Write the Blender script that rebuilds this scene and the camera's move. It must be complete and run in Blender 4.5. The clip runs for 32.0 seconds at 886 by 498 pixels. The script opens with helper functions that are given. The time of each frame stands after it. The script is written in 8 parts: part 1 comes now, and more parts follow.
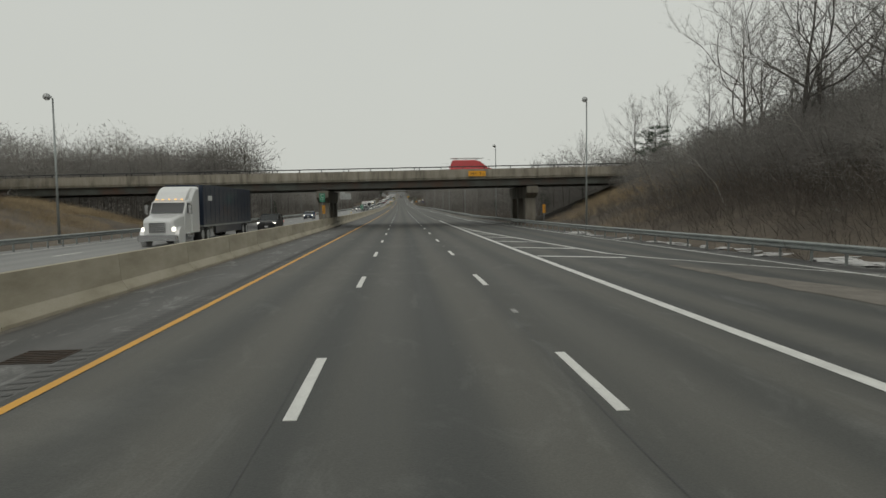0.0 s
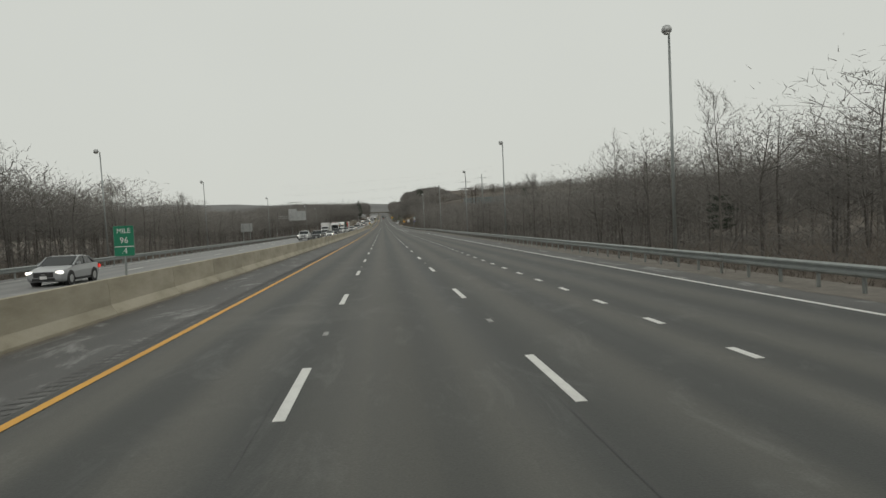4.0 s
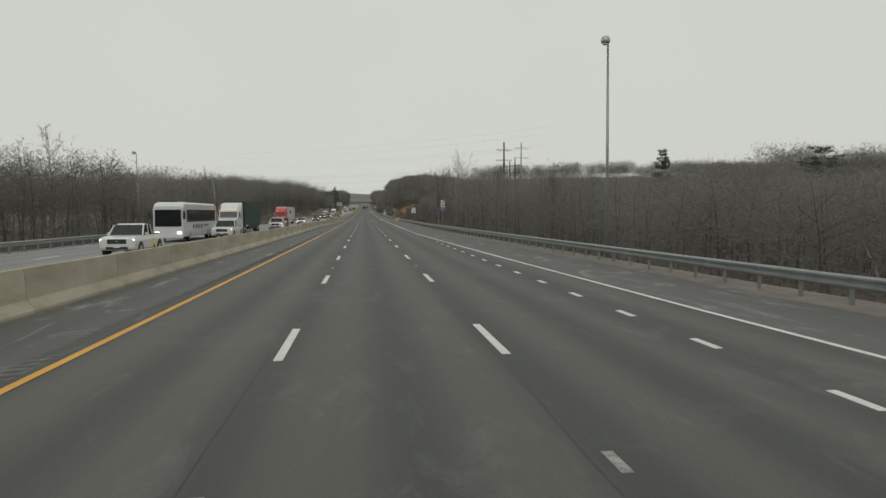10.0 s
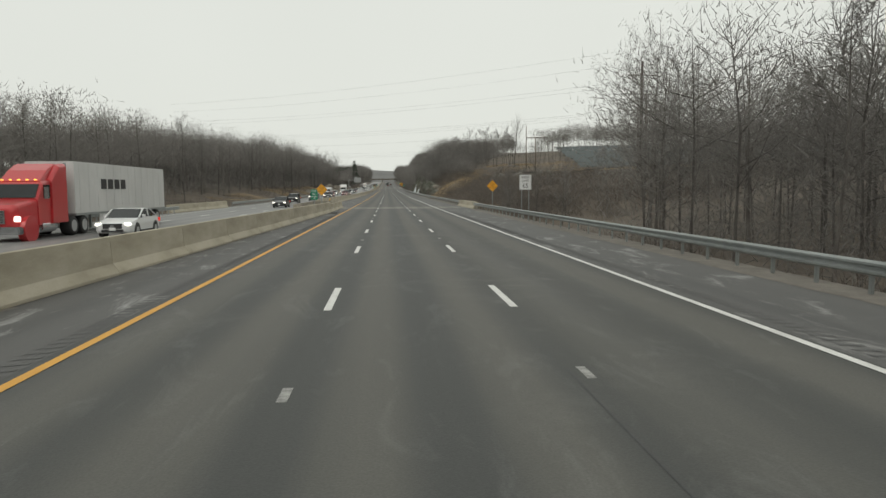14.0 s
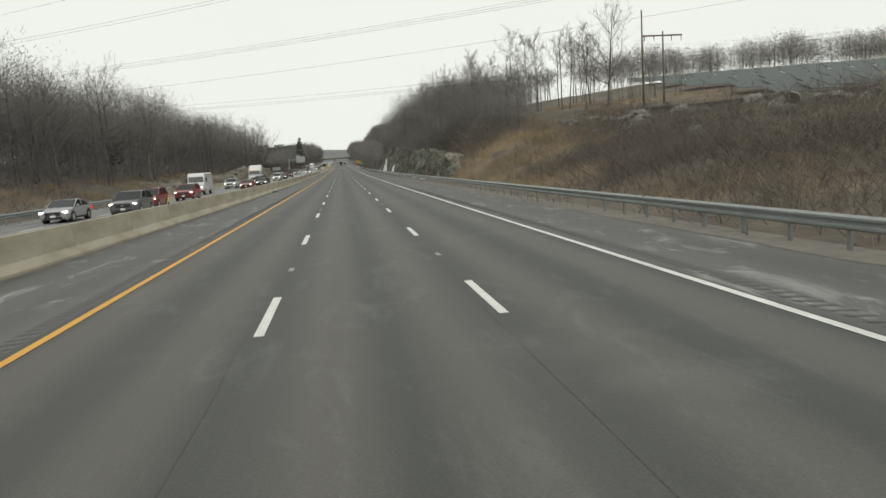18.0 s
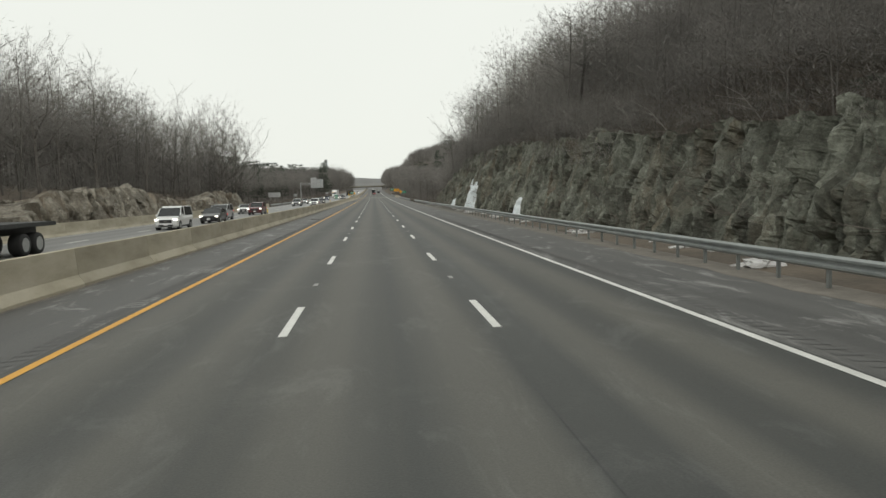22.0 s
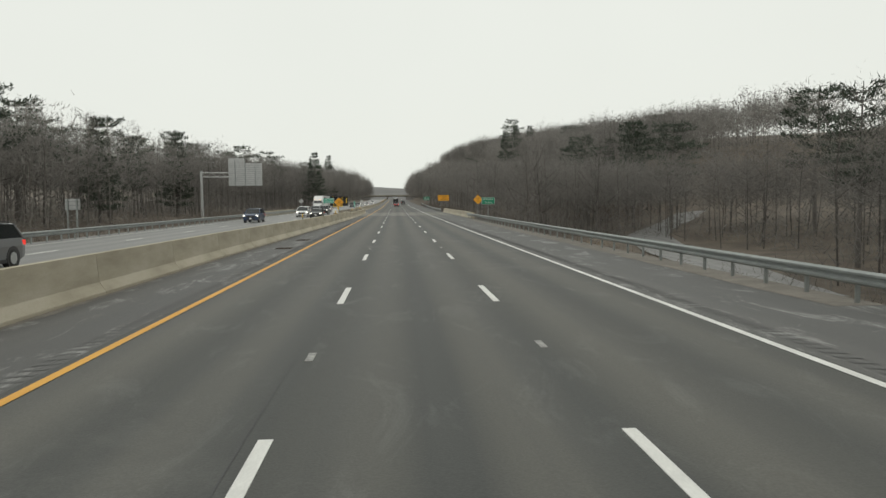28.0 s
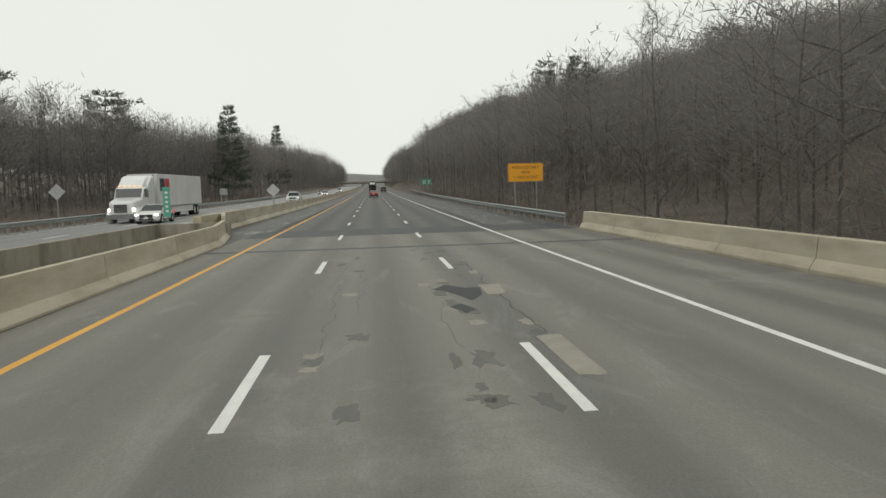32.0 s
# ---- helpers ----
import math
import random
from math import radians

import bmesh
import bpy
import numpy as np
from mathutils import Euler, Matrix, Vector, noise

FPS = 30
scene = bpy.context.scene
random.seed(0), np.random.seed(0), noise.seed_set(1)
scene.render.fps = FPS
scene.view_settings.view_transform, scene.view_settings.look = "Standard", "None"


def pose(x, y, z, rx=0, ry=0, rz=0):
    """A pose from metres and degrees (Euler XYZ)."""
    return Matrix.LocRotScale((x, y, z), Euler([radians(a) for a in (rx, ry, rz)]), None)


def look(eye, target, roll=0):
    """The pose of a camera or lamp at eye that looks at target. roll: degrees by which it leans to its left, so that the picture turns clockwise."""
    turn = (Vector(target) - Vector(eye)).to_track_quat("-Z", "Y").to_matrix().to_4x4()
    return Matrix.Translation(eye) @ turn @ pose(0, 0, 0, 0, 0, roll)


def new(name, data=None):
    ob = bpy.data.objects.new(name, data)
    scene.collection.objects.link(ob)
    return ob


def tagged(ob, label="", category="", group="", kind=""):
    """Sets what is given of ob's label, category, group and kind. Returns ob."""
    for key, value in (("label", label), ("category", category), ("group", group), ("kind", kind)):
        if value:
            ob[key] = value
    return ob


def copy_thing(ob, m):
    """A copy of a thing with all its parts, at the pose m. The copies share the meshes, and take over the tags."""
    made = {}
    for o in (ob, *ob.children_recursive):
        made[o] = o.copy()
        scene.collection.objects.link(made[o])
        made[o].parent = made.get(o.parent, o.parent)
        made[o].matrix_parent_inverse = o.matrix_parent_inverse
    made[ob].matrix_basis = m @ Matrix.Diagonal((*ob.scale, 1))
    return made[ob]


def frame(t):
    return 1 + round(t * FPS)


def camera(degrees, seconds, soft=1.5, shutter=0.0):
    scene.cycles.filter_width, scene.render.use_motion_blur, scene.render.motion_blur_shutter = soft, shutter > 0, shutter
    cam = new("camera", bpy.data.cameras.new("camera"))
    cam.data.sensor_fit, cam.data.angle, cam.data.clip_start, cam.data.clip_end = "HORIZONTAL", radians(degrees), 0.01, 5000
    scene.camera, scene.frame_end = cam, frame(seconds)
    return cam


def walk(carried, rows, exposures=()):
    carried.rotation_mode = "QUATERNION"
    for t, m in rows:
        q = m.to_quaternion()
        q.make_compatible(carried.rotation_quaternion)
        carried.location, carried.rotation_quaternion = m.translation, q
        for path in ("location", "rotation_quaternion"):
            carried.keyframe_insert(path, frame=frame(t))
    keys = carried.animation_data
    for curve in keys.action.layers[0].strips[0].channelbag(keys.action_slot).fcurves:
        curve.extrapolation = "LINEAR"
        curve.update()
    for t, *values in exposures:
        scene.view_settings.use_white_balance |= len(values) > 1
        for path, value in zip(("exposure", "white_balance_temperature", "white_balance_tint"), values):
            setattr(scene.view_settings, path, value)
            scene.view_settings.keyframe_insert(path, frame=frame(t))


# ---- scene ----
cam = camera(65.91, 32.0)
walk(cam, [
        (0.0, pose(-0.600, 4.906, 5.057, 85.735, 0.689, -3.570)),
        (0.5, pose(-0.584, 20.198, 4.870, 83.849, 1.479, -3.582)),
        (1.0, pose(-0.568, 35.407, 4.690, 84.787, 2.557, -3.186)),
        (1.5, pose(-0.579, 50.336, 4.503, 86.002, 1.909, -3.243)),
        (2.0, pose(-0.590, 65.251, 4.322, 85.419, 2.992, -3.218)),
        (3.0, pose(-0.445, 95.643, 3.989, 85.296, 2.858, -3.780)),
        (3.5, pose(-0.466, 110.826, 3.848, 86.278, 2.709, -4.698)),
        (5.5, pose(-0.551, 171.329, 3.351, 88.705, 2.268, -5.256)),
        (6.0, pose(-0.572, 186.274, 3.245, 88.735, 2.494, -5.885)),
        (6.5, pose(-0.598, 201.084, 3.139, 87.742, 1.145, -6.277)),
        (7.0, pose(-0.624, 215.905, 3.040, 85.552, -0.300, -5.607)),
        (7.5, pose(-0.647, 230.891, 2.930, 85.911, 0.898, -6.117)),
        (8.0, pose(-0.670, 245.911, 2.825, 84.816, 0.653, -6.628)),
        (8.5, pose(-0.637, 260.842, 2.783, 84.614, -0.835, -5.614)),
        (9.0, pose(-0.603, 275.812, 2.747, 85.182, 0.563, -4.681)),
        (9.5, pose(-0.528, 290.979, 2.657, 85.780, -0.441, -5.552)),
        (10.0, pose(-0.452, 306.124, 2.574, 86.892, 0.383, -6.585)),
        (10.5, pose(-0.494, 321.009, 2.521, 85.771, 0.556, -5.803)),
        (11.0, pose(-0.536, 335.838, 2.475, 86.189, 1.114, -6.082)),
        (11.5, pose(-0.548, 350.732, 2.442, 85.939, 2.543, -5.615)),
        (12.0, pose(-0.559, 365.691, 2.416, 85.089, 2.145, -5.067)),
        (12.5, pose(-0.570, 380.790, 2.367, 85.922, 2.012, -3.711)),
        (13.0, pose(-0.581, 395.924, 2.324, 84.189, 1.880, -3.742)),
        (13.5, pose(-0.612, 410.888, 2.311, 85.125, 0.450, -4.299)),
        (15.5, pose(-0.735, 470.505, 2.318, 84.677, 0.785, -5.708)),
        (16.0, pose(-0.766, 486.045, 2.336, 84.331, 0.124, -5.937)),
        (16.5, pose(-0.620, 502.102, 2.352, 82.583, -2.021, -4.107)),
        (17.0, pose(-0.474, 518.121, 2.375, 86.139, 2.276, -6.275)),
        (17.5, pose(-0.461, 533.625, 2.424, 82.639, 0.247, -7.924)),
        (18.0, pose(-0.448, 548.879, 2.479, 82.904, 3.700, -8.431)),
        (18.5, pose(-0.384, 563.961, 2.496, 83.240, 1.964, -6.851)),
        (19.0, pose(-0.319, 578.962, 2.518, 83.747, 3.690, -6.495)),
        (19.5, pose(-0.310, 594.032, 2.586, 84.336, 2.371, -5.772)),
        (20.0, pose(-0.300, 609.062, 2.661, 85.183, 0.764, -6.435)),
        (20.5, pose(-0.294, 623.924, 2.728, 85.864, 1.452, -5.595)),
        (21.0, pose(-0.289, 638.827, 2.802, 85.519, 1.852, -5.734)),
        (21.5, pose(-0.256, 654.018, 2.898, 85.324, 2.388, -5.795)),
        (22.0, pose(-0.224, 669.250, 3.000, 85.727, 1.577, -5.774)),
        (22.5, pose(-0.254, 684.354, 3.085, 85.891, 2.225, -6.135)),
        (23.0, pose(-0.283, 699.350, 3.176, 85.627, 1.815, -5.925)),
        (23.5, pose(-0.346, 714.143, 3.283, 86.314, 2.456, -6.793)),
        (24.0, pose(-0.409, 728.922, 3.397, 85.631, 1.366, -6.600)),
        (24.5, pose(-0.420, 743.887, 3.525, 84.458, 0.948, -5.832)),
        (25.0, pose(-0.431, 758.909, 3.660, 84.569, 1.396, -5.226)),
        (25.5, pose(-0.467, 773.944, 3.807, 84.455, 2.020, -4.195)),
        (26.0, pose(-0.503, 788.945, 3.961, 85.196, 2.164, -3.572)),
        (26.5, pose(-0.510, 803.802, 4.098, 87.941, 2.358, -4.978)),
        (28.5, pose(-0.539, 862.423, 4.699, 85.399, -0.132, -4.072)),
        (29.0, pose(-0.546, 877.108, 4.864, 83.694, -1.475, -5.314)),
        (29.5, pose(-0.477, 891.915, 5.051, 82.978, -1.098, -6.038)),
        (30.0, pose(-0.408, 906.592, 5.243, 82.947, 0.626, -6.925)),
        (31.0, pose(-0.357, 934.980, 5.601, 83.542, -0.623, -6.480)),
        (31.5, pose(-0.313, 949.736, 5.789, 85.383, 0.400, -5.806)),
        (32.0, pose(-0.269, 964.652, 5.985, 85.599, 1.615, -5.867))],
     exposures=[(0.0, 0.02), (1.0, 0.2), (1.6, 0.42), (2.0, 0.6), (2.6, 0.62), (2.9, 0.24), (3.5, 0.15), (5.8, 0.0), (6.5, 0.03), (8.0, 0.14), (9.0, 0.27), (10.0, 0.12), (12.0, 0.28), (13.0, 0.36), (16.0, 0.5), (18.0, 0.62), (25.0, 0.6), (26.0, 0.58), (29.0, 0.52), (32.0, 0.55)])

# ---- sky and light: a flat overcast sky with a weak, very soft sun ----
world = bpy.data.worlds.new("overcast_sky")
scene.world = world
world.use_nodes = True
wt = world.node_tree
wt.nodes.clear()
w_out = wt.nodes.new("ShaderNodeOutputWorld")
w_bg = wt.nodes.new("ShaderNodeBackground")
w_sky = wt.nodes.new("ShaderNodeTexSky")
w_sky.sky_type = "NISHITA"
w_sky.sun_disc = False
w_sky.sun_elevation, w_sky.sun_rotation = radians(38), radians(160)
w_sky.air_density, w_sky.dust_density = 1.0, 6.0
w_scale = wt.nodes.new("ShaderNodeVectorMath")
w_scale.operation = "SCALE"
w_scale.inputs["Scale"].default_value = 0.05
w_co = wt.nodes.new("ShaderNodeTexCoord")
w_noise = wt.nodes.new("ShaderNodeTexNoise")
w_noise.inputs["Scale"].default_value = 1.6
w_noise.inputs["Detail"].default_value = 4
w_ramp = wt.nodes.new("ShaderNodeValToRGB")
w_ramp.color_ramp.elements[0].color = (0.566, 0.582, 0.536, 1)
w_ramp.color_ramp.elements[1].color = (0.636, 0.652, 0.606, 1)
w_mix = wt.nodes.new("ShaderNodeMix")
w_mix.data_type = "RGBA"
w_mix.inputs["Factor"].default_value = 0.93
wt.links.new(w_co.outputs["Generated"], w_noise.inputs["Vector"])
wt.links.new(w_noise.outputs["Fac"], w_ramp.inputs["Fac"])
wt.links.new(w_sky.outputs["Color"], w_scale.inputs[0])
wt.links.new(w_scale.outputs["Vector"], w_mix.inputs["A"])
wt.links.new(w_ramp.outputs["Color"], w_mix.inputs["B"])
wt.links.new(w_mix.outputs["Result"], w_bg.inputs["Color"])
w_bg.inputs["Strength"].default_value = 1.0
wt.links.new(w_bg.outputs["Background"], w_out.inputs["Surface"])

sun = new("sun", bpy.data.lights.new("sun", "SUN"))
sun.data.energy, sun.data.angle, sun.data.color = 0.5, radians(40), (1.0, 0.97, 0.92)
sun.matrix_world = look((0, 0, 60), (20, 55, 0))


# ---- the road's long profile and small helpers ----
def zr(y):
    """Height of the carriageway: one long, shallow sag."""
    y = min(max(y, -400.0), 1500.0)
    return 0.5 * 2.8e-5 * (y - 450.0) ** 2


def grade(y):
    return math.degrees(math.atan(2.8e-5 * (min(max(y, -400.0), 1500.0) - 450.0)))


def lerp_table(table, y):
    if y <= table[0][0]:
        return table[0][1]
    for (a, va), (b, vb) in zip(table, table[1:]):
        if y <= b:
            return va + (vb - va) * (y - a) / (b - a)
    return table[-1][1]


class Build:
    """Collects vertices and faces of one mesh."""

    def __init__(self):
        self.v, self.f, self.s = [], [], []

    def quad(self, a, b, c, d):
        n = len(self.v)
        self.v += [tuple(a), tuple(b), tuple(c), tuple(d)]
        self.f.append((n, n + 1, n + 2, n + 3))
        return self

    def tri(self, a, b, c):
        n = len(self.v)
        self.v += [tuple(a), tuple(b), tuple(c)]
        self.f.append((n, n + 1, n + 2))

    def box(self, x0, x1, y0, y1, z0, z1, m=None):
        n = len(self.v)
        pts = [(x, y, z) for z in (z0, z1) for y in (y0, y1) for x in (x0, x1)]
        if m is not None:
            pts = [tuple(m @ Vector(q)) for q in pts]
        self.v += pts
        for q in ((0, 2, 3, 1), (4, 5, 7, 6), (0, 1, 5, 4), (2, 6, 7, 3), (0, 4, 6, 2), (1, 3, 7, 5)):
            self.f.append(tuple(n + i for i in q))
        return self

    def tube(self, pts, radii, n=6, caps=True):
        base = len(self.v)
        pts = [Vector(q) for q in pts]
        for i, q in enumerate(pts):
            d = (pts[min(i + 1, len(pts) - 1)] - pts[max(i - 1, 0)]).normalized()
            u = d.orthogonal().normalized()
            w = d.cross(u)
            if abs(d.z) > 0.95:
                u, w = Vector((1, 0, 0)), Vector((0, 1, 0))
            for k in range(n):
                a = 2 * math.pi * k / n
                self.v.append(tuple(q + (u * math.cos(a) + w * math.sin(a)) * radii[i]))
        for i in range(len(pts) - 1):
            for k in range(n):
                a, b = base + i * n + k, base + i * n + (k + 1) % n
                self.f.append((a, b, b + n, a + n))
        if caps:
            self.f.append(tuple(base + k for k in range(n))[::-1])
            self.f.append(tuple(base + (len(pts) - 1) * n + k for k in range(n)))
        return self

    def loft(self, rings, caps=True, closed=True):
        """Rings of equal length, joined one to the next."""
        base, n = len(self.v), len(rings[0])
        for r in rings:
            self.v += [tuple(q) for q in r]
        for i in range(len(rings) - 1):
            for k in range(n if closed else n - 1):
                a, b = base + i * n + k, base + i * n + (k + 1) % n
                self.f.append((a, b, b + n, a + n))
        if caps and closed:
            self.f.append(tuple(base + k for k in range(n))[::-1])
            self.f.append(tuple(base + (len(rings) - 1) * n + k for k in range(n)))
        return self

    def disc(self, c, axis, r, n=16, thick=0.02):
        axis = Vector(axis).normalized()
        return self.tube([Vector(c) - axis * thick / 2, Vector(c) + axis * thick / 2], [r, r], n)

    def mesh(self, name, mat, smooth=False, bevel=0.0):
        me = bpy.data.meshes.new(name)
        me.from_pydata(self.v, [], self.f)
        me.update()
        bm = bmesh.new()
        bm.from_mesh(me)
        if bevel:
            bmesh.ops.remove_doubles(bm, verts=bm.verts, dist=1e-5)
            bmesh.ops.bevel(bm, geom=[e for e in bm.edges if len(e.link_faces) == 2 and e.calc_face_angle(0) > 0.5],
                            offset=bevel, segments=2, affect="EDGES", clamp_overlap=True)
        if len(bm.verts) < 20000:
            bmesh.ops.recalc_face_normals(bm, faces=bm.faces)
        bm.to_mesh(me)
        bm.free()
        if mat:
            me.materials.append(mat)
        if smooth:
            me.shade_smooth()
        return me


def part(name, b, mat, parent=None, label="", smooth=False, bevel=0.0, at=None):
    """Links a Build (or a ready mesh) as one object under a thing."""
    me = b if isinstance(b, bpy.types.Mesh) else b.mesh(name, mat, smooth, bevel)
    ob = new(name, me)
    ob.parent = parent
    if at is not None:
        ob.matrix_basis = at
    return tagged(ob, label)


def thing(name, x, y, z, label, category, group="", turn=0.0, kind=""):
    ob = new(name)
    ob.empty_display_size = 0.2
    ob.matrix_basis = pose(x, y, z + zr(y), grade(y), 0, turn)
    return tagged(ob, label, category, group, kind)


# ---- materials ----
def mat_new(name):
    m = bpy.data.materials.new(name)
    m.use_nodes = True
    nt = m.node_tree
    nt.nodes.clear()
    out = nt.nodes.new("ShaderNodeOutputMaterial")
    bs = nt.nodes.new("ShaderNodeBsdfPrincipled")
    nt.links.new(bs.outputs["BSDF"], out.inputs["Surface"])
    return m, nt, bs


def surface(name, colors, scale=4.0, stretch=(1, 1, 1), rough=(0.6, 0.8), metal=0.0, bump=0.0, fine=None, fine_amount=0.25,
            contrast=0.25, vary=0.0, islands=0.0, coat=0.0, object_space=True, spec=0.5):
    """Two noises over the surface, coarse stains and fine grain, between two or three colours; some change from object to object."""
    m, nt, bs = mat_new(name)
    N, L = nt.nodes.new, nt.links.new
    co = N("ShaderNodeTexCoord")
    mp = N("ShaderNodeMapping")
    mp.inputs["Scale"].default_value = stretch
    L(co.outputs["Object"], mp.inputs["Vector"])
    n1 = N("ShaderNodeTexNoise")
    n1.inputs["Scale"].default_value, n1.inputs["Detail"].default_value, n1.inputs["Roughness"].default_value = scale, 6, 0.6
    L(mp.outputs["Vector"], n1.inputs["Vector"])
    ramp = N("ShaderNodeValToRGB")
    els = ramp.color_ramp.elements
    els[0].position, els[1].position = 0.5 - contrast, 0.5 + contrast
    els[0].color, els[1].color = (*colors[0], 1), (*colors[-1], 1)
    if len(colors) > 2:
        els.new(0.5).color = (*colors[1], 1)
    L(n1.outputs["Fac"], ramp.inputs["Fac"])
    col = ramp.outputs["Color"]
    n2 = N("ShaderNodeTexNoise")
    n2.inputs["Scale"].default_value, n2.inputs["Detail"].default_value = fine or scale * 14, 3
    L(mp.outputs["Vector"], n2.inputs["Vector"])
    hsv = N("ShaderNodeHueSaturation")
    ma = N("ShaderNodeMath")
    ma.operation = "MULTIPLY_ADD"
    L(n2.outputs["Fac"], ma.inputs[0])
    ma.inputs[1].default_value, ma.inputs[2].default_value = fine_amount * 2, 1 - fine_amount
    val = ma.outputs[0]
    if vary or islands:
        src = N("ShaderNodeObjectInfo") if vary else N("ShaderNodeNewGeometry")
        mb = N("ShaderNodeMath")
        mb.operation = "MULTIPLY_ADD"
        L(src.outputs["Random"] if vary else src.outputs["Random Per Island"], mb.inputs[0])
        k = vary or islands
        mb.inputs[1].default_value, mb.inputs[2].default_value = 2 * k, 1 - k
        mc = N("ShaderNodeMath")
        mc.operation = "MULTIPLY"
        L(val, mc.inputs[0])
        L(mb.outputs[0], mc.inputs[1])
        val = mc.outputs[0]
    L(val, hsv.inputs["Value"])
    L(col, hsv.inputs["Color"])
    L(hsv.outputs["Color"], bs.inputs["Base Color"])
    mr = N("ShaderNodeMapRange")
    mr.inputs["To Min"].default_value, mr.inputs["To Max"].default_value = rough
    L(n1.outputs["Fac"], mr.inputs["Value"])
    L(mr.outputs["Result"], bs.inputs["Roughness"])
    bs.inputs["Metallic"].default_value = metal
    bs.inputs["Specular IOR Level"].default_value = spec
    if coat:
        bs.inputs["Coat Weight"].default_value, bs.inputs["Coat Roughness"].default_value = coat, 0.08
    if bump:
        bp = N("ShaderNodeBump")
        bp.inputs["Strength"].default_value, bp.inputs["Distance"].default_value = 0.6, bump
        mx = N("ShaderNodeMath")
        mx.operation = "ADD"
        L(n1.outputs["Fac"], mx.inputs[0])
        L(n2.outputs["Fac"], mx.inputs[1])
        L(mx.outputs[0], bp.inputs["Height"])
        L(bp.outputs["Normal"], bs.inputs["Normal"])
    return m


def glow(name, color, strength):
    m, nt, bs = mat_new(name)
    bs.inputs["Base Color"].default_value = (*color, 1)
    bs.inputs["Emission Color"].default_value = (*color, 1)
    bs.inputs["Emission Strength"].default_value = strength
    bs.inputs["Roughness"].default_value = 0.3
    return m


def asphalt(name, dark, light, lane_wear, patches=0.35, rough=(0.55, 0.8), salt=0.15):
    """Asphalt with worn wheel tracks along the lanes, salt-pale scuffs and fine stones."""
    m, nt, bs = mat_new(name)
    N, L = nt.nodes.new, nt.links.new
    co = N("ShaderNodeTexCoord")
    mp = N("ShaderNodeMapping")
    mp.inputs["Scale"].default_value = (1.1, 0.012, 1)
    L(co.outputs["Object"], mp.inputs["Vector"])
    streak = N("ShaderNodeTexNoise")
    streak.inputs["Scale"].default_value, streak.inputs["Detail"].default_value = 1.0, 4
    L(mp.outputs["Vector"], streak.inputs["Vector"])
    wav = N("ShaderNodeSeparateXYZ")
    L(co.outputs["Object"], wav.inputs["Vector"])
    # two wheel tracks in each 3.66 m lane
    ph = N("ShaderNodeMath")
    ph.operation = "MULTIPLY"
    ph.inputs[1].default_value = 2 * math.pi / 1.83
    L(wav.outputs["X"], ph.inputs[0])
    cs = N("ShaderNodeMath")
    cs.operation = "COSINE"
    L(ph.outputs[0], cs.inputs[0])
    wear = N("ShaderNodeMath")
    wear.operation = "MULTIPLY_ADD"
    L(cs.outputs[0], wear.inputs[0])
    wear.inputs[1].default_value = lane_wear
    L(streak.outputs["Fac"], wear.inputs[2])
    ramp = N("ShaderNodeValToRGB")
    els = ramp.color_ramp.elements
    els[0].position, els[1].position = 0.3, 0.72
    els[0].color, els[1].color = (*dark, 1), (*light, 1)
    L(wear.outputs[0], ramp.inputs["Fac"])
    blot = N("ShaderNodeTexNoise")
    blot.inputs["Scale"].default_value, blot.inputs["Detail"].default_value, blot.inputs["Roughness"].default_value = 0.22, 8, 0.7
    L(co.outputs["Object"], blot.inputs["Vector"])
    br = N("ShaderNodeValToRGB")
    br.color_ramp.elements[0].position, br.color_ramp.elements[1].position = 0.58, 0.8
    br.color_ramp.elements[0].color, br.color_ramp.elements[1].color = (0, 0, 0, 1), (patches, patches, patches, 1)
    L(blot.outputs["Fac"], br.inputs["Fac"])
    mix = N("ShaderNodeMix")
    mix.data_type = "RGBA"
    L(br.outputs["Color"], mix.inputs["Factor"])
    L(ramp.outputs["Color"], mix.inputs["A"])
    mix.inputs["B"].default_value = (light[0] * 1.9, light[1] * 1.9, light[2] * 1.95, 1)
    # pale dried salt in short smears
    sm = N("ShaderNodeMapping")
    sm.inputs["Scale"].default_value = (1.5, 0.45, 1)
    L(co.outputs["Object"], sm.inputs["Vector"])
    sn = N("ShaderNodeTexNoise")
    sn.inputs["Scale"].default_value, sn.inputs["Detail"].default_value, sn.inputs["Roughness"].default_value, sn.inputs["Distortion"].default_value = 0.75, 7, 0.72, 0.8
    L(sm.outputs["Vector"], sn.inputs["Vector"])
    sr = N("ShaderNodeMapRange")
    sr.inputs["From Min"].default_value, sr.inputs["From Max"].default_value, sr.inputs["To Max"].default_value = 0.54, 0.74, salt
    L(sn.outputs["Fac"], sr.inputs["Value"])
    salted = N("ShaderNodeMix")
    salted.data_type = "RGBA"
    L(sr.outputs["Result"], salted.inputs["Factor"])
    L(mix.outputs["Result"], salted.inputs["A"])
    salted.inputs["B"].default_value = (0.36, 0.36, 0.35, 1)
    grain = N("ShaderNodeTexNoise")
    grain.inputs["Scale"].default_value, grain.inputs["Detail"].default_value = 38, 2
    L(co.outputs["Object"], grain.inputs["Vector"])
    hsv = N("ShaderNodeHueSaturation")
    mv = N("ShaderNodeMapRange")
    mv.inputs["To Min"].default_value, mv.inputs["To Max"].default_value = 0.72, 1.28
    L(grain.outputs["Fac"], mv.inputs["Value"])
    L(mv.outputs["Result"], hsv.inputs["Value"])
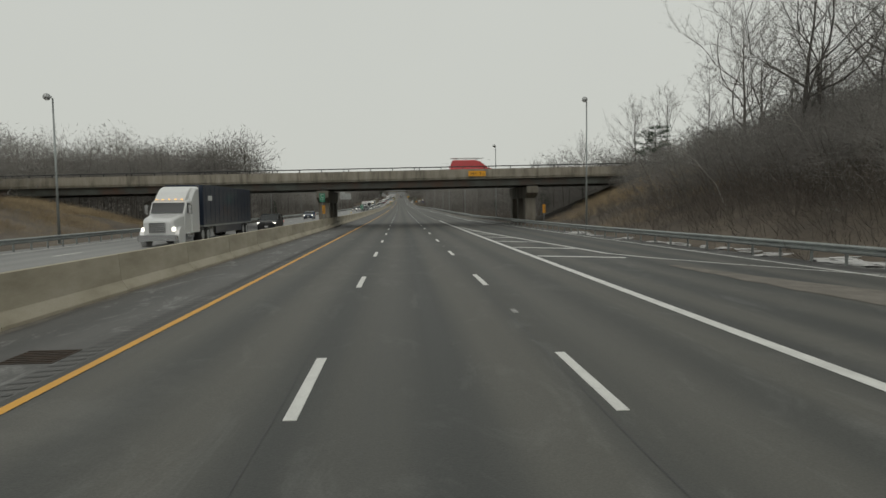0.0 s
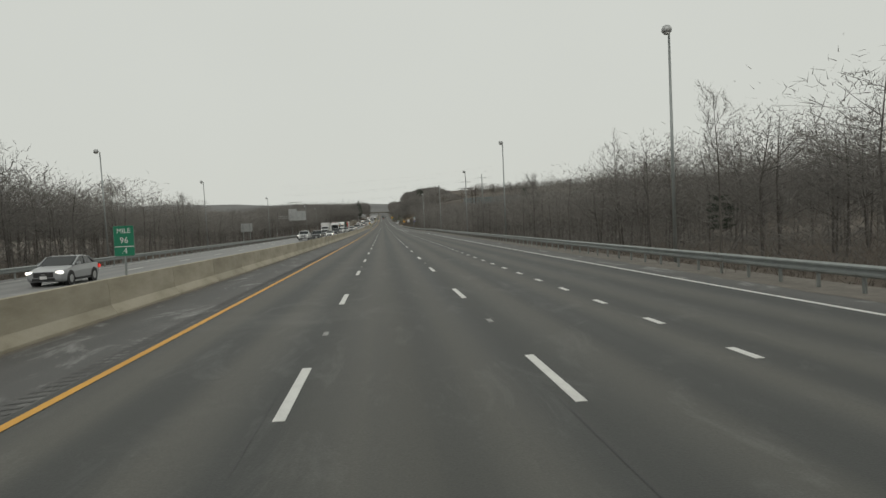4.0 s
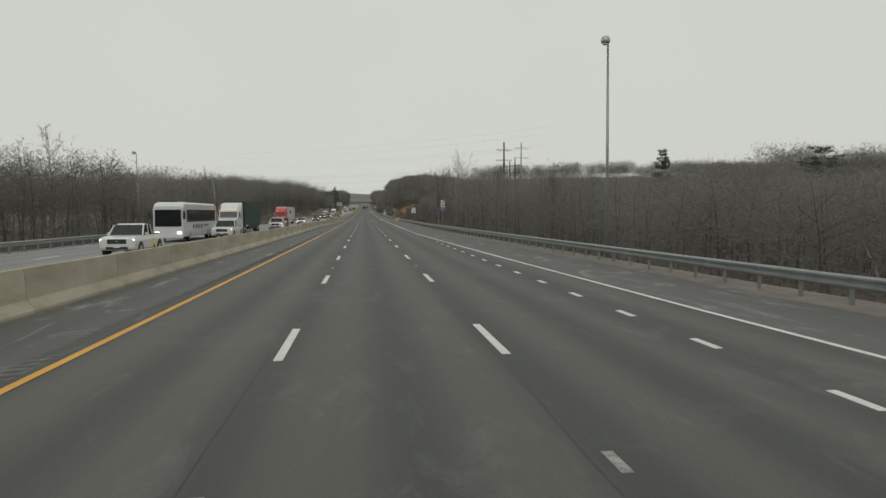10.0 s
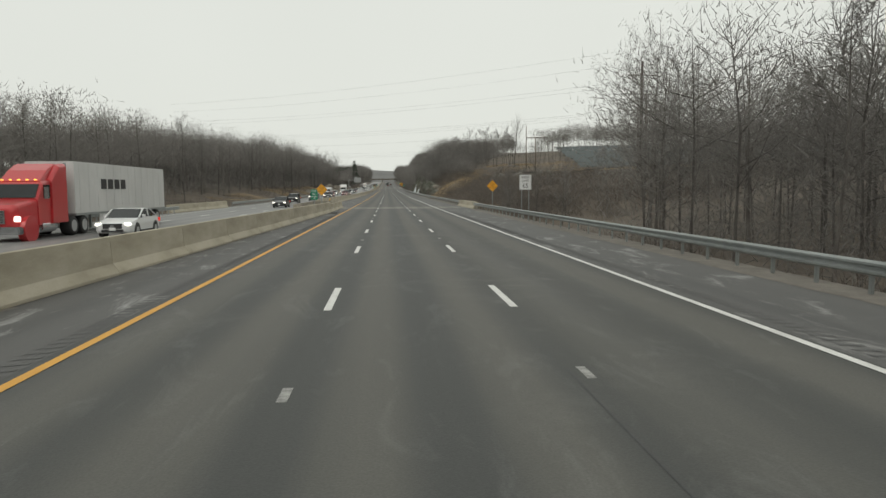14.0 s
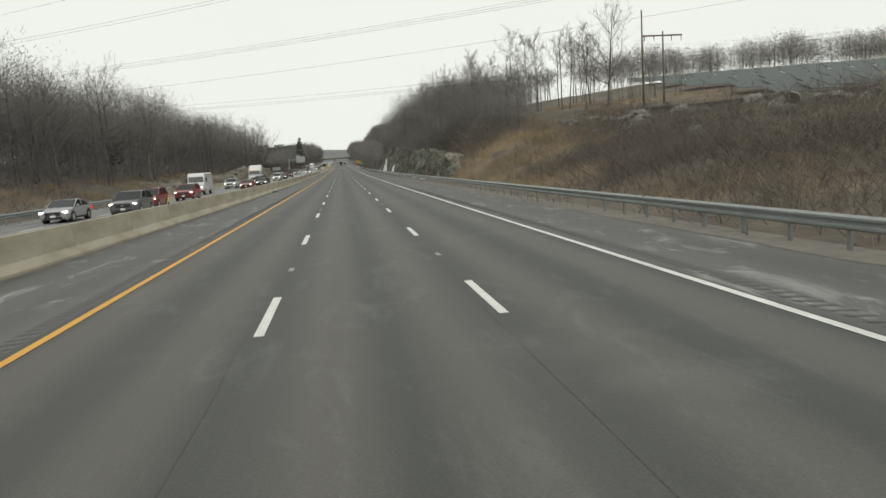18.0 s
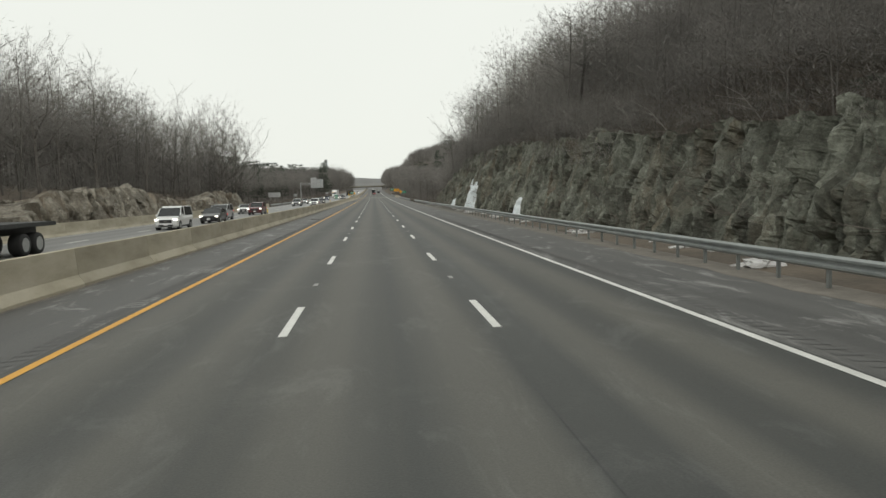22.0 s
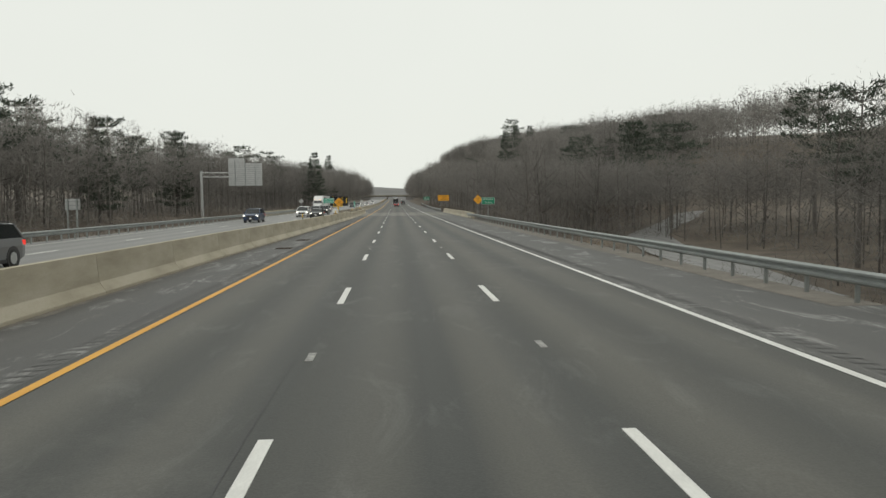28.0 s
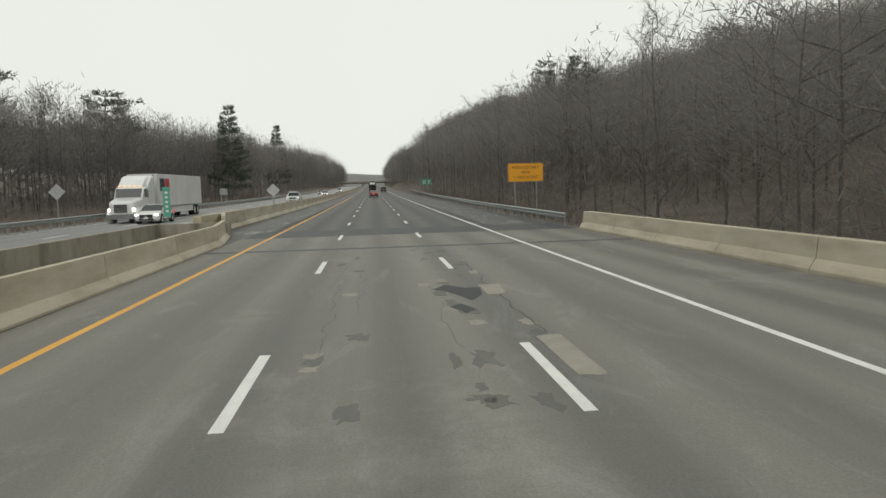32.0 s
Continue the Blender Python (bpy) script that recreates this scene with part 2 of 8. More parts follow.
    L(salted.outputs["Result"], hsv.inputs["Color"])
    L(hsv.outputs["Color"], bs.inputs["Base Color"])
    rr = N("ShaderNodeMapRange")
    rr.inputs["To Min"].default_value, rr.inputs["To Max"].default_value = rough
    L(streak.outputs["Fac"], rr.inputs["Value"])
    L(rr.outputs["Result"], bs.inputs["Roughness"])
    bs.inputs["Specular IOR Level"].default_value = 0.35
    bp = N("ShaderNodeBump")
    bp.inputs["Strength"].default_value, bp.inputs["Distance"].default_value = 0.35, 0.01
    L(grain.outputs["Fac"], bp.inputs["Height"])
    L(bp.outputs["Normal"], bs.inputs["Normal"])
    return m


M_ROAD = asphalt("asphalt", (0.057, 0.059, 0.057), (0.104, 0.102, 0.092), -0.17)
M_SHOULDER = asphalt("shoulder_asphalt", (0.072, 0.072, 0.071), (0.118, 0.117, 0.113), 0.0, 0.6, salt=0.85)
# the opposite lanes' wet reflection is put into this paler base colour
M_OPP = asphalt("pale_asphalt", (0.15, 0.15, 0.148), (0.23, 0.23, 0.225), 0.10, 0.4, (0.4, 0.6))
M_DECK = asphalt("old_deck_asphalt", (0.12, 0.118, 0.108), (0.19, 0.183, 0.16), -0.13, 0.45, salt=0.25)
M_DECKDARK = asphalt("dark_deck_asphalt", (0.045, 0.047, 0.048), (0.075, 0.077, 0.078), 0.05, 0.2)
M_CONC = surface("barrier_concrete", [(0.27, 0.24, 0.175), (0.41, 0.37, 0.285), (0.51, 0.47, 0.385)], 0.8, (1, 0.6, 2.2), (0.75, 0.9), 0, 0.006, 30, 0.12, 0.3, vary=0.08)
M_CONCGREY = surface("bridge_concrete", [(0.13, 0.118, 0.094), (0.27, 0.247, 0.2), (0.35, 0.325, 0.272)], 0.8, (1.6, 1, 0.3), (0.75, 0.9), 0, 0.008, 22, 0.16, 0.2)
# piers take a darker tone than the rest of the bridge concrete
M_PIER = surface("dark_pier_concrete", [(0.07, 0.064, 0.054), (0.15, 0.138, 0.113), (0.23, 0.212, 0.178)], 0.7, (1.4, 1.4, 0.3), (0.75, 0.9), 0, 0.008, 20, 0.18, 0.2)
M_WHITE = surface("white_road_paint", [(0.5, 0.5, 0.48), (0.78, 0.78, 0.75)], 3, (1, 0.4, 1), (0.5, 0.7), 0, 0.0, 40, 0.12, 0.3)
M_WORN = surface("worn_white_paint", [(0.13, 0.13, 0.125), (0.42, 0.42, 0.40)], 5, (1, 1, 1), (0.6, 0.8), 0, 0, 40, 0.2, 0.15)
M_YELLOW = surface("yellow_road_paint", [(0.55, 0.27, 0.03), (0.72, 0.38, 0.05)], 2, (1, 0.3, 1), (0.5, 0.7), 0, 0, 40, 0.1, 0.3)
M_STEEL = surface("galvanised_steel", [(0.22, 0.24, 0.235), (0.36, 0.38, 0.375)], 2.0, (1, 1, 1), (0.4, 0.6), 0.55, 0, 30, 0.08, 0.3)
M_RUST = surface("weathered_girder", [(0.085, 0.046, 0.03), (0.062, 0.062, 0.054), (0.095, 0.107, 0.094)], 0.4, (1, 1, 0.8), (0.6, 0.8), 0.1, 0, 9, 0.2, 0.2)
M_DARKSTEEL = surface("dark_painted_steel", [(0.03, 0.032, 0.033), (0.06, 0.062, 0.062)], 2, (1, 1, 1), (0.5, 0.7), 0.2, 0, 20, 0.1)
M_BARK = surface("bark", [(0.06, 0.054, 0.048), (0.118, 0.108, 0.098), (0.175, 0.163, 0.148)], 3, (1, 1, 0.35), (0.85, 0.95), 0, 0.02, 22, 0.25, 0.25, vary=0.3)
M_TWIG = surface("bare_twigs", [(0.185, 0.176, 0.164), (0.275, 0.262, 0.246)], 0.4, (1, 1, 1), (0.85, 0.95), 0, 0, 6, 0.2, 0.3, vary=0.22)


def see_through(m, share):
    """Thin bundles of twigs or blades pass part of the light on."""
    nt = m.node_tree
    bs = next(n for n in nt.nodes if n.type == "BSDF_PRINCIPLED")
    out = next(n for n in nt.nodes if n.type == "OUTPUT_MATERIAL")
    tr, mix = nt.nodes.new("ShaderNodeBsdfTranslucent"), nt.nodes.new("ShaderNodeMixShader")
    nt.links.new(bs.inputs["Base Color"].links[0].from_socket, tr.inputs["Color"])
    mix.inputs["Fac"].default_value = share
    nt.links.new(bs.outputs["BSDF"], mix.inputs[1])
    nt.links.new(tr.outputs["BSDF"], mix.inputs[2])
    nt.links.new(mix.outputs["Shader"], out.inputs["Surface"])


see_through(M_TWIG, 0.45)
M_BIRCH = surface("pale_bark", [(0.2, 0.19, 0.17), (0.42, 0.4, 0.37)], 5, (1, 1, 0.6), (0.7, 0.9), 0, 0.01, 24, 0.25, 0.3)
M_NEEDLE = surface("pine_needles", [(0.03, 0.043, 0.03), (0.06, 0.08, 0.054)], 1.2, (1, 1, 1), (0.7, 0.9), 0, 0, 9, 0.3, 0.3, vary=0.15)
M_GROUND = surface("leaf_litter", [(0.06, 0.051, 0.042), (0.108, 0.089, 0.07), (0.165, 0.137, 0.106)], 0.25, (1, 1, 1), (0.9, 1.0), 0, 0.05, 5, 0.35, 0.25)
M_GRASS = surface("dry_brown_grass", [(0.2, 0.152, 0.098), (0.39, 0.305, 0.195), (0.55, 0.45, 0.305)], 0.5, (1, 1, 1), (0.9, 1.0), 0, 0.0, 8, 0.35, 0.2, vary=0.35)
see_through(M_GRASS, 0.4)
M_GRAVEL = surface("verge_gravel", [(0.12, 0.11, 0.095), (0.22, 0.2, 0.175)], 1.5, (1, 1, 1), (0.85, 1), 0, 0.02, 30, 0.4)
M_RUBBER = surface("tyre_rubber", [(0.015, 0.015, 0.016), (0.03, 0.03, 0.03)], 6, (1, 1, 1), (0.7, 0.85), 0, 0, 30, 0.1)

# ---- lie of the land ----
U_GRID = [0, 1.5, 3, 4.5, 6, 9, 12, 16, 20, 26, 34, 45, 60, 80, 110, 150, 210, 300, 420]


def prof(points):
    return [lerp_table(points, u) for u in U_GRID]


RIGHT = [(-150, prof([(0, 0), (3, 0.3), (20, 6), (45, 8), (420, 14)])), (55, prof([(0, 0), (3, 0.4), (18, 6), (45, 8), (420, 14)])),
         (88, prof([(0, 0), (4, 0.6), (15, 5.6), (45, 7), (420, 14)])), (108, prof([(0, 0), (3, -0.3), (15, 0.6), (45, 1.5), (420, 14)])),
         (180, prof([(0, 0), (5, -1), (30, -1), (80, 0), (210, 8), (420, 22)])), (310, prof([(0, 0), (6, -2.6), (30, -4), (110, -3), (210, 6), (420, 24)])),
         (440, prof([(0, 0), (6, -1.6), (30, -1.5), (80, 0), (210, 8), (420, 22)])), (492, prof([(0, 0), (3, -2), (26, -2), (60, 3), (110, 9), (420, 18)])),
         (512, prof([(0, -2.5), (3, -3.2), (20, -2), (45, 3.5), (80, 8), (420, 18)])), (535, prof([(0, 0), (6, 0), (20, 1.4), (45, 4.4), (80, 7.5), (420, 18)])),
         (600, prof([(0, 0), (3, 0.3), (12, 2.7), (26, 5.0), (45, 6.6), (60, 7.6), (110, 11), (420, 18)])), (640, prof([(0, 0), (3, 0.2), (6, 2.2), (9, 4.3), (12, 5.2), (26, 6.6), (60, 8.4), (110, 12), (420, 18)])),
         (662, prof([(0, 0), (3, 0.1), (4.5, 0.2), (6, 1.8), (9, 5.9), (12, 7.6), (26, 10), (60, 12), (420, 20)])), (705, prof([(0, 0), (3, 0.1), (4.5, 0.2), (6, 2.1), (9, 6.6), (12, 8.6), (26, 12.5), (60, 17), (420, 26)])),
         (755, prof([(0, 0), (3, 0.1), (4.5, 0.2), (6, 3.1), (9, 9.1), (12, 11), (26, 14.5), (60, 19), (420, 28)])), (785, prof([(0, 0), (3, 0.1), (4.5, 0.2), (6, 2.8), (9, 8.2), (12, 9.5), (26, 12), (60, 16), (420, 27)])),
         (800, prof([(0, 0), (3, 0.1), (4.5, 0.2), (6, 1.8), (9, 5.9), (12, 6.8), (26, 9), (60, 12), (420, 26)])),
         (822, prof([(0, 0), (4, -0.6), (16, 0.5), (45, 4), (110, 12), (420, 28)])), (880, prof([(0, 0), (5, -2.5), (14, -4), (40, -4), (60, 1), (110, 12), (420, 28)])),
         (960, prof([(0, 0), (4, -2.5), (30, -3.4), (60, 2), (110, 12), (420, 28)])), (985, prof([(0, -2.5), (4, -3.6), (30, -3), (60, 3), (110, 13), (420, 28)])),
         (1010, prof([(0, 0), (6, -1), (20, 1), (45, 9), (60, 13), (110, 20), (420, 30)])), (1130, prof([(0, 0), (6, -0.5), (20, 2), (45, 16), (60, 19), (110, 26), (420, 34)])),
         (1260, prof([(0, 0), (6, 0), (20, 5), (45, 26), (60, 29), (110, 35), (420, 40)])), (1400, prof([(0, 0), (6, 0), (20, 7), (45, 31), (60, 35), (110, 41), (420, 46)]))]
LEFT = [(-150, prof([(0, 0), (5, -0.4), (20, 3), (60, 6), (420, 14)])), (75, prof([(0, 0), (4, 0.2), (14, 3.2), (45, 5), (420, 14)])),
        (125, prof([(0, 0), (5, -0.8), (20, -0.6), (110, 0), (420, 12)])), (480, prof([(0, 0), (5, -1.2), (20, -1.2), (110, 0), (420, 16)])),
        (530, prof([(0, 0), (3, -0.4), (12, 0.2), (45, 3), (420, 16)])), (600, prof([(0, 0), (2, 0.3), (6, 1.8), (16, 3.4), (45, 6), (420, 18)])),
        (790, prof([(0, 0), (2, 0.3), (6, 2.2), (16, 4), (45, 6.5), (420, 18)])), (815, prof([(0, 0), (5, -0.4), (20, 0), (60, 2), (420, 18)])),
        (1400, prof([(0, 0), (5, 0), (20, 0.6), (60, 5), (110, 10), (420, 26)]))]
EDGE_R = [(-300, 24.0), (-60, 21.0), (0, 17.6), (40, 14.6), (80, 12.9), (300, 12.9), (400, 10.2), (1600, 10.2)]
EDGE_L = -23.2


def side_height(table, u, y):
    for (ya, pa), (yb, pb) in zip(table, table[1:]):
        if y <= yb:
            k = min(max((y - ya) / (yb - ya), 0), 1)
            k = k * k * (3 - 2 * k)
            break
    else:
        pa = pb = table[-1][1]
        k = 1
    u = min(max(u, 0), 419.9)
    for i in range(len(U_GRID) - 1):
        if u <= U_GRID[i + 1]:
            j = (u - U_GRID[i]) / (U_GRID[i + 1] - U_GRID[i])
            return (pa[i] * (1 - j) + pa[i + 1] * j) * (1 - k) + (pb[i] * (1 - j) + pb[i + 1] * j) * k
    return 0


def land(x, y):
    """Height of the ground at a place."""
    er = lerp_table(EDGE_R, y)
    if x > er:
        h, u = side_height(RIGHT, x - er, y), x - er
    elif x < EDGE_L:
        h, u = side_height(LEFT, EDGE_L - x, y), EDGE_L - x
    else:
        return zr(y) - (2.9 if (505 < y < 521 or 966 < y < 994) else 0.12)
    k = min(u / 12, 1)
    h += k * 0.5 * noise.noise((x * 0.06, y * 0.06, 0)) + k * 0.15 * noise.noise((x * 0.35, y * 0.35, 5))
    return zr(y) + h - 0.06 * (1 - k)


xs = [-3500, -1500, -700, -420, -300, -220, -160, -120, -95, -78, -66] + [-58 + 2.2 * i for i in range(16)] + [-23.3, -23.1, -16, -8.6, -7, 0, 8]
right_u = [-0.1, 0.05, 1, 2, 3, 4, 5, 6, 7.5, 9, 11, 13, 15, 17.5, 20, 23, 26, 30, 34, 39, 45, 52, 60, 70, 80, 95, 110, 130, 160, 200, 260, 340, 460, 800, 1600, 3500]
ys = [-1500, -700, -400, -250, -150] + [-100 + 4 * i for i in range(290)] + [1070, 1090, 1120, 1160, 1220, 1300, 1400, 1550, 1750, 2100, 2700, 3600]
gb = Build()
for yy in ys:
    er = lerp_table(EDGE_R, yy)
    for xx in xs + [er + u for u in right_u]:
        gb.v.append((xx, yy, land(xx, yy)))
nx = len(xs) + len(right_u)
for j in range(len(ys) - 1):
    for i in range(nx - 1):
        a = j * nx + i
        gb.f.append((a, a + 1, a + nx + 1, a + nx))
tagged(part("ground", gb, M_GROUND, smooth=True), "leaf-strewn brown woodland ground beside the motorway", "ground", kind="structure")


# ---- carriageways ----
def strip(name, x0, x1, y0, y1, mat, z=0.0, step=10.0, parent=None, label="", thick=0.0):
    """A ribbon that follows the road; x0 and x1 are numbers or functions of y."""
    f0 = x0 if callable(x0) else (lambda y: x0)
    f1 = x1 if callable(x1) else (lambda y: x1)
    b = Build()
    n = max(1, math.ceil((y1 - y0) / step))
    rings = []
    for i in range(n + 1):
        y = y0 + (y1 - y0) * i / n
        a, c = f0(y), f1(y)
        r = [(a, y, zr(y) + z), (c, y, zr(y) + z)]
        if thick:
            r += [(c, y, zr(y) + z - thick), (a, y, zr(y) + z - thick)]
        rings.append(r)
    b.loft(rings, caps=bool(thick), closed=bool(thick))
    return part(name, b, mat, parent, label)


def edge_r(y):
    return lerp_table(EDGE_R, y)


V_LINE = [(-200, 28.0), (0, 15.0), (47, 12.8), (82, 11.4), (95, 10.3), (112, 9.7), (140, 9.6), (285, 9.5), (317, 7.5), (346, 6.55), (368, 6.0), (385, 5.56), (1600, 5.56)]
B_X = [(-200, -8.55), (440, -8.6), (497, -6.85), (522, -6.85), (523, -10.3), (540, -10.4), (572, -9.7), (600, -9.2), (655, -8.75), (800, -8.6), (880, -8.4), (925, -7.4), (948, -7.0), (1000, -6.95),
       (1001, -9.2), (1080, -8.6), (1600, -8.6)]


def barrier_x(y):
    return lerp_table(B_X, y)


road = tagged(strip("road", -5.45, lambda y: lerp_table(V_LINE, y) + 0.15, -120, 1800, M_ROAD, 0.0, 6, thick=0.1),
              "dark grey asphalt carriageway with worn wheel tracks", "road", kind="structure")
tagged(strip("shoulder_inner", -10.6, -5.45, -120, 1800, M_SHOULDER, -0.004, 6, thick=0.1), "scuffed grey asphalt inner shoulder", "road", kind="structure")
tagged(strip("shoulder_outer", lambda y: lerp_table(V_LINE, y) + 0.15, edge_r, -120, 1800, M_SHOULDER, -0.004, 6, thick=0.1), "scuffed grey asphalt outer shoulder", "road", kind="structure")
tagged(strip("road_opposite", EDGE_L - 0.3, -10.6, -120, 1800, M_OPP, -0.006, 6, thick=0.1), "damp asphalt of the opposite carriageway, pale with painted wet sheen", "road", kind="structure")
for y0, y1, mats in ((505.5, 521, 1), (965.6, 1000, 2)):
    if mats == 1:
        strip("deck_surface", -6.6, 9.9, y0 + 4, y1 - 2, M_DECK, 0.005, 4, road, "pale worn bridge deck surfacing")
        strip("deck_joint", -6.6, 9.9, y0 + 2.6, y0 + 4, M_DECKDARK, 0.007, 4, road, "dark deck joint band")
    else:
        strip("deck_surface", -6.6, 9.9, y0, y1, M_DECK, 0.005, 4, road, "pale worn cracked bridge deck surfacing")

# painted lines
marks = tagged(new("lane_markings"), "painted white and yellow lane lines on the asphalt", "road marking", kind="structure")
strip("yellow_line", -5.29, -5.13, -120, 1700, M_YELLOW, 0.008, 10, marks, "solid yellow edge line")
strip("white_line", 5.47, 5.63, 380, 1700, M_WHITE, 0.008, 10, marks, "solid white edge line")
strip("white_line", lambda y: lerp_table(V_LINE, y) - 0.08, lambda y: lerp_table(V_LINE, y) + 0.08, -120, 381, M_WHITE, 0.008, 6, marks, "solid white edge line")
strip("gore_line", 5.15, 5.42, -120, 109, M_WHITE, 0.008, 6, marks, "thick white line")
strip("gore_line", lambda y: lerp_table([(18, 17.6), (26, 13.5), (30, 11.3), (35, 8.9), (47, 7.8), (60, 6.6), (66, 6.1), (72, 5.7), (78, 5.42)], y),
      lambda y: lerp_table([(18, 17.75), (26, 13.65), (30, 11.48), (35, 9.12), (47, 8.02), (60, 6.82), (66, 6.32), (72, 5.92), (78, 5.6)], y), 18, 78, M_WHITE, 0.0085, 3, marks, "thick white line")
for gy in (34, 40.5, 47, 53, 59, 65.5):
    gx = lerp_table([(20, 10.2), (35, 8.9), (47, 7.9), (60, 6.75), (72, 6.15)], gy)
    b = Build()
    z = zr(gy) + 0.0085
    b.quad((5.45, gy + 1.2, z), (5.45, gy + 0.75, z), (gx, gy - 0.8, z), (gx, gy - 0.35, z))
    part("chevron_bar", b, M_WHITE, marks)
strip("sand_drift", lambda y: lerp_table([(8, 10.8), (19, 9.9), (23, 9.5), (29.5, 9.2)], y) + 0.2 * noise.noise((y * 0.8, 1, 0)), lambda y: lerp_table([(8, 13.2), (19, 12.2), (22, 11.4), (25, 10.4), (29.5, 9.5)], y) + 0.25 * noise.noise((y * 1.1, 5, 0)),
      8, 29.5, M_GRAVEL, 0.012, 0.7, road, "strip of brown sand and grit washed over the shoulder")
dash_mesh = Build().box(-0.075, 0.075, 0, 3.05, -0.004, 0.008).mesh("lane_dash", M_WHITE)
worn_mesh = Build().box(-0.06, 0.06, 0, 0.55, -0.004, 0.006).mesh("worn_dash", M_WORN)
dot_mesh = Build().box(-0.075, 0.075, 0, 0.92, -0.004, 0.008).mesh("dotted_dash", M_WHITE)
for lx in (-1.83, 1.83):
    for k in range(-8, 125):
        y = k * 12.192
        if y > 508:
            y += -1.95 if y < 965 else -4.2
        part("lane_dash", dash_mesh, None, marks, at=pose(lx, y, zr(y), grade(y)))
        if k % 2 == (1 if y < 508 else 0) and 0 < y < 960:
            part("worn_dash", worn_mesh, None, marks, "recessed reflector with a scraped pale patch", at=pose(lx, y + (6.4 if lx < 0 else 7.0), zr(y + 7), grade(y)))
for k in range(68):
    y = 113.68 + k * 3.695
    part("dotted_dash", dot_mesh, None, marks, at=pose(5.0 + 0.45 * min((y - 112) / 90, 1), y, zr(y), grade(y)))
for lx in (-14.55, -18.2):
    for k in range(-4, 110):
        y = 4 + k * 12.192
        part("lane_dash", dash_mesh, None, marks, at=pose(lx, y, zr(y) - 0.004, grade(y)))
strip("white_line", -21.95, -21.8, -120, 1700, M_WHITE, 0.004, 10, marks)
strip("yellow_line", -10.95, -10.8, -120, 1700, M_YELLOW, 0.004, 10, marks)

# ---- median barrier: sloped-face concrete segments ----
def barrier_profile(s=1.0):
    half = [(0.33, 0.0), (0.33, 0.08), (0.16, 0.33), (0.1, 1.07)]
    return [(a * s, z) for a, z in half] + [(-a * s, z) for a, z in half[::-1]]


def barrier_mesh(length, name="segment"):
    b = Build()
    pf = barrier_profile()
    g = 0.005
    b.loft([[(x, y, z) for x, z in pf] for y in (g, length - g)])
    return b.mesh(name, M_CONC, bevel=0.007)


seg_mesh = barrier_mesh(6.1)
barrier = tagged(new("median_barrier"), "tan concrete sloped-face barrier in separate segments along the median", "barrier", kind="structure")
y = -91.5
while y < 1500:
    if not (521 <= y + 3 <= 523.5 or 998 < y + 3 < 1003):
        a, c = barrier_x(y), barrier_x(y + 6.1)
        if abs(a - c) < 1.5:
            low = 0.8 if (498 < y < 520 or 944 < y < 998) else 1.0
            part("segment", seg_mesh, None, barrier, at=pose(a, y, zr(y), grade(y), 0, math.degrees(math.atan2(a - c, 6.1))) @ Matrix.Diagonal((1, 1, low, 1)))
    y += 6.1


# ---- guard rails: steel W-beam on posts ----
WBEAM = [(0.0, 0.42), (0.03, 0.44), (0.08, 0.47), (0.08, 0.52), (0.02, 0.56), (0.02, 0.61), (0.08, 0.65), (0.08, 0.70), (0.03, 0.73), (0.0, 0.75)]
post_mesh = Build().box(-0.07, 0.0, -0.05, 0.05, -0.5, 0.72).box(0.0, 0.06, -0.03, 0.03, 0.45, 0.7).mesh("post", M_STEEL)


def guard_rail(xf, y0, y1, side, label, named_posts=True, raise_to=0.0):
    """side: -1 when the traffic passes on the rail's left."""
    g = tagged(new("guard_rail"), label, "guard rail")
    n = max(2, math.ceil((y1 - y0) / 7.62))
    b = Build()
    rings = []
    for i in range(n + 1):
        y = y0 + (y1 - y0) * i / n
        front = [(xf(y) + side * d, y, zr(y) + z + raise_to) for d, z in WBEAM]
        back = [(xf(y) + side * (d - 0.012), y, zr(y) + z + raise_to) for d, z in WBEAM[::-1]]
        rings.append(front + back)
    b.loft(rings)
    part("beam", b, M_STEEL, g)
    y, k = y0 + 0.5, 0
    rest = Build()
    while y < y1:
        if named_posts and k < 250:
            part("post", post_mesh, None, g, at=pose(xf(y) - side * 0.04 + 0.0, y, zr(y) + raise_to, 0, 0, 0 if side > 0 else 180))
        else:
            x = xf(y) - side * 0.09
            rest.box(x - 0.04, x + 0.04, y - 0.05, y + 0.05, zr(y) - 0.5, zr(y) + 0.72)
        y += 1.905
        k += 1
    if rest.v:
        tagged(part("post", rest, M_STEEL, g), kind="stuff")
    return g


RAIL_R = [(-120, 22.0), (0, 16.6), (30, 15.0), (55, 13.0), (80, 12.2), (110, 11.0), (125, 11.4), (200, 12.4), (300, 12.6), (320, 11.3), (380, 10.1), (420, 9.7), (1600, 9.75)]
rail_r = lambda y: lerp_table(RAIL_R, y)
guard_rail(rail_r, -60, 300, -1, "galvanised steel guard rail on short posts beside the shoulder")
guard_rail(rail_r, 300, 507.2, -1, "galvanised steel guard rail on short posts beside the shoulder")
guard_rail(rail_r, 521, 837, -1, "galvanised steel guard rail on short posts below the rock cut")
guard_rail(lambda y: 9.75 + max(0, (812 - y) * -0.0), 860, 945, -1, "galvanised steel guard rail on short posts above the low woodland")
guard_rail(lambda y: 9.6 + max(0, y - 1030) * 0.02, 999, 1200, -1, "galvanised steel guard rail on short posts beside the shoulder")
guard_rail(lambda y: EDGE_L + 0.6, -100, 500, 1, "weathered steel guard rail along the far edge of the opposite carriageway", False)
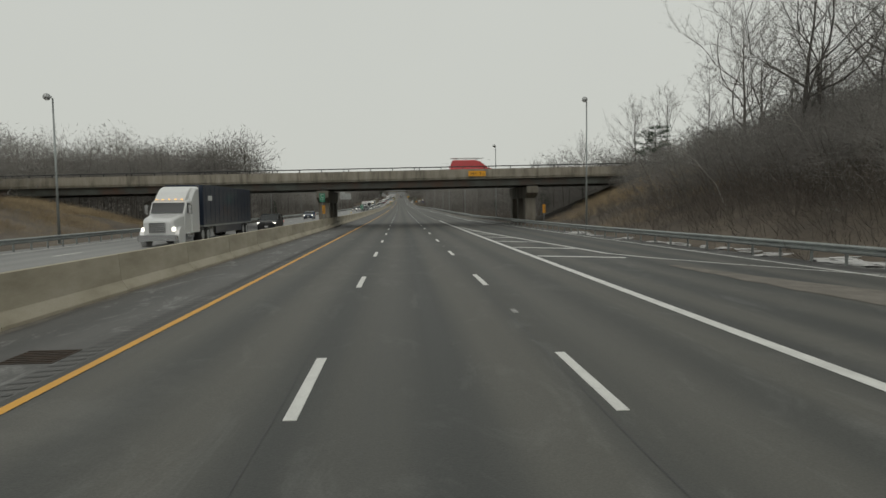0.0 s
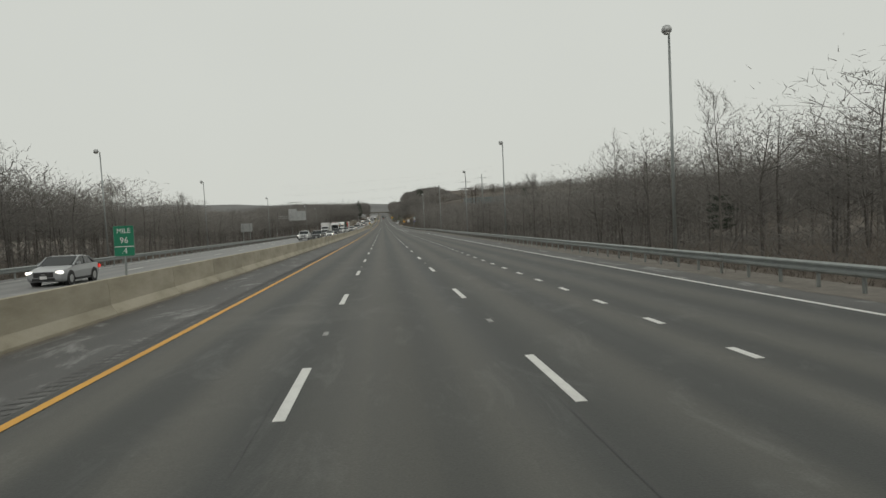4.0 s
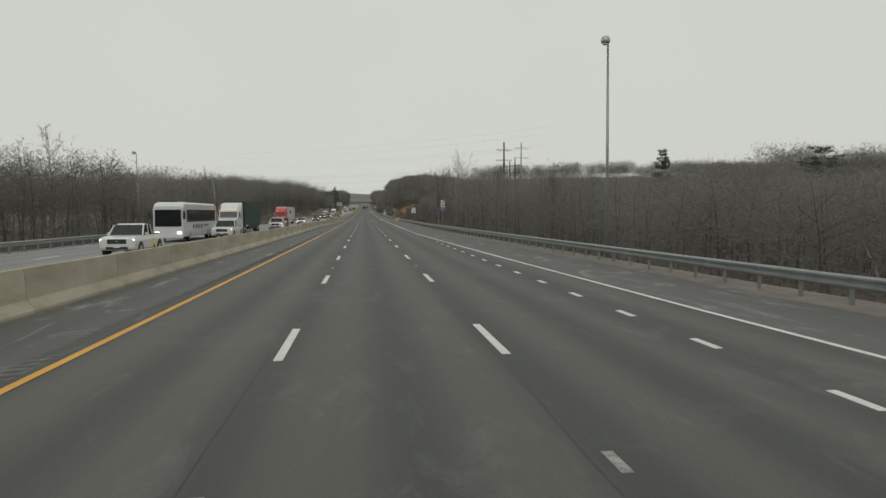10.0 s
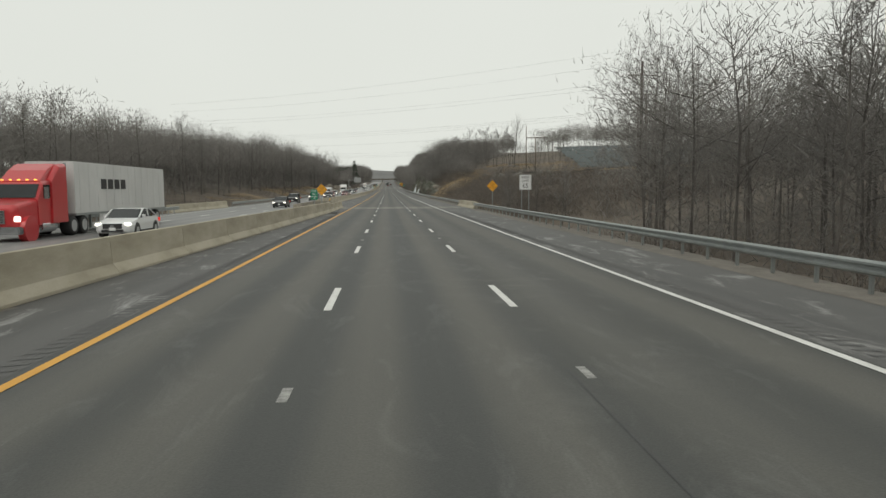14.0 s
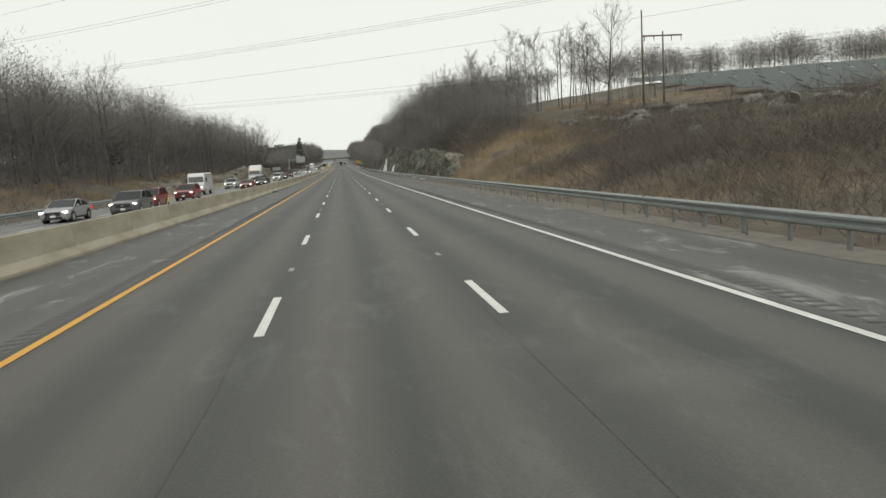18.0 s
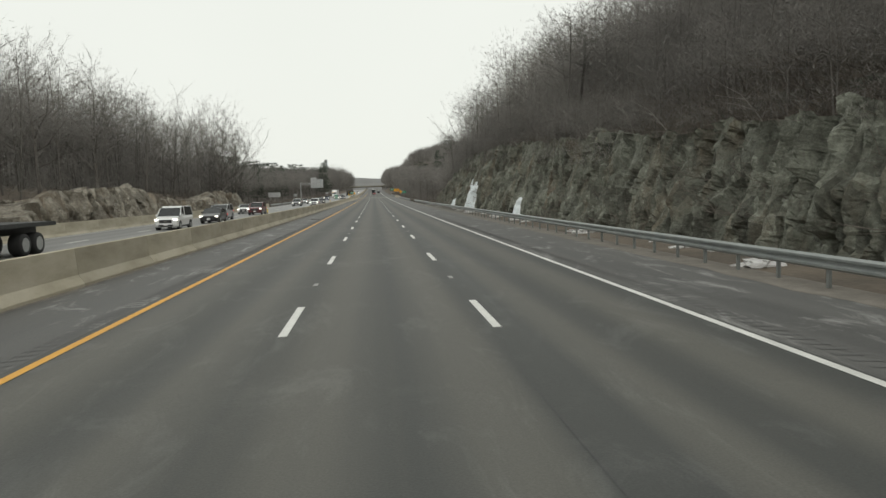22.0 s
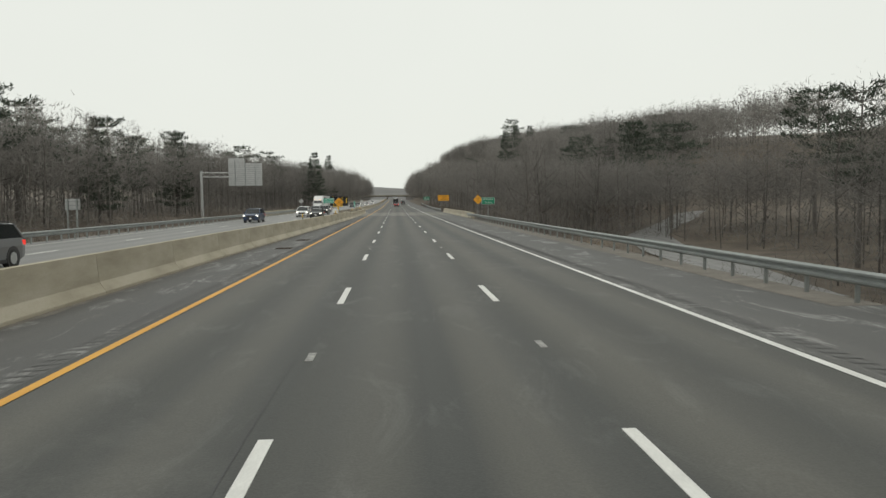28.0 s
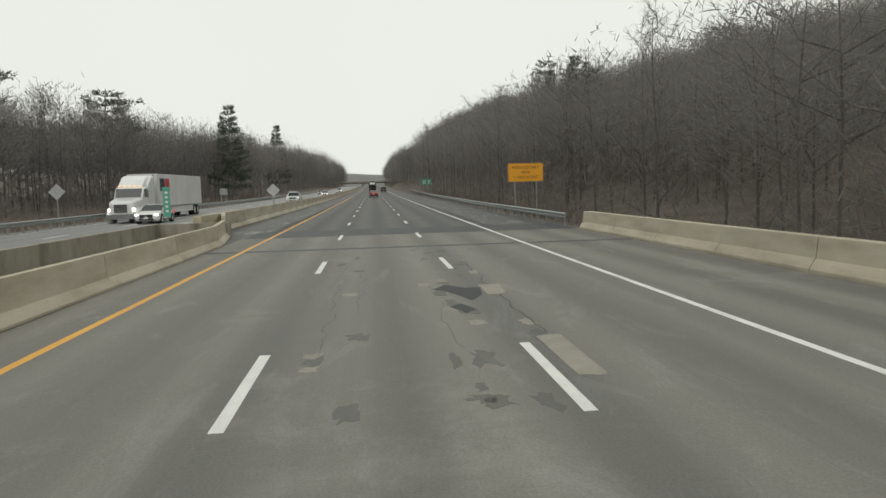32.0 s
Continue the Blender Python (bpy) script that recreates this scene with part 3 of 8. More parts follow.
guard_rail(lambda y: EDGE_L + 0.6, 525, 630, 1, "weathered steel guard rail along the far edge of the opposite carriageway", False)
guard_rail(lambda y: EDGE_L + 0.6, 822, 1300, 1, "weathered steel guard rail along the far edge of the opposite carriageway", False)


# ---- concrete barrier below the outcrops ----
far_barrier = tagged(new("roadside_barrier"), "tan concrete barrier along the far edge of the opposite carriageway", "barrier", kind="structure")
y = 630.0
while y < 818:
    part("segment", seg_mesh, None, far_barrier, at=pose(EDGE_L + 0.45, y, zr(y) - 0.15, grade(y)))
    y += 6.1

# ---- rumble strips, milled grooves beside the edge lines ----
M_GROOVE = surface("milled_groove", [(0.08, 0.08, 0.079), (0.115, 0.115, 0.113)], 3, (1, 1, 1), (0.7, 0.9), 0, 0, 30, 0.2)
rumble = Build()
y = -10.0
while y < 1060:
    if not (500 < y < 524 or 962 < y < 1002):
        for x0, x1, sk in ((-5.85, -5.5, 0.1), (5.95, 6.3, -0.1)):
            if x0 > 0 and y < 392:
                continue
            z = zr(y) + 0.003
            rumble.quad((x0, y, z), (x1, y + sk, z), (x1, y + sk + 0.12, z), (x0, y + 0.12, z))
    y += 0.34
tagged(part("rumble_strip", rumble, M_GROOVE, marks, "milled rumble strip grooves"), kind="stuff")

# ---- grit swept against the barrier and the guard rail ----
grit_edge = lambda y, k: 0.14 * noise.noise((y * 0.45, k, 0)) + 0.1 * noise.noise((y * 1.9, k, 3))
for y0, y1 in ((-30, 440), (525, 900)):
    strip("grit", lambda y: barrier_x(y) + 0.3, lambda y: barrier_x(y) + 0.42 + max(0.0, 0.1 + grit_edge(y, 1)), y0, y1, M_GRAVEL, 0.004, 1.0, road, "pale grit along the foot of the barrier")
for y0, y1 in ((112, 505), (523, 836), (862, 940)):
    strip("grit", lambda y: rail_r(y) - 0.75 - grit_edge(y, 7) * 1.6, lambda y: max(edge_r(y), rail_r(y) + 0.25), y0, y1, M_GRAVEL, 0.003, 1.5, road, "brown grit and dirt under the guard rail")

# ---- scrap of tyre on the inner shoulder ----
scrap = thing("tyre_scrap", -8.25, 631.0, 0.002, "curled scrap of black tyre rubber on the shoulder", "debris", turn=70)
for k, (a, c, h) in enumerate(((-0.5, -0.08, 0.09), (0.0, 0.35, 0.07))):
    b = Build()
    b.loft([[(a + (c - a) * i / 8 + dx, wy + 0.05 * math.sin(i * 1.3 + k), 0.012 + h * math.sin(math.pi * i / 8) ** 0.8 * (1 + 0.3 * dx) + dz) for dx, wy, dz in ((0, -0.11, 0), (0, 0.11, 0.03), (0, 0.11, 0.05), (0, -0.11, 0.02))] for i in range(9)])
    part("tread_strip", b, M_RUBBER, scrap)

# ---- iron drain grates ----
M_IRON = surface("rusty_iron", [(0.03, 0.025, 0.02), (0.08, 0.055, 0.04)], 3, (1, 1, 1), (0.6, 0.8), 0.5, 0, 20, 0.2)
for x, y in ((-6.3, 15.9), (-6.2, 740), (-6.4, 892), (-6.35, 884), (-6.1, 495.5), (-6.15, 499)):
    d = tagged(new("drain_grate"), "rusty iron drain grate in the inner shoulder", "drain", "drain grates")
    d.matrix_basis = pose(x, y, zr(y) + 0.002, grade(y))
    part("frame", Build().box(-0.42, 0.42, -0.5, 0.5, -0.02, 0.004), M_IRON, d)
    for k in range(7):
        part("bar", Build().box(-0.38, 0.38, -0.42 + k * 0.13, -0.36 + k * 0.13, 0.004, 0.016), M_IRON, d)


# ---- worn spots on the second bridge deck ----
M_POTHOLE = surface("fresh_black_patch", [(0.03, 0.032, 0.033), (0.055, 0.057, 0.058)], 3, (1, 1, 1), (0.7, 0.9), 0, 0.01, 30, 0.25)
M_CONCPATCH = surface("concrete_patch", [(0.2, 0.185, 0.155), (0.3, 0.28, 0.24)], 2, (1, 1, 1), (0.7, 0.9), 0, 0.01, 30, 0.2)
M_DECKWORN = asphalt("worn_deck_spot", (0.085, 0.084, 0.078), (0.13, 0.127, 0.115), 0.0, 0.3)
pr = random.Random(3)


def deck_patch(x, y, w, l, mat, label, rough=0.3, z=0.0105):
    """A repair with a ragged outline, pressed into the surface."""
    pts = []
    for k in range(18):
        a = 2 * math.pi * k / 18
        q = 1 + pr.uniform(-rough, rough)
        pts.append((x + w / 2 * q * math.copysign(abs(math.cos(a)) ** 0.6, math.cos(a)), y + l / 2 * q * math.copysign(abs(math.sin(a)) ** 0.6, math.sin(a))))
    b = Build()
    b.loft([[(px, py, zr(py) - 0.01) for px, py in pts], [(px, py, zr(py) + z) for px, py in pts]])
    return part("patch", b, mat, road, label)


def deck_slab(corners, mat, label, z=0.0115):
    """A saw-cut repair with straight sides, a little worn at the corners."""
    b = Build()
    pts = []
    for (xa, ya), (xb, yb) in zip(corners, corners[1:] + corners[:1]):
        for f in (0.04, 0.3, 0.6, 0.96):
            pts.append((xa + (xb - xa) * f + pr.uniform(-0.012, 0.012), ya + (yb - ya) * f + pr.uniform(-0.03, 0.03)))
    b.loft([[(px, py, zr(py) - 0.01) for px, py in pts], [(px, py, zr(py) + z) for px, py in pts]])
    return part("patch", b, mat, road, label)


deck_slab([(2.05, 978.6), (2.44, 978.7), (2.55, 980.1), (2.05, 980.1)], M_CONCPATCH, "pale concrete patch")
deck_slab([(2.08, 972.4), (2.44, 972.4), (2.48, 974.6), (2.08, 974.6)], M_CONCPATCH, "pale concrete patch")
deck_slab([(2.2, 982.0), (2.37, 982.0), (2.43, 982.7), (2.2, 982.7)], M_CONCPATCH, "pale concrete patch")
deck_slab([(0.97, 979.6), (1.33, 980.3), (1.7, 979.7), (2.04, 979.7), (1.95, 978.7), (1.63, 978.0), (1.48, 978.6), (1.25, 979.3)], M_POTHOLE, "ragged black asphalt patch", 0.009)
deck_slab([(1.1, 977.4), (1.36, 977.7), (1.58, 977.0), (1.33, 976.7)], M_POTHOLE, "ragged black asphalt patch", 0.009)
for x, y, w, l in ((-0.85, 979.4, 0.32, 0.4), (1.4, 975.8, 0.3, 0.4), (-1.17, 974.0, 0.28, 0.3), (-1.15, 973.3, 0.24, 0.3), (0.85, 980.4, 0.3, 0.5), (1.3, 981.0, 0.25, 0.4), (2.2, 975.7, 0.25, 0.5)):
    deck_patch(x, y, w, l, M_CONCPATCH, "shallow hollow with pale worn edges", 0.3, 0.0085)
for k in range(26):
    deck_patch(pr.choice((-0.9, 0.9, 1.3, 1.5, 2.3)) + pr.uniform(-0.4, 0.4), pr.uniform(970, 990), pr.uniform(0.12, 0.4), pr.uniform(0.25, 0.9), M_DECKWORN, "small worn spot", 0.45, 0.0075)
for k in range(8):
    deck_patch(pr.uniform(-5, 5), pr.uniform(510, 519), pr.uniform(0.15, 0.5), pr.uniform(0.5, 2.5), M_DECKWORN, "small worn spot", 0.4, 0.0085)


def crack(x, y0, y1, w, wander, mat=M_POTHOLE, name="crack", z=0.0095):
    """A thin wandering crack or tar seam along the road."""
    seed = pr.uniform(0, 100)
    c = lambda y: x + wander * noise.noise((y * 0.9, seed, 0)) + wander * 0.5 * noise.noise((y * 3.1, seed, 4))
    strip(name, lambda y: c(y) - w, lambda y: c(y) + w * (0.6 + 0.7 * abs(noise.noise((y * 2.3, seed, 8)))), y0, y1, mat, z, 0.35 if y1 - y0 < 40 else 3.0, road)


for x, y0, y1, w, wander in ((2.3, 974.8, 984.2, 0.012, 0.25), (-1.1, 974, 985, 0.004, 0.25), (-0.6, 977, 983, 0.004, 0.2), (0.9, 974, 981, 0.004, 0.3)):
    crack(x, y0, y1, w, wander)
for x in (-2.02, 1.62):   # paving joints beside the lane lines
    for k in range(12):
        y0 = -30 + k * 80 + pr.uniform(0, 20)
        if not (480 < y0 < 530 or y0 > 900):
            crack(x, y0, y0 + pr.uniform(45, 78), 0.011, 0.06, M_DECKDARK, "paving_joint", 0.004)
strip("deck_joint", -6.5, 9.9, 990.5, 991.1, M_DECKDARK, 0.0075, 4, road)
strip("deck_joint", -6.5, 9.9, 998, 1003, M_DECKDARK, 0.0075, 4, road, "dark new asphalt after the deck")

# ---- trees ----
def grow(rng, height, spread, limbs, subs, twigs, twig_len, twig_w, lean=0.05, low=0.3, radius=None, limb=0.45, segs=4, wander=0.35):
    """A bare broadleaf tree: a wandering trunk, limbs, branches and thin twigs. Gives two Builds: wood and twigs."""
    wood, fine = Build(), Build()
    r0 = radius or height * 0.0085
    pts, rad = [], []
    dx, dy = rng.uniform(-lean, lean), rng.uniform(-lean, lean)
    p = Vector((0, 0, -0.8))
    n = 8
    for i in range(n + 1):
        pts.append(p.copy())
        rad.append(r0 * (1 - 0.9 * i / n) * (1.35 if i == 0 else 1))
        p += Vector((dx + rng.uniform(-0.06, 0.06), dy + rng.uniform(-0.06, 0.06), 1)) * ((height + 0.8) / n)
    wood.tube(pts, rad, 6, False)

    def at(f):
        q = f * n
        i = min(int(q), n - 1)
        return pts[i].lerp(pts[i + 1], q - i), rad[i] * (1 - (q - i)) + rad[i + 1] * (q - i)

    def sliver(a, d, length, w):
        d = d.normalized()
        s = d.cross(Vector((rng.uniform(-1, 1), rng.uniform(-1, 1), rng.uniform(-1, 1)))).normalized() * w
        k = len(fine.v)
        fine.v += [tuple(a - s), tuple(a + s), tuple(a + d * length)]
        fine.f.append((k, k + 1, k + 2))

    for j in range(limbs):
        f = low + (0.96 - low) * (j + rng.random()) / limbs
        a, r = at(f)
        ang = j * 2.4 + rng.uniform(-0.5, 0.5)
        g = (f - low) / (1 - low)
        d = Vector((math.cos(ang), math.sin(ang), 0.25 + 0.9 * g + rng.uniform(-0.1, 0.3))).normalized()
        length = spread * (0.62 + 0.75 * math.sin(math.pi * min(1, 0.2 + 0.75 * g))) * rng.uniform(0.75, 1.1) * (1.0 - 0.35 * g)
        lp, lr = [a], [max(r * limb, 0.012)]
        q = a.copy()
        for s in range(segs):
            d = (d + Vector((rng.uniform(-wander, wander), rng.uniform(-wander, wander), rng.uniform(-0.3 * (wander - 0.35), wander * 0.86)))).normalized()
            q = q + d * length / segs
            lp.append(q.copy())
            lr.append(lr[0] * (1 - 0.92 / segs * (s + 1)))
        wood.tube(lp, lr, 3, False)
        for s in range(subs):
            g2 = (s + 0.5 + rng.uniform(-0.4, 0.4)) / subs * (segs - 0.1)
            i = min(int(g2), segs - 1)
            b0 = lp[i].lerp(lp[i + 1], g2 - i)
            dd = ((lp[i + 1] - lp[i]).normalized() * 0.8 + Vector((rng.uniform(-1, 1), rng.uniform(-1, 1), rng.uniform(-0.5, 0.8)))).normalized()
            bl = length * rng.uniform(0.25, 0.5)
            m1 = b0 + dd * bl * 0.5 + Vector((rng.uniform(-1, 1), rng.uniform(-1, 1), rng.uniform(0, 1))) * bl * 0.12
            m2 = m1 + (dd + Vector((rng.uniform(-0.3, 0.3), rng.uniform(-0.3, 0.3), 0.3))).normalized() * bl * 0.5
            wood.tube([b0, m1], [max(lr[i] * 0.4, 0.016), 0.012], 3, False)
            sliver(m1, m2 - m1, (m2 - m1).length, 0.012)
            for t in range(twigs):
                h = rng.random()
                c = b0.lerp(m1, h * 2) if h < 0.5 else m1.lerp(m2, h * 2 - 1)
                td = dd * 0.7 + Vector((rng.uniform(-1, 1), rng.uniform(-1, 1), rng.uniform(-0.7, 1)))
                sliver(c, td, twig_len * rng.uniform(0.45, 1.1), twig_w)
    return wood, fine


def join(into, src, m):
    n = len(into.v)
    into.v += [tuple(m @ Vector(q)) for q in src.v]
    into.f += [tuple(n + i for i in f) for f in src.f]


rng = random.Random(11)
TREES = []
for i in range(9):
    h = (14, 12.5, 15.5, 11, 13, 16, 12, 14.5, 10)[i]
    wood, fine = grow(rng, h, h * rng.uniform(0.24, 0.32), 16, 7, 26, 0.8, 0.0085, low=rng.uniform(0.1, 0.24))
    TREES.append((wood.mesh("trunk", M_BARK), fine.mesh("crown", M_TWIG), h * 1.06))
BIG = []
for i in range(3):
    wood, fine = grow(rng, 17, 7.5, 18, 9, 20, 1.1, 0.009, low=0.26, radius=0.27)
    BIG.append((wood.mesh("trunk", M_BARK), fine.mesh("crown", M_TWIG), 18.5))
OAKS = []
for i in range(2):
    wood, fine = grow(rng, 16, 12.5, 13, 16, 26, 1.05, 0.0085, lean=0.12, low=0.2, radius=0.26, limb=0.66, segs=8, wander=0.6)
    OAKS.append((wood.mesh("trunk", M_BARK), fine.mesh("crown", M_TWIG), 18.0))
POLES = []
for i in range(8):
    h = rng.uniform(14, 17)
    wood, fine = grow(rng, h, h * rng.uniform(0.2, 0.29), 12, 6, 24, 1.0, 0.0085, lean=0.07, low=rng.uniform(0.35, 0.5), radius=h * 0.0085, limb=0.5)
    POLES.append((wood.mesh("trunk", M_BARK), fine.mesh("crown", M_TWIG), h * 1.06))


def tree(x, y, variants, size=1.0, label="bare grey-brown broadleaf tree in winter woodland", name="tree", group="roadside trees", z=None):
    w, f, nominal = rng.choice(variants)
    t = tagged(new(name), label, "tree", group)
    s = size / nominal * rng.uniform(0.9, 1.06)
    t.matrix_basis = pose(x, y, land(x, y) if z is None else z, 0, 0, rng.uniform(0, 360)) @ Matrix.Diagonal((s, s, s, 1))
    part("trunk", w, None, t)
    part("crown", f, None, t)
    return t


# woodland blocks, many slender trees to each
#            limbs, tufts, inner, outer, half widths, lengths
LITE = ((0, 12, 95, 150, 0.1, 0.045, (1.1, 2.0), (0.6, 1.2)), (5, 22, 150, 380, 0.042, 0.033, (0.9, 1.6), (0.42, 0.85)), (9, 30, 220, 600, 0.028, 0.021, (0.8, 1.4), (0.32, 0.75)))


def grow_lite(rng, height, spread, detail, pole=False):
    """A bare tree of the wood: stem, rising limbs and a domed crown of tufted twigs."""
    wood, fine = Build(), Build()
    limbs, tufts, inner, outer, wi, wo, li, lo = LITE[detail]
    r0 = height * (0.0105 if pole else 0.0075)
    top = Vector((rng.uniform(-0.8, 0.8), rng.uniform(-0.8, 0.8), height * 0.93))
    mid = Vector((top.x * 0.4 + rng.uniform(-0.4, 0.4), top.y * 0.4 + rng.uniform(-0.4, 0.4), height * 0.5))
    wood.tube([(0, 0, -1.5), mid, top], [r0, r0 * 0.7, r0 * 0.12], 5 if pole else 3, False)

    def sliver(a, d, length, w):
        q = d.cross(Vector((rng.uniform(-1, 1), rng.uniform(-1, 1), rng.uniform(-1, 1)))).normalized() * w
        k = len(fine.v)
        fine.v.extend([tuple(a - q), tuple(a + q), tuple(a + d * length)])
        fine.f.append((k, k + 1, k + 2))

    rx, rz, cz = spread * rng.uniform(0.85, 1.2), height * (0.3 if pole else 0.4), height * (0.7 if pole else 0.6)
    axis = lambda z: Vector((0, 0, 0)).lerp(mid, z / (height * 0.5)) if z < height * 0.5 else mid.lerp(top, (z - height * 0.5) / (height * 0.43))
    centres = []
    for j in range(tufts):
        th, u, k = rng.uniform(0, 6.28), rng.uniform(-0.55, 1.0), rng.uniform(0.62, 1.0)
        q = math.sqrt(max(0, 1 - u * u)) * rx * k
        centres.append(Vector((top.x * 0.6 + q * math.cos(th), top.y * 0.6 + q * math.sin(th), cz + rz * u * k)))
    for j in range(limbs):
        e = centres[j]
        a = axis(max(height * 0.25, min(height * 0.85, e.z - rng.uniform(1.5, 3.5))))
        m = a.lerp(e, 0.5) + Vector((rng.uniform(-0.4, 0.4), rng.uniform(-0.4, 0.4), rng.uniform(-0.5, 0.1)))
        wood.tube([a, m, e], [r0 * 0.38, r0 * 0.22, 0.008], 3, False)
    for e in centres[limbs:]:   # a thin branch to every other tuft
        a = axis(max(height * 0.3, min(height * 0.88, e.z - rng.uniform(0.8, 2.5))))
        q = (e - a).cross(Vector((rng.uniform(-1, 1), rng.uniform(-1, 1), 0.3))).normalized() * max(wo * 0.7, 0.014)
        fine.quad(a - q, a + q, e + q * 0.7, e - q * 0.7)
    for j in range(inner):
        th, u, k = rng.uniform(0, 6.28), rng.uniform(-0.85, 0.9), rng.random() ** 0.4 * 0.8
        q = math.sqrt(max(0, 1 - u * u)) * k * rx
        c = Vector((q * math.cos(th), q * math.sin(th), cz + rz * u * k))
        d = Vector((math.cos(th) * 0.8 + rng.uniform(-1, 1), math.sin(th) * 0.8 + rng.uniform(-1, 1), 0.7 + rng.uniform(-0.7, 0.8))).normalized()
        sliver(c - d * 0.5, d, rng.uniform(*li), wi)
    tr = rx * (0.36 if detail else 0.45)
    for j in range(outer):
        c = centres[j % tufts]
        o = Vector((rng.gauss(0, 0.46), rng.gauss(0, 0.46), rng.gauss(0, 0.36))) * tr
        out = (c - Vector((0, 0, cz - 0.3 * rz))).normalized()
        d = (out * 0.7 + Vector((rng.uniform(-1, 1), rng.uniform(-1, 1), rng.uniform(-0.6, 1)))).normalized()
        sliver(c + o - d * 0.3, d, rng.uniform(*lo), wo)
    return wood, fine


def wood_block(trees, detail, tangle, w0, w1, pole=False):
    wood, fine = Build(), Build()
    for k in range(trees):
        h = rng.uniform(11.9, 13.4)
        w, f = grow_lite(rng, h, h * (0.22 if pole else 0.37), detail, pole)
        m = pose(rng.uniform(-10, 10), rng.uniform(-9.5, 9.5), 0, 0, 0, rng.uniform(0, 360))
        join(wood, w, m)
        join(fine, f, m)
    for k in range(tangle):   # undergrowth inside the wood
        a = Vector((rng.uniform(-10.5, 10.5), rng.uniform(-10, 10), rng.random() ** 1.5 * (4.0 if pole else 7.0) - 0.4))
        d = Vector((rng.uniform(-1, 1), rng.uniform(-1, 1), rng.uniform(0.1, 1.2))).normalized()
        q = d.cross(Vector((rng.uniform(-1, 1), rng.uniform(-1, 1), rng.uniform(-1, 1)))).normalized() * rng.uniform(w0, w1)
        fine.tri(a - q, a + q, a + d * rng.uniform(0.8, 2.0))
    nw = len(wood.f)
    join(wood, fine, Matrix())
    me = wood.mesh("woodland", M_BARK)
    me.materials.append(M_TWIG)
    me.polygons.foreach_set("material_index", [0] * nw + [1] * (len(me.polygons) - nw))
    return me


BLOCKS = [wood_block(14, 2, 2400, 0.014, 0.04) for i in range(6)]
STEMS = [wood_block(9, 2, 420, 0.012, 0.03, True) for i in range(4)]
MIDDLE = [wood_block(15, 1, 700, 0.03, 0.065) for i in range(5)]
DEEP = [wood_block(13, 0, 260, 0.08, 0.14) for i in range(4)]


def block(x, y, sz=1.0, variants=BLOCKS):
    t = tagged(new("woodland", rng.choice(variants)), "dense bare winter woodland behind the road", "woodland", kind="stuff")
    t.matrix_basis = pose(x, y, land(x, y), 0, 0, rng.choice((0, 180)) + rng.uniform(-8, 8)) @ Matrix.Diagonal((1, 1, sz, 1))


TREE_R = [(-40, 30), (60, 27), (95, 22), (110, 17), (200, 18), (300, 20), (400, 15.5), (470, 15), (497, 30), (520, 70), (575, 62), (610, 44), (640, 27), (665, 19.5), (780, 19), (805, 17), (845, 16),
          (880, 27), (930, 22), (960, 15), (1700, 14.5)]
TREE_L = [(-40, -40), (60, -42), (100, -30), (480, -32), (505, -34), (560, -34), (620, -30), (800, -30), (830, -36), (1000, -36), (1700, -30)]
# crown tops over the road
TOP_R = [(0, 18), (90, 14), (110, 9), (150, 9.5), (240, 8.5), (282, 8.3), (299, 6.5), (330, 5), (373, 5.4), (391, 8.2), (416, 10), (444, 11.2), (468, 13.4), (490, 13), (590, 20), (640, 22), (665, 23.3), (690, 23.5), (715, 25), (770, 26),
         (793, 23), (803, 16), (818, 11.5), (850, 11), (870, 11.5), (910, 12), (955, 11.4), (968, 11.4), (997, 13), (1033, 14.5), (1090, 17), (1240, 23), (1700, 30)]
TOP_L = [(0, 11), (110, 11.5), (160, 13), (200, 10), (280, 7.5), (328, 8.2), (362, 10.6), (390, 11), (420, 10.6), (473, 12.6), (490, 13.8), (521, 14.2), (560, 16.5), (600, 18), (650, 20), (720, 19.5), (790, 19.5), (815, 16.5), (835, 14),
         (885, 13), (905, 13.5), (935, 14), (1000, 15.3), (1040, 15.6), (1090, 17.6), (1200, 21), (1282, 25), (1400, 27), (1700, 31)]


def skip_r(y):
    return 497 < y < 652 or 70 < y < 99


def skip_l(y):
    return 512 < y < 528 or 72 < y < 99


def fit_size(x, y, table, nominal):
    return max(0.45, (lerp_table(table, y) - (land(x, y) - zr(y))) / nominal)


def glade(x, y):
    """The open ground about the lower side road."""
    return 896 < y < 940 and 10 < x < 46


def solar_view(x, y):
    """The open ground between the power line and the solar field."""
    return 640 < y < 770 and x + 6 > 0.405 * (y - 549)


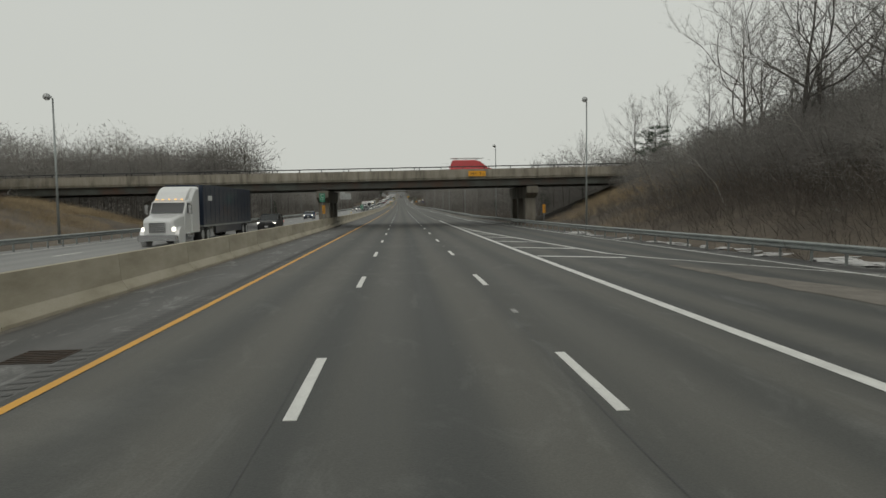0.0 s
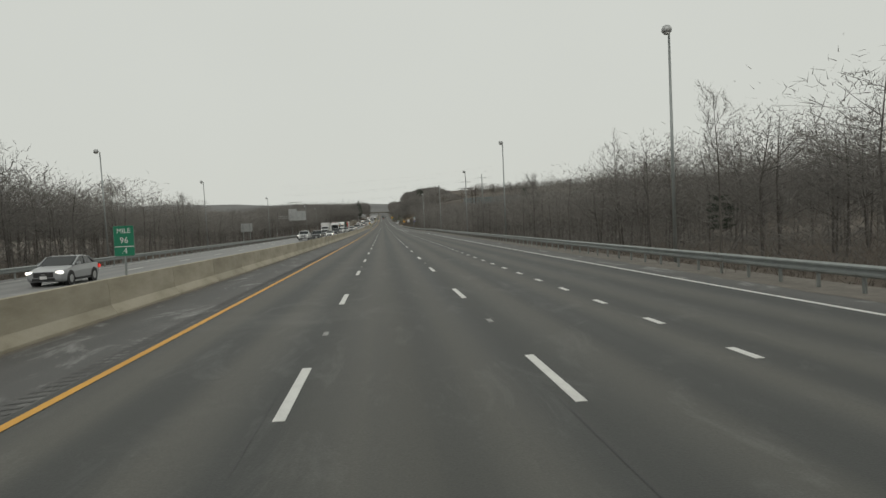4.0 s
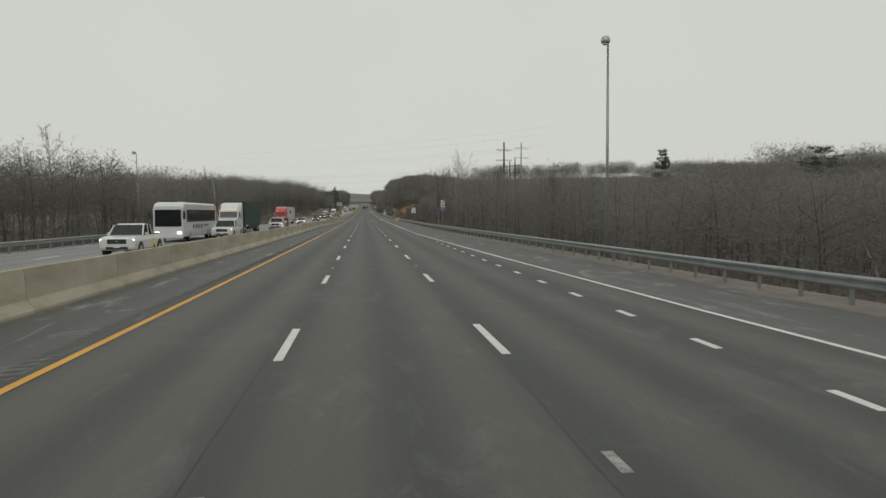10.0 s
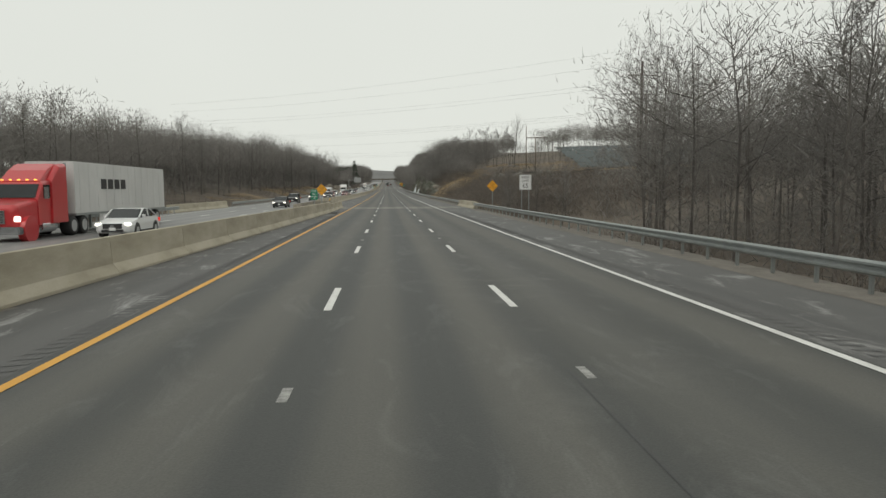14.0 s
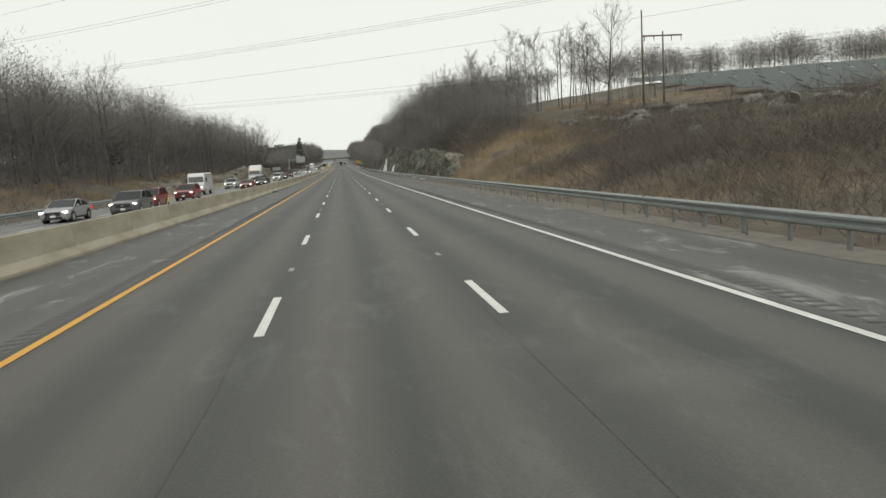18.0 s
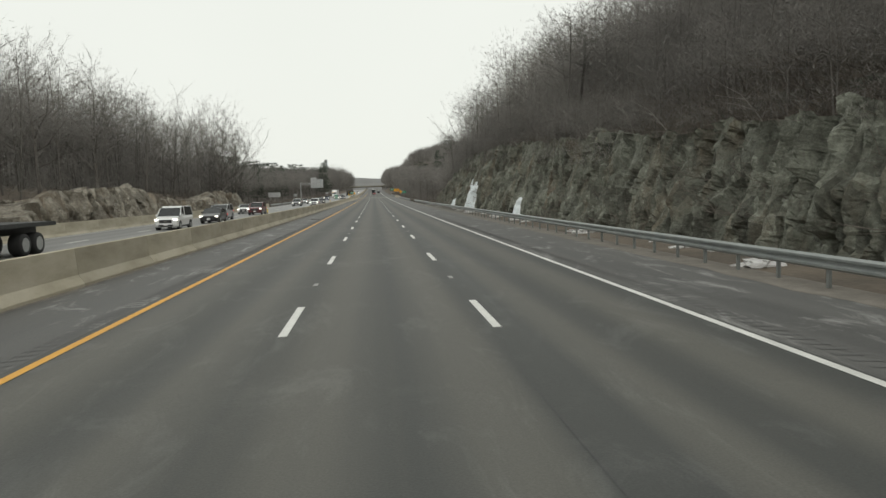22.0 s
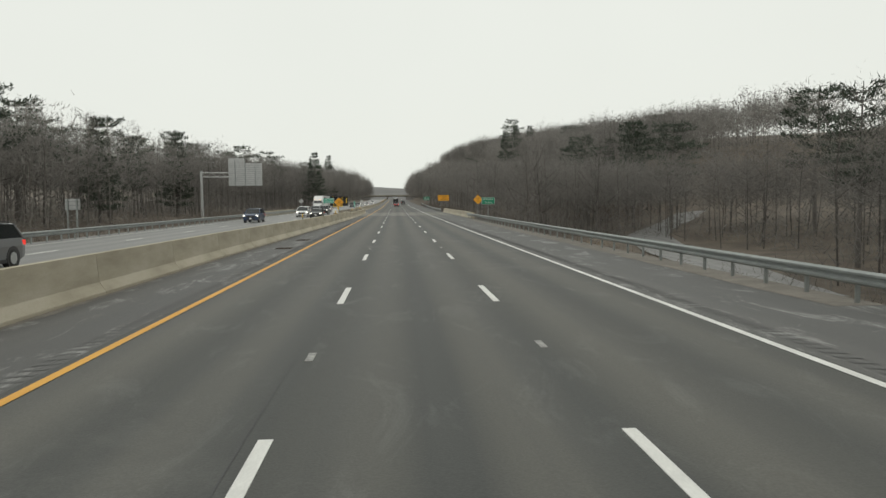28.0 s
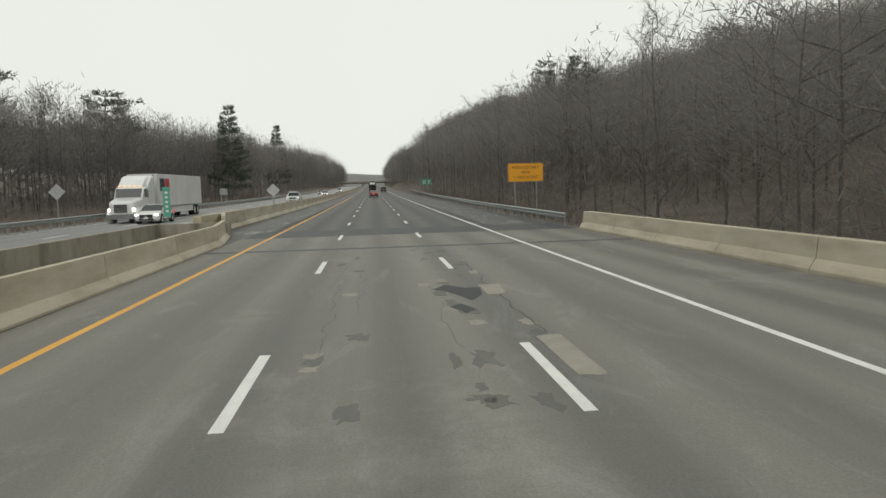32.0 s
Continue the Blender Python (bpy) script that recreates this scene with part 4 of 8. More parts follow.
y = -30.0
while y < 1180:
    if not skip_r(y) and not 640 < y < 800:
        x = lerp_table(TREE_R, y) + rng.uniform(0, 4) + (20 if glade(lerp_table(TREE_R, y), y) else 0)
        tree(x, y, TREES, (zr(y) + lerp_table(TOP_R, y)) * 0.97 - land(x, y))
    if not skip_l(y) and not 560 < y < 860:
        x, yy = lerp_table(TREE_L, y) - rng.uniform(0, 4), y + rng.uniform(-3, 3)
        tree(x, yy, TREES, (zr(yy) + lerp_table(TOP_L, yy)) * 0.97 - land(x, yy))
    y += 24.0
y = 560.0
while y < 860:   # tall slender stems on both banks of the cut
    x = lerp_table(TREE_L, y) - rng.uniform(0, 5)
    if rng.random() < 0.6:
        tree(x, y, BIG, zr(y) + lerp_table(TOP_L, y) * rng.uniform(0.72, 0.88) - land(x, y), "slender bare tree with a tall dark trunk on the bank")
    x = max(lerp_table(TREE_R, y), 21) + rng.uniform(0, 6)
    if y > 652 and rng.random() < 0.75:
        tree(x, y, POLES, zr(y) + lerp_table(TOP_R, y) * rng.uniform(0.78, 0.95) - land(x, y), "slender bare tree with a tall dark trunk on the bank")
    y += 5.2
for k in range(38):   # open stand on the plateau above the slope
    x = rng.uniform(23, 62)
    y = 650 + rng.uniform(0, 20) + max(0, x - 42) * 0.6
    tree(x, y, POLES, zr(y) + rng.uniform(20, 24) * (1 if x < 44 else 0.85) - land(x, y), "slender bare tree with a tall dark trunk on the bank")
y = -40.0
while y < 1800:
    far = y > 1200
    for row in range(2):
        if not skip_r(y):
            x = lerp_table(TREE_R, y) + 10.5 + row * 17
            if 648 < y < 735:
                if not solar_view(x, y) and y > 688 + 34 * row:
                    block(x, y + rng.uniform(-2, 2), fit_size(x, y, TOP_R, 13.4) * (0.97 if row else 0.88), STEMS if y < 680 or row else BLOCKS)
            elif not solar_view(x, y) and not glade(x, y):
                block(x, y + rng.uniform(-4, 4), fit_size(x, y, TOP_R, 13.4) if row == 0 or far else max(0.7, fit_size(x, y, TOP_R, 14.6)), DEEP if far else MIDDLE if row or y > 1000 else BLOCKS)
        if not skip_l(y):
            x = lerp_table(TREE_L, y) - 10 - row * 17
            bank = 555 < y < 880
            block(x, y + rng.uniform(-4, 4), fit_size(x, y, TOP_L, 14.2 if bank else 13.4 if row == 0 else 14.4), DEEP if far or (row and not bank) else BLOCKS if bank and row == 0 else MIDDLE)
            if bank and row:
                block(x + 8, y + 8, 0.8 * fit_size(x, y, TOP_L, 14.2), MIDDLE)
                block(x - 17, y + rng.uniform(-4, 4), fit_size(x - 17, y, TOP_L, 15.0), DEEP)
    if y > 985:   # the hill behind
        for row in range(3):
            x = 54 + row * 20
            block(x, y + rng.uniform(-5, 5), rng.uniform(0.95, 1.12), DEEP if far or row else MIDDLE)
    y += 16.0 if not far else 26.0
for k in range(15):   # behind the solar field
    block(82 + k * 13, 748 + rng.uniform(-8, 8), rng.uniform(0.8, 1.05), MIDDLE)
for i in range(6):   # wood on the low ground
    for k in range(11):
        x, y = 54 + i * 22 + rng.uniform(-4, 4), 322 + k * 16.5
        block(x, y, rng.uniform(0.72, 0.86) if i < 3 else rng.uniform(0.85, 1.0), DEEP)
for i in range(8):   # wooded ridge far beyond the low ground
    for k in range(5):
        block(186 + i * 22, 560 + k * 30 + rng.uniform(-6, 6), rng.uniform(0.85, 1.05), DEEP)
for k in range(4):   # behind the overpass ends
    block(44 + k * 18, 108, 0.7, MIDDLE)
    block(-58 - k * 18, 125, 0.95, DEEP)
y = 676.0
while y < 800:   # thicket right above the rock face
    block(25.5, y, max(0.3, (lerp_table(TOP_R, y) * 0.72 - (land(25.5, y) - zr(y))) / 13.4))
    y += 15
y = 647.0
while y < 806:   # saplings and brush along the rim of the rock
    for dx in (0, 4.5):
        x = 18.6 + dx + rng.uniform(-0.8, 0.8)
        if y > 658 or dx:
            t = tagged(new("woodland", rng.choice(BLOCKS)), "close-grown bare saplings above the rock face", "woodland", kind="stuff")
            t.matrix_basis = Matrix.Translation((x, y, land(x, y) - 0.3)) @ Matrix.Rotation(rng.choice((0, math.pi)), 4, "Z") @ Matrix.Diagonal((0.4, 0.46, rng.uniform(0.36, 0.46) + 0.03 * dx, 1))
    y += 7.5
for k in range(6):   # beyond the overpass
    for row in range(3):
        x, y = -32 - k * 18 - row * 6, 116 + row * 15
        block(x, y, (15 - (land(x, y) - zr(y))) / 13.4 * (1, 0.96, 1.02)[row], MIDDLE)

# ---- small tools for signs ----
def flat(name, color, rough=0.45):
    return surface(name, [tuple(c * 0.86 for c in color), color], 1.4, (1, 1, 1), (rough, rough + 0.15), 0, 0, 20, 0.06, 0.35)


M_GREEN = flat("green_sign_face", (0.01, 0.2, 0.11))
M_TEAL = flat("faded_green_sign_face", (0.09, 0.36, 0.27))
M_AMBER = flat("amber_sign_face", (0.78, 0.36, 0.02))
M_SIGNWHITE = flat("white_sign_face", (0.72, 0.73, 0.72))
M_BLACK = flat("black_paint", (0.012, 0.012, 0.013))
M_BLUE = flat("blue_shield", (0.02, 0.09, 0.4))
M_RED = flat("red_shield", (0.42, 0.03, 0.03))
M_SKYBLUE = flat("pale_blue_sign_face", (0.22, 0.48, 0.6))
M_ALU = surface("bare_aluminium", [(0.35, 0.36, 0.36), (0.5, 0.51, 0.51)], 2.5, (1, 1, 1), (0.4, 0.6), 0.5, 0, 25, 0.06, 0.3)
M_YELLOWPAINT = flat("yellow_paint", (0.75, 0.48, 0.03))
M_WOOD = surface("weathered_pole_wood", [(0.1, 0.075, 0.055), (0.2, 0.16, 0.12)], 2, (3, 3, 0.3), (0.8, 0.95), 0, 0.01, 20, 0.2)
M_DARKWOOD = surface("brown_steel_pole", [(0.045, 0.03, 0.024), (0.075, 0.05, 0.04)], 1, (1, 1, 0.3), (0.6, 0.8), 0.1, 0, 20, 0.15)


def letters(text, size, mat, parent, m, label=""):
    """Flat raised lettering, centred, in the built-in font."""
    cu = bpy.data.curves.new("lettering", "FONT")
    cu.body, cu.size, cu.align_x, cu.align_y, cu.extrude = text, size, "CENTER", "CENTER", 0.002
    cu.resolution_u = 2
    tmp = bpy.data.objects.new("lettering", cu)
    scene.collection.objects.link(tmp)
    me = bpy.data.meshes.new_from_object(tmp.evaluated_get(bpy.context.evaluated_depsgraph_get()))
    bpy.data.objects.remove(tmp)
    bpy.data.curves.remove(cu)
    me.materials.clear()
    me.materials.append(mat)
    ob = new("lettering", me)
    ob.parent, ob.matrix_basis = parent, m
    return tagged(ob, label)


FACE = pose(0, 0, 0, 90)   # lettering that faces back along the road


def rounded(w, h, r, n=4):
    pts = []
    for cx, cz, a0 in ((w / 2 - r, h / 2 - r, 0), (-w / 2 + r, h / 2 - r, 90), (-w / 2 + r, -h / 2 + r, 180), (w / 2 - r, -h / 2 + r, 270)):
        for k in range(n + 1):
            a = radians(a0 + 90 * k / n)
            pts.append((cx + r * math.cos(a), cz + r * math.sin(a)))
    return pts


def plate(pts, y0, y1, cz=0.0, cx=0.0, turn=0.0):
    b = Build()
    c, s = math.cos(radians(turn)), math.sin(radians(turn))
    q = [(cx + x * c - z * s, cz + x * s + z * c) for x, z in pts]
    return b.loft([[(x, y0, z) for x, z in q], [(x, y1, z) for x, z in q]])


def sign(name, x, y, zc, w, h, face, ink, lines, label, posts=1, base=0.0, turn=0.0, border=True, diamond=False, tilt=0.0, post_w=0.045):
    """A panel on posts; lines are (text, size, offset up)."""
    s = thing(name, x, y, base, label, "sign", turn=turn)
    zc -= base
    r = 0.06
    rot = 45 if diamond else 0
    part("panel", plate(rounded(w, h, r), -0.012, 0.0, zc, 0, rot), M_ALU, s)
    part("face", plate(rounded(w - 0.02, h - 0.02, r), -0.016, -0.012, zc, 0, rot), face, s)
    if border:
        for k, (a, c) in enumerate(((w - 0.07, h - 0.07),)):
            b = Build()
            o, i = rounded(a, c, r * 0.8), rounded(a - 0.035, c - 0.035, r * 0.6)
            cs, sn = math.cos(radians(rot)), math.sin(radians(rot))
            n = len(o)
            tr = lambda p: (p[0] * cs - p[1] * sn, -0.019, zc + p[0] * sn + p[1] * cs)
            for j in range(n):
                b.quad(tr(o[j]), tr(o[(j + 1) % n]), tr(i[(j + 1) % n]), tr(i[j]))
            part("border", b, ink, s)
    for text, size, dz in lines:
        letters(text, size, ink, s, Matrix.Translation((0, -0.0185, zc + dz)) @ FACE)
    half = (w * 0.7 if diamond else h / 2)
    xs_ = (0,) if posts == 1 else (-w * 0.3, w * 0.3)
    for px in xs_:
        part("post", Build().box(px - post_w, px + post_w, 0.004, 0.06, -1.2, zc + half * 0.8), M_STEEL, s)
    return s


# ---- overpass ----
def overpass(y0, y1, x0, x1, slope, zb, label, detailed=True, far=False):
    o = thing("overpass", 0, y0, 0, label, "bridge")
    zz = lambda x: zb + slope * x
    w = y1 - y0
    pieces = [x0 + (x1 - x0) * i / 10 for i in range(11)]

    def beam(ya, yb, za, zc, name, mat, lab=""):
        b = Build()
        b.loft([[(x, ya, zz(x) + za), (x, yb, zz(x) + za), (x, yb, zz(x) + zc), (x, ya, zz(x) + zc)] for x in pieces])
        return part(name, b, mat, o, lab)

    ng = 7 if detailed else 3
    for i in range(ng):
        g = 0.35 + (w - 0.7) * i / (ng - 1)
        b = Build()
        prof_ = [(-0.2, 0), (0.2, 0), (0.2, 0.05), (0.02, 0.06), (0.02, 0.72), (0.2, 0.74), (0.2, 0.8), (-0.2, 0.8), (-0.2, 0.74), (-0.02, 0.72), (-0.02, 0.06), (-0.2, 0.05)]
        b.loft([[(x, g + a, zz(x) + z) for a, z in prof_] for x in pieces])
        part("girder", b, M_RUST, o, "rust-streaked grey-green steel girder")
    if detailed:
        for x in [x0 + 3.2 * i for i in range(int((x1 - x0) / 3.2))]:
            part("cross_frame", Build().box(x, x + 0.12, 0.4, w - 0.4, zz(x) + 0.25, zz(x) + 0.6), M_DARKSTEEL, o)
    beam(0.0, w, 0.8, 1.02, "deck", M_CONCGREY)
    for ya, yb in ((-0.12, 0.25), (w - 0.25, w + 0.12)):
        beam(ya, yb, 1.0, 1.3, "fascia", M_CONCGREY, "stained concrete deck edge")
        for k in range(10):
            a, c = pieces[k] + 0.012, pieces[k + 1] - 0.012
            b = Build()
            b.loft([[(x, ya + 0.03, zz(x) + 1.3), (x, yb, zz(x) + 1.3), (x, yb, zz(x) + 1.92), (x, ya + 0.03, zz(x) + 1.92)] for x in (a, c)])
            part("parapet", b, M_CONCGREY, o, "tan concrete parapet panel", bevel=0.015)
        ym = (ya + yb) / 2 + 0.02
        b = Build().tube([(x, ym, zz(x) + 2.22) for x in (x0, x1)], [0.055, 0.055], 8)
        part("hand_rail", b, M_DARKSTEEL, o)
        x = x0 + 0.4
        k = 0
        while x < x1:
            part("rail_post", Build().box(x - 0.045, x + 0.045, ym - 0.05, ym + 0.05, zz(x) + 1.9, zz(x) + 2.2), M_DARKSTEEL, o)
            k += 1
            x += 2.45 if k % 4 else 0.55
    return o


op = overpass(82.2, 94.4, -62, 46, 0.0115, 4.38, "concrete and steel highway overpass with tan parapets and rust-streaked girders")


def pier(x, y0, y1, top, columns, label):
    p = thing("bridge_pier", x, y0, 0, label, "pier", "overpass piers")
    w = y1 - y0
    b = Build()
    b.loft([[(-0.65, -0.2, top - 0.75), (-0.65, 1.4, top - 1.35), (-0.65, w - 1.4, top - 1.35), (-0.65, w + 0.2, top - 0.75), (-0.65, w + 0.2, top), (-0.65, -0.2, top)],
            [(0.65, -0.2, top - 0.75), (0.65, 1.4, top - 1.35), (0.65, w - 1.4, top - 1.35), (0.65, w + 0.2, top - 0.75), (0.65, w + 0.2, top), (0.65, -0.2, top)]])
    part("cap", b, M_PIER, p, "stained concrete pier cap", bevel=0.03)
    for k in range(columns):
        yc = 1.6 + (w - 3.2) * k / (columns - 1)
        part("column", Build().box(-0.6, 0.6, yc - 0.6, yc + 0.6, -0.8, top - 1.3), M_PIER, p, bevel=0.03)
    for k in range(7):
        yc = 0.35 + (w - 0.7) * k / 6
        part("bearing", Build().box(-0.2, 0.2, yc - 0.2, yc + 0.2, top, top + 0.12), M_DARKSTEEL, p)


pier(-9.25, 82.2, 94.4, 4.13, 3, "concrete bridge pier with three square columns on the median")
pier(14.4, 82.2, 94.4, 4.4, 3, "concrete bridge pier with three square columns beside the ramp")
pier(-25.5, 82.2, 94.4, 3.95, 3, "concrete bridge pier with three square columns beyond the opposite carriageway")
b = Build()
b.box(-0.9, 0.7, -0.3, 12.6, 0.5, 4.55)
part("abutment", b, M_CONCGREY, op, "concrete abutment", at=pose(30, 0, 0))
part("abutment", Build().box(-0.7, 0.9, -0.3, 12.6, 0, 4.0), M_CONCGREY, op, "concrete abutment", at=pose(-46, 0, 0))
clear = tagged(new("height_sign"), "amber low-clearance sign fixed to the overpass parapet", "sign")
clear.matrix_basis = pose(8.08, 82.0, 5.87 + zr(82))
part("panel", plate(rounded(1.95, 0.6, 0.06), -0.03, 0.02), M_AMBER, clear)
letters("14", 0.44, M_BLACK, clear, Matrix.Translation((-0.57, -0.034, -0.01)) @ FACE)
letters("FT", 0.29, M_BLACK, clear, Matrix.Translation((-0.15, -0.034, -0.05)) @ FACE)
letters("3", 0.44, M_BLACK, clear, Matrix.Translation((0.38, -0.034, -0.01)) @ FACE)
letters("IN", 0.29, M_BLACK, clear, Matrix.Translation((0.7, -0.034, -0.05)) @ FACE)

# embankment cones under the overpass ends are part of the land; far overpass beyond the last bend
overpass(1640, 1652, -60, 50, 0.004, 5.2, "far grey overpass across the road near the horizon", False)
pier(-9.25, 1640, 1652, 5.1, 3, "concrete bridge pier far along the median")
pier(13.0, 1640, 1652, 5.2, 3, "concrete bridge pier far beside the shoulder")


# ---- mile markers, warning and guide signs ----
def mile(x, y, tenth, zc=2.0, base=1.07):
    s = thing("mile_marker", x, y, base, "green and white reflective mile marker on the median barrier", "sign", "mile markers")
    zc -= base
    part("panel", plate(rounded(0.62, 0.95, 0.03), -0.012, 0.0, zc), M_ALU, s)
    part("face", plate(rounded(0.61, 0.94, 0.03), -0.016, -0.012, zc), M_GREEN, s)
    part("divider", Build().box(-0.29, 0.29, -0.019, -0.015, zc - 0.19, zc - 0.165), M_SIGNWHITE, s)
    letters("MILE", 0.21, M_SIGNWHITE, s, Matrix.Translation((0, -0.018, zc + 0.31)) @ FACE)
    letters("96", 0.27, M_SIGNWHITE, s, Matrix.Translation((0, -0.018, zc + 0.01)) @ FACE)
    letters("." + tenth, 0.26, M_SIGNWHITE, s, Matrix.Translation((0, -0.018, zc - 0.32)) @ FACE)
    part("post", Build().box(-0.03, 0.03, 0.0, 0.05, 0, zc + 0.4), M_STEEL, s)


mile(-9.27, 81.93, "3", 3.37, 2.55)
mile(-8.6, 148.2, "4", 2.15)
mile(-7.25, 488.6, "6", 1.95)
mile(-8.6, 825.6, "8", 1.95)


def object_marker(x, y, zc, flip):
    s = thing("object_marker", x, y, 0.0, "yellow and black striped object marker on a post", "sign", "object markers")
    part("panel", plate(rounded(0.32, 0.92, 0.02), -0.012, 0, zc), M_AMBER, s)
    for k in range(5):
        z = zc - 0.36 + k * 0.18
        d = 0.14 * flip
        b = Build()
        b.loft([[(-0.15, yy, z - d / 2), (0.15, yy, z + d / 2), (0.15, yy, z + d / 2 + 0.075), (-0.15, yy, z - d / 2 + 0.075)] for yy in (-0.012, -0.016)])
        part("stripe", b, M_BLACK, s)
    part("post", Build().box(-0.03, 0.03, 0.0, 0.05, -0.3, zc + 0.3), M_STEEL, s)


object_marker(-9.0, 80.6, 2.05, 1)
object_marker(15.06, 78.8, 1.85, -1)
route = thing("route_marker", 13.2, 424.8, -1.2, "white and blue turnpike and interstate route marker on a post", "sign")
part("post", Build().box(-0.045, 0.045, 0.0, 0.06, -0.6, 5.5), M_STEEL, route)
part("direction_panel", plate(rounded(0.66, 0.4, 0.03), -0.014, 0, 5.62), M_SIGNWHITE, route)
part("blue_corner", Build().loft([[(-0.12, yy, 5.44), (0.31, yy, 5.44), (0.31, yy, 5.8), (0.05, yy, 5.72)] for yy in (-0.014, -0.017)]), M_SKYBLUE, route)
part("pike_panel", plate(rounded(0.66, 0.78, 0.03), -0.014, 0, 5.0), M_SIGNWHITE, route)
hat = Build()
hat.loft([[(-0.2, yy, 4.84), (0.2, yy, 4.84), (0.18, yy, 4.9), (0.1, yy, 4.92), (0.07, yy, 5.14), (-0.07, yy, 5.14), (-0.1, yy, 4.92), (-0.18, yy, 4.9)] for yy in (-0.014, -0.018)])
part("emblem", hat, M_BLACK, route)
letters("MASS", 0.16, M_BLACK, route, Matrix.Translation((0, -0.016, 5.26)) @ FACE)
letters("PIKE", 0.16, M_BLACK, route, Matrix.Translation((0, -0.016, 4.72)) @ FACE)
sh = [(-0.3, 0.36), (-0.15, 0.39), (0, 0.36), (0.15, 0.39), (0.3, 0.36), (0.37, 0.2), (0.37, -0.05), (0.25, -0.27), (0, -0.41), (-0.25, -0.27), (-0.37, -0.05), (-0.37, 0.2)]
part("shield", plate([(x * 1.05, z * 1.05) for x, z in sh], -0.014, 0, 4.2), M_SIGNWHITE, route)
part("shield_face", plate([(x, min(z, 0.19)) for x, z in sh[5:]] + [], -0.017, -0.014, 4.2), M_BLUE, route)
part("shield_top", plate([(0.35, 0.21), (0.29, 0.34), (0.15, 0.37), (0, 0.34), (-0.15, 0.37), (-0.29, 0.34), (-0.35, 0.21)], -0.017, -0.014, 4.2), M_RED, route)
letters("90", 0.42, M_SIGNWHITE, route, Matrix.Translation((0, -0.02, 4.13)) @ FACE)
bare = thing("bare_post", 12.77, 427.3, -1.0, "weathered bare sign post behind the guard rail", "post")
part("post", Build().box(-0.06, 0.06, -0.04, 0.04, -0.6, 4.3), M_STEEL, bare)
sign("speed_limit_sign", 13.0, 492.8, 3.0, 1.2, 1.5, M_SIGNWHITE, M_BLACK, [("SPEED", 0.3, 0.48), ("LIMIT", 0.3, 0.13), ("65", 0.62, -0.36)], "white speed limit 65 sign on two steel posts", 2, -1.5)
PLOW = [("PLOWS", 0.17, 0.19), ("USE", 0.17, 0.0), ("CAUTION", 0.17, -0.19)]
for x, y, z, base in ((10.9, 500.5, 2.7, -0.6), (-7.7, 500.4, 2.4, 1.07), (10.4, 937.7, 2.6, -1.0), (-7.75, 936.9, 2.4, 1.07)):
    sign("plow_warning_sign", x, y, z, 0.93, 0.93, M_AMBER, M_BLACK, PLOW, "amber diamond plow warning sign on a post", 1, base, diamond=True)
for x, y, z, base in ((-10.4, 525.5, 2.25, 0.9), (-9.2, 1028, 2.3, 1.07), (-23.5, 1018, 2.6, 0)):
    s = thing("warning_sign_back", x, y, base, "bare aluminium back of a diamond warning sign", "sign", "sign backs", turn=180)
    part("panel", plate(rounded(0.86, 0.86, 0.05), -0.012, 0, z - base, 0, 45), M_ALU, s)
    part("post", Build().box(-0.045, 0.045, -0.06, -0.012, -0.3, z - base + 0.4), M_STEEL, s)
sign("town_sign", 11.6, 936.6, 2.44, 1.75, 0.9, M_GREEN, M_SIGNWHITE, [("ENTERING", 0.27, 0.19), ("Grafton", 0.29, -0.17)], "green town boundary sign on a post", 1, -1.0)
sign("town_sign", -8.1, 926.9, 2.6, 1.24, 0.62, M_TEAL, M_SIGNWHITE, [("GRAFTON", 0.18, 0.13), ("TOWN LINE", 0.13, -0.13)], "faded green town line sign on the barrier", 1, 1.07)
sign("salt_sign", 11.4, 1016.2, 3.15, 2.75, 1.4, M_AMBER, M_BLACK, [("REDUCED SALT", 0.3, 0.37), ("AREA", 0.3, 0.0), ("½ MILE AHEAD", 0.3, -0.37)], "amber reduced salt area sign on two posts", 2, -0.5)
g = sign("guide_sign", 12.0, 1119.7, 3.1, 2.4, 1.4, M_GREEN, M_SIGNWHITE, [], "small green guide sign with unreadable white lines", 2, -0.5)
for k, (dz, ww) in enumerate(((0.3, 0.8), (0.0, 0.6), (-0.3, 0.8))):
    for sx in (-0.5, 0.5):
        part("text_bar", Build().box(sx - ww / 2, sx + ww / 2, -0.02, -0.016, 3.6 + dz - 0.07, 3.6 + dz + 0.07), M_SIGNWHITE, g)
tall = thing("narrow_marker", -9.2, 995.6, 1.07, "narrow green bridge marker with white writing on the barrier", "sign")
part("panel", plate(rounded(0.3, 1.3, 0.02), -0.012, 0, 0.85), M_TEAL, tall)
for k in range(5):
    part("text_bar", Build().box(-0.06, 0.06, -0.016, -0.012, 0.4 + k * 0.2, 0.5 + k * 0.2), M_SIGNWHITE, tall)
part("post", Build().box(-0.03, 0.03, 0, 0.05, -0.02, 1.3), M_STEEL, tall)
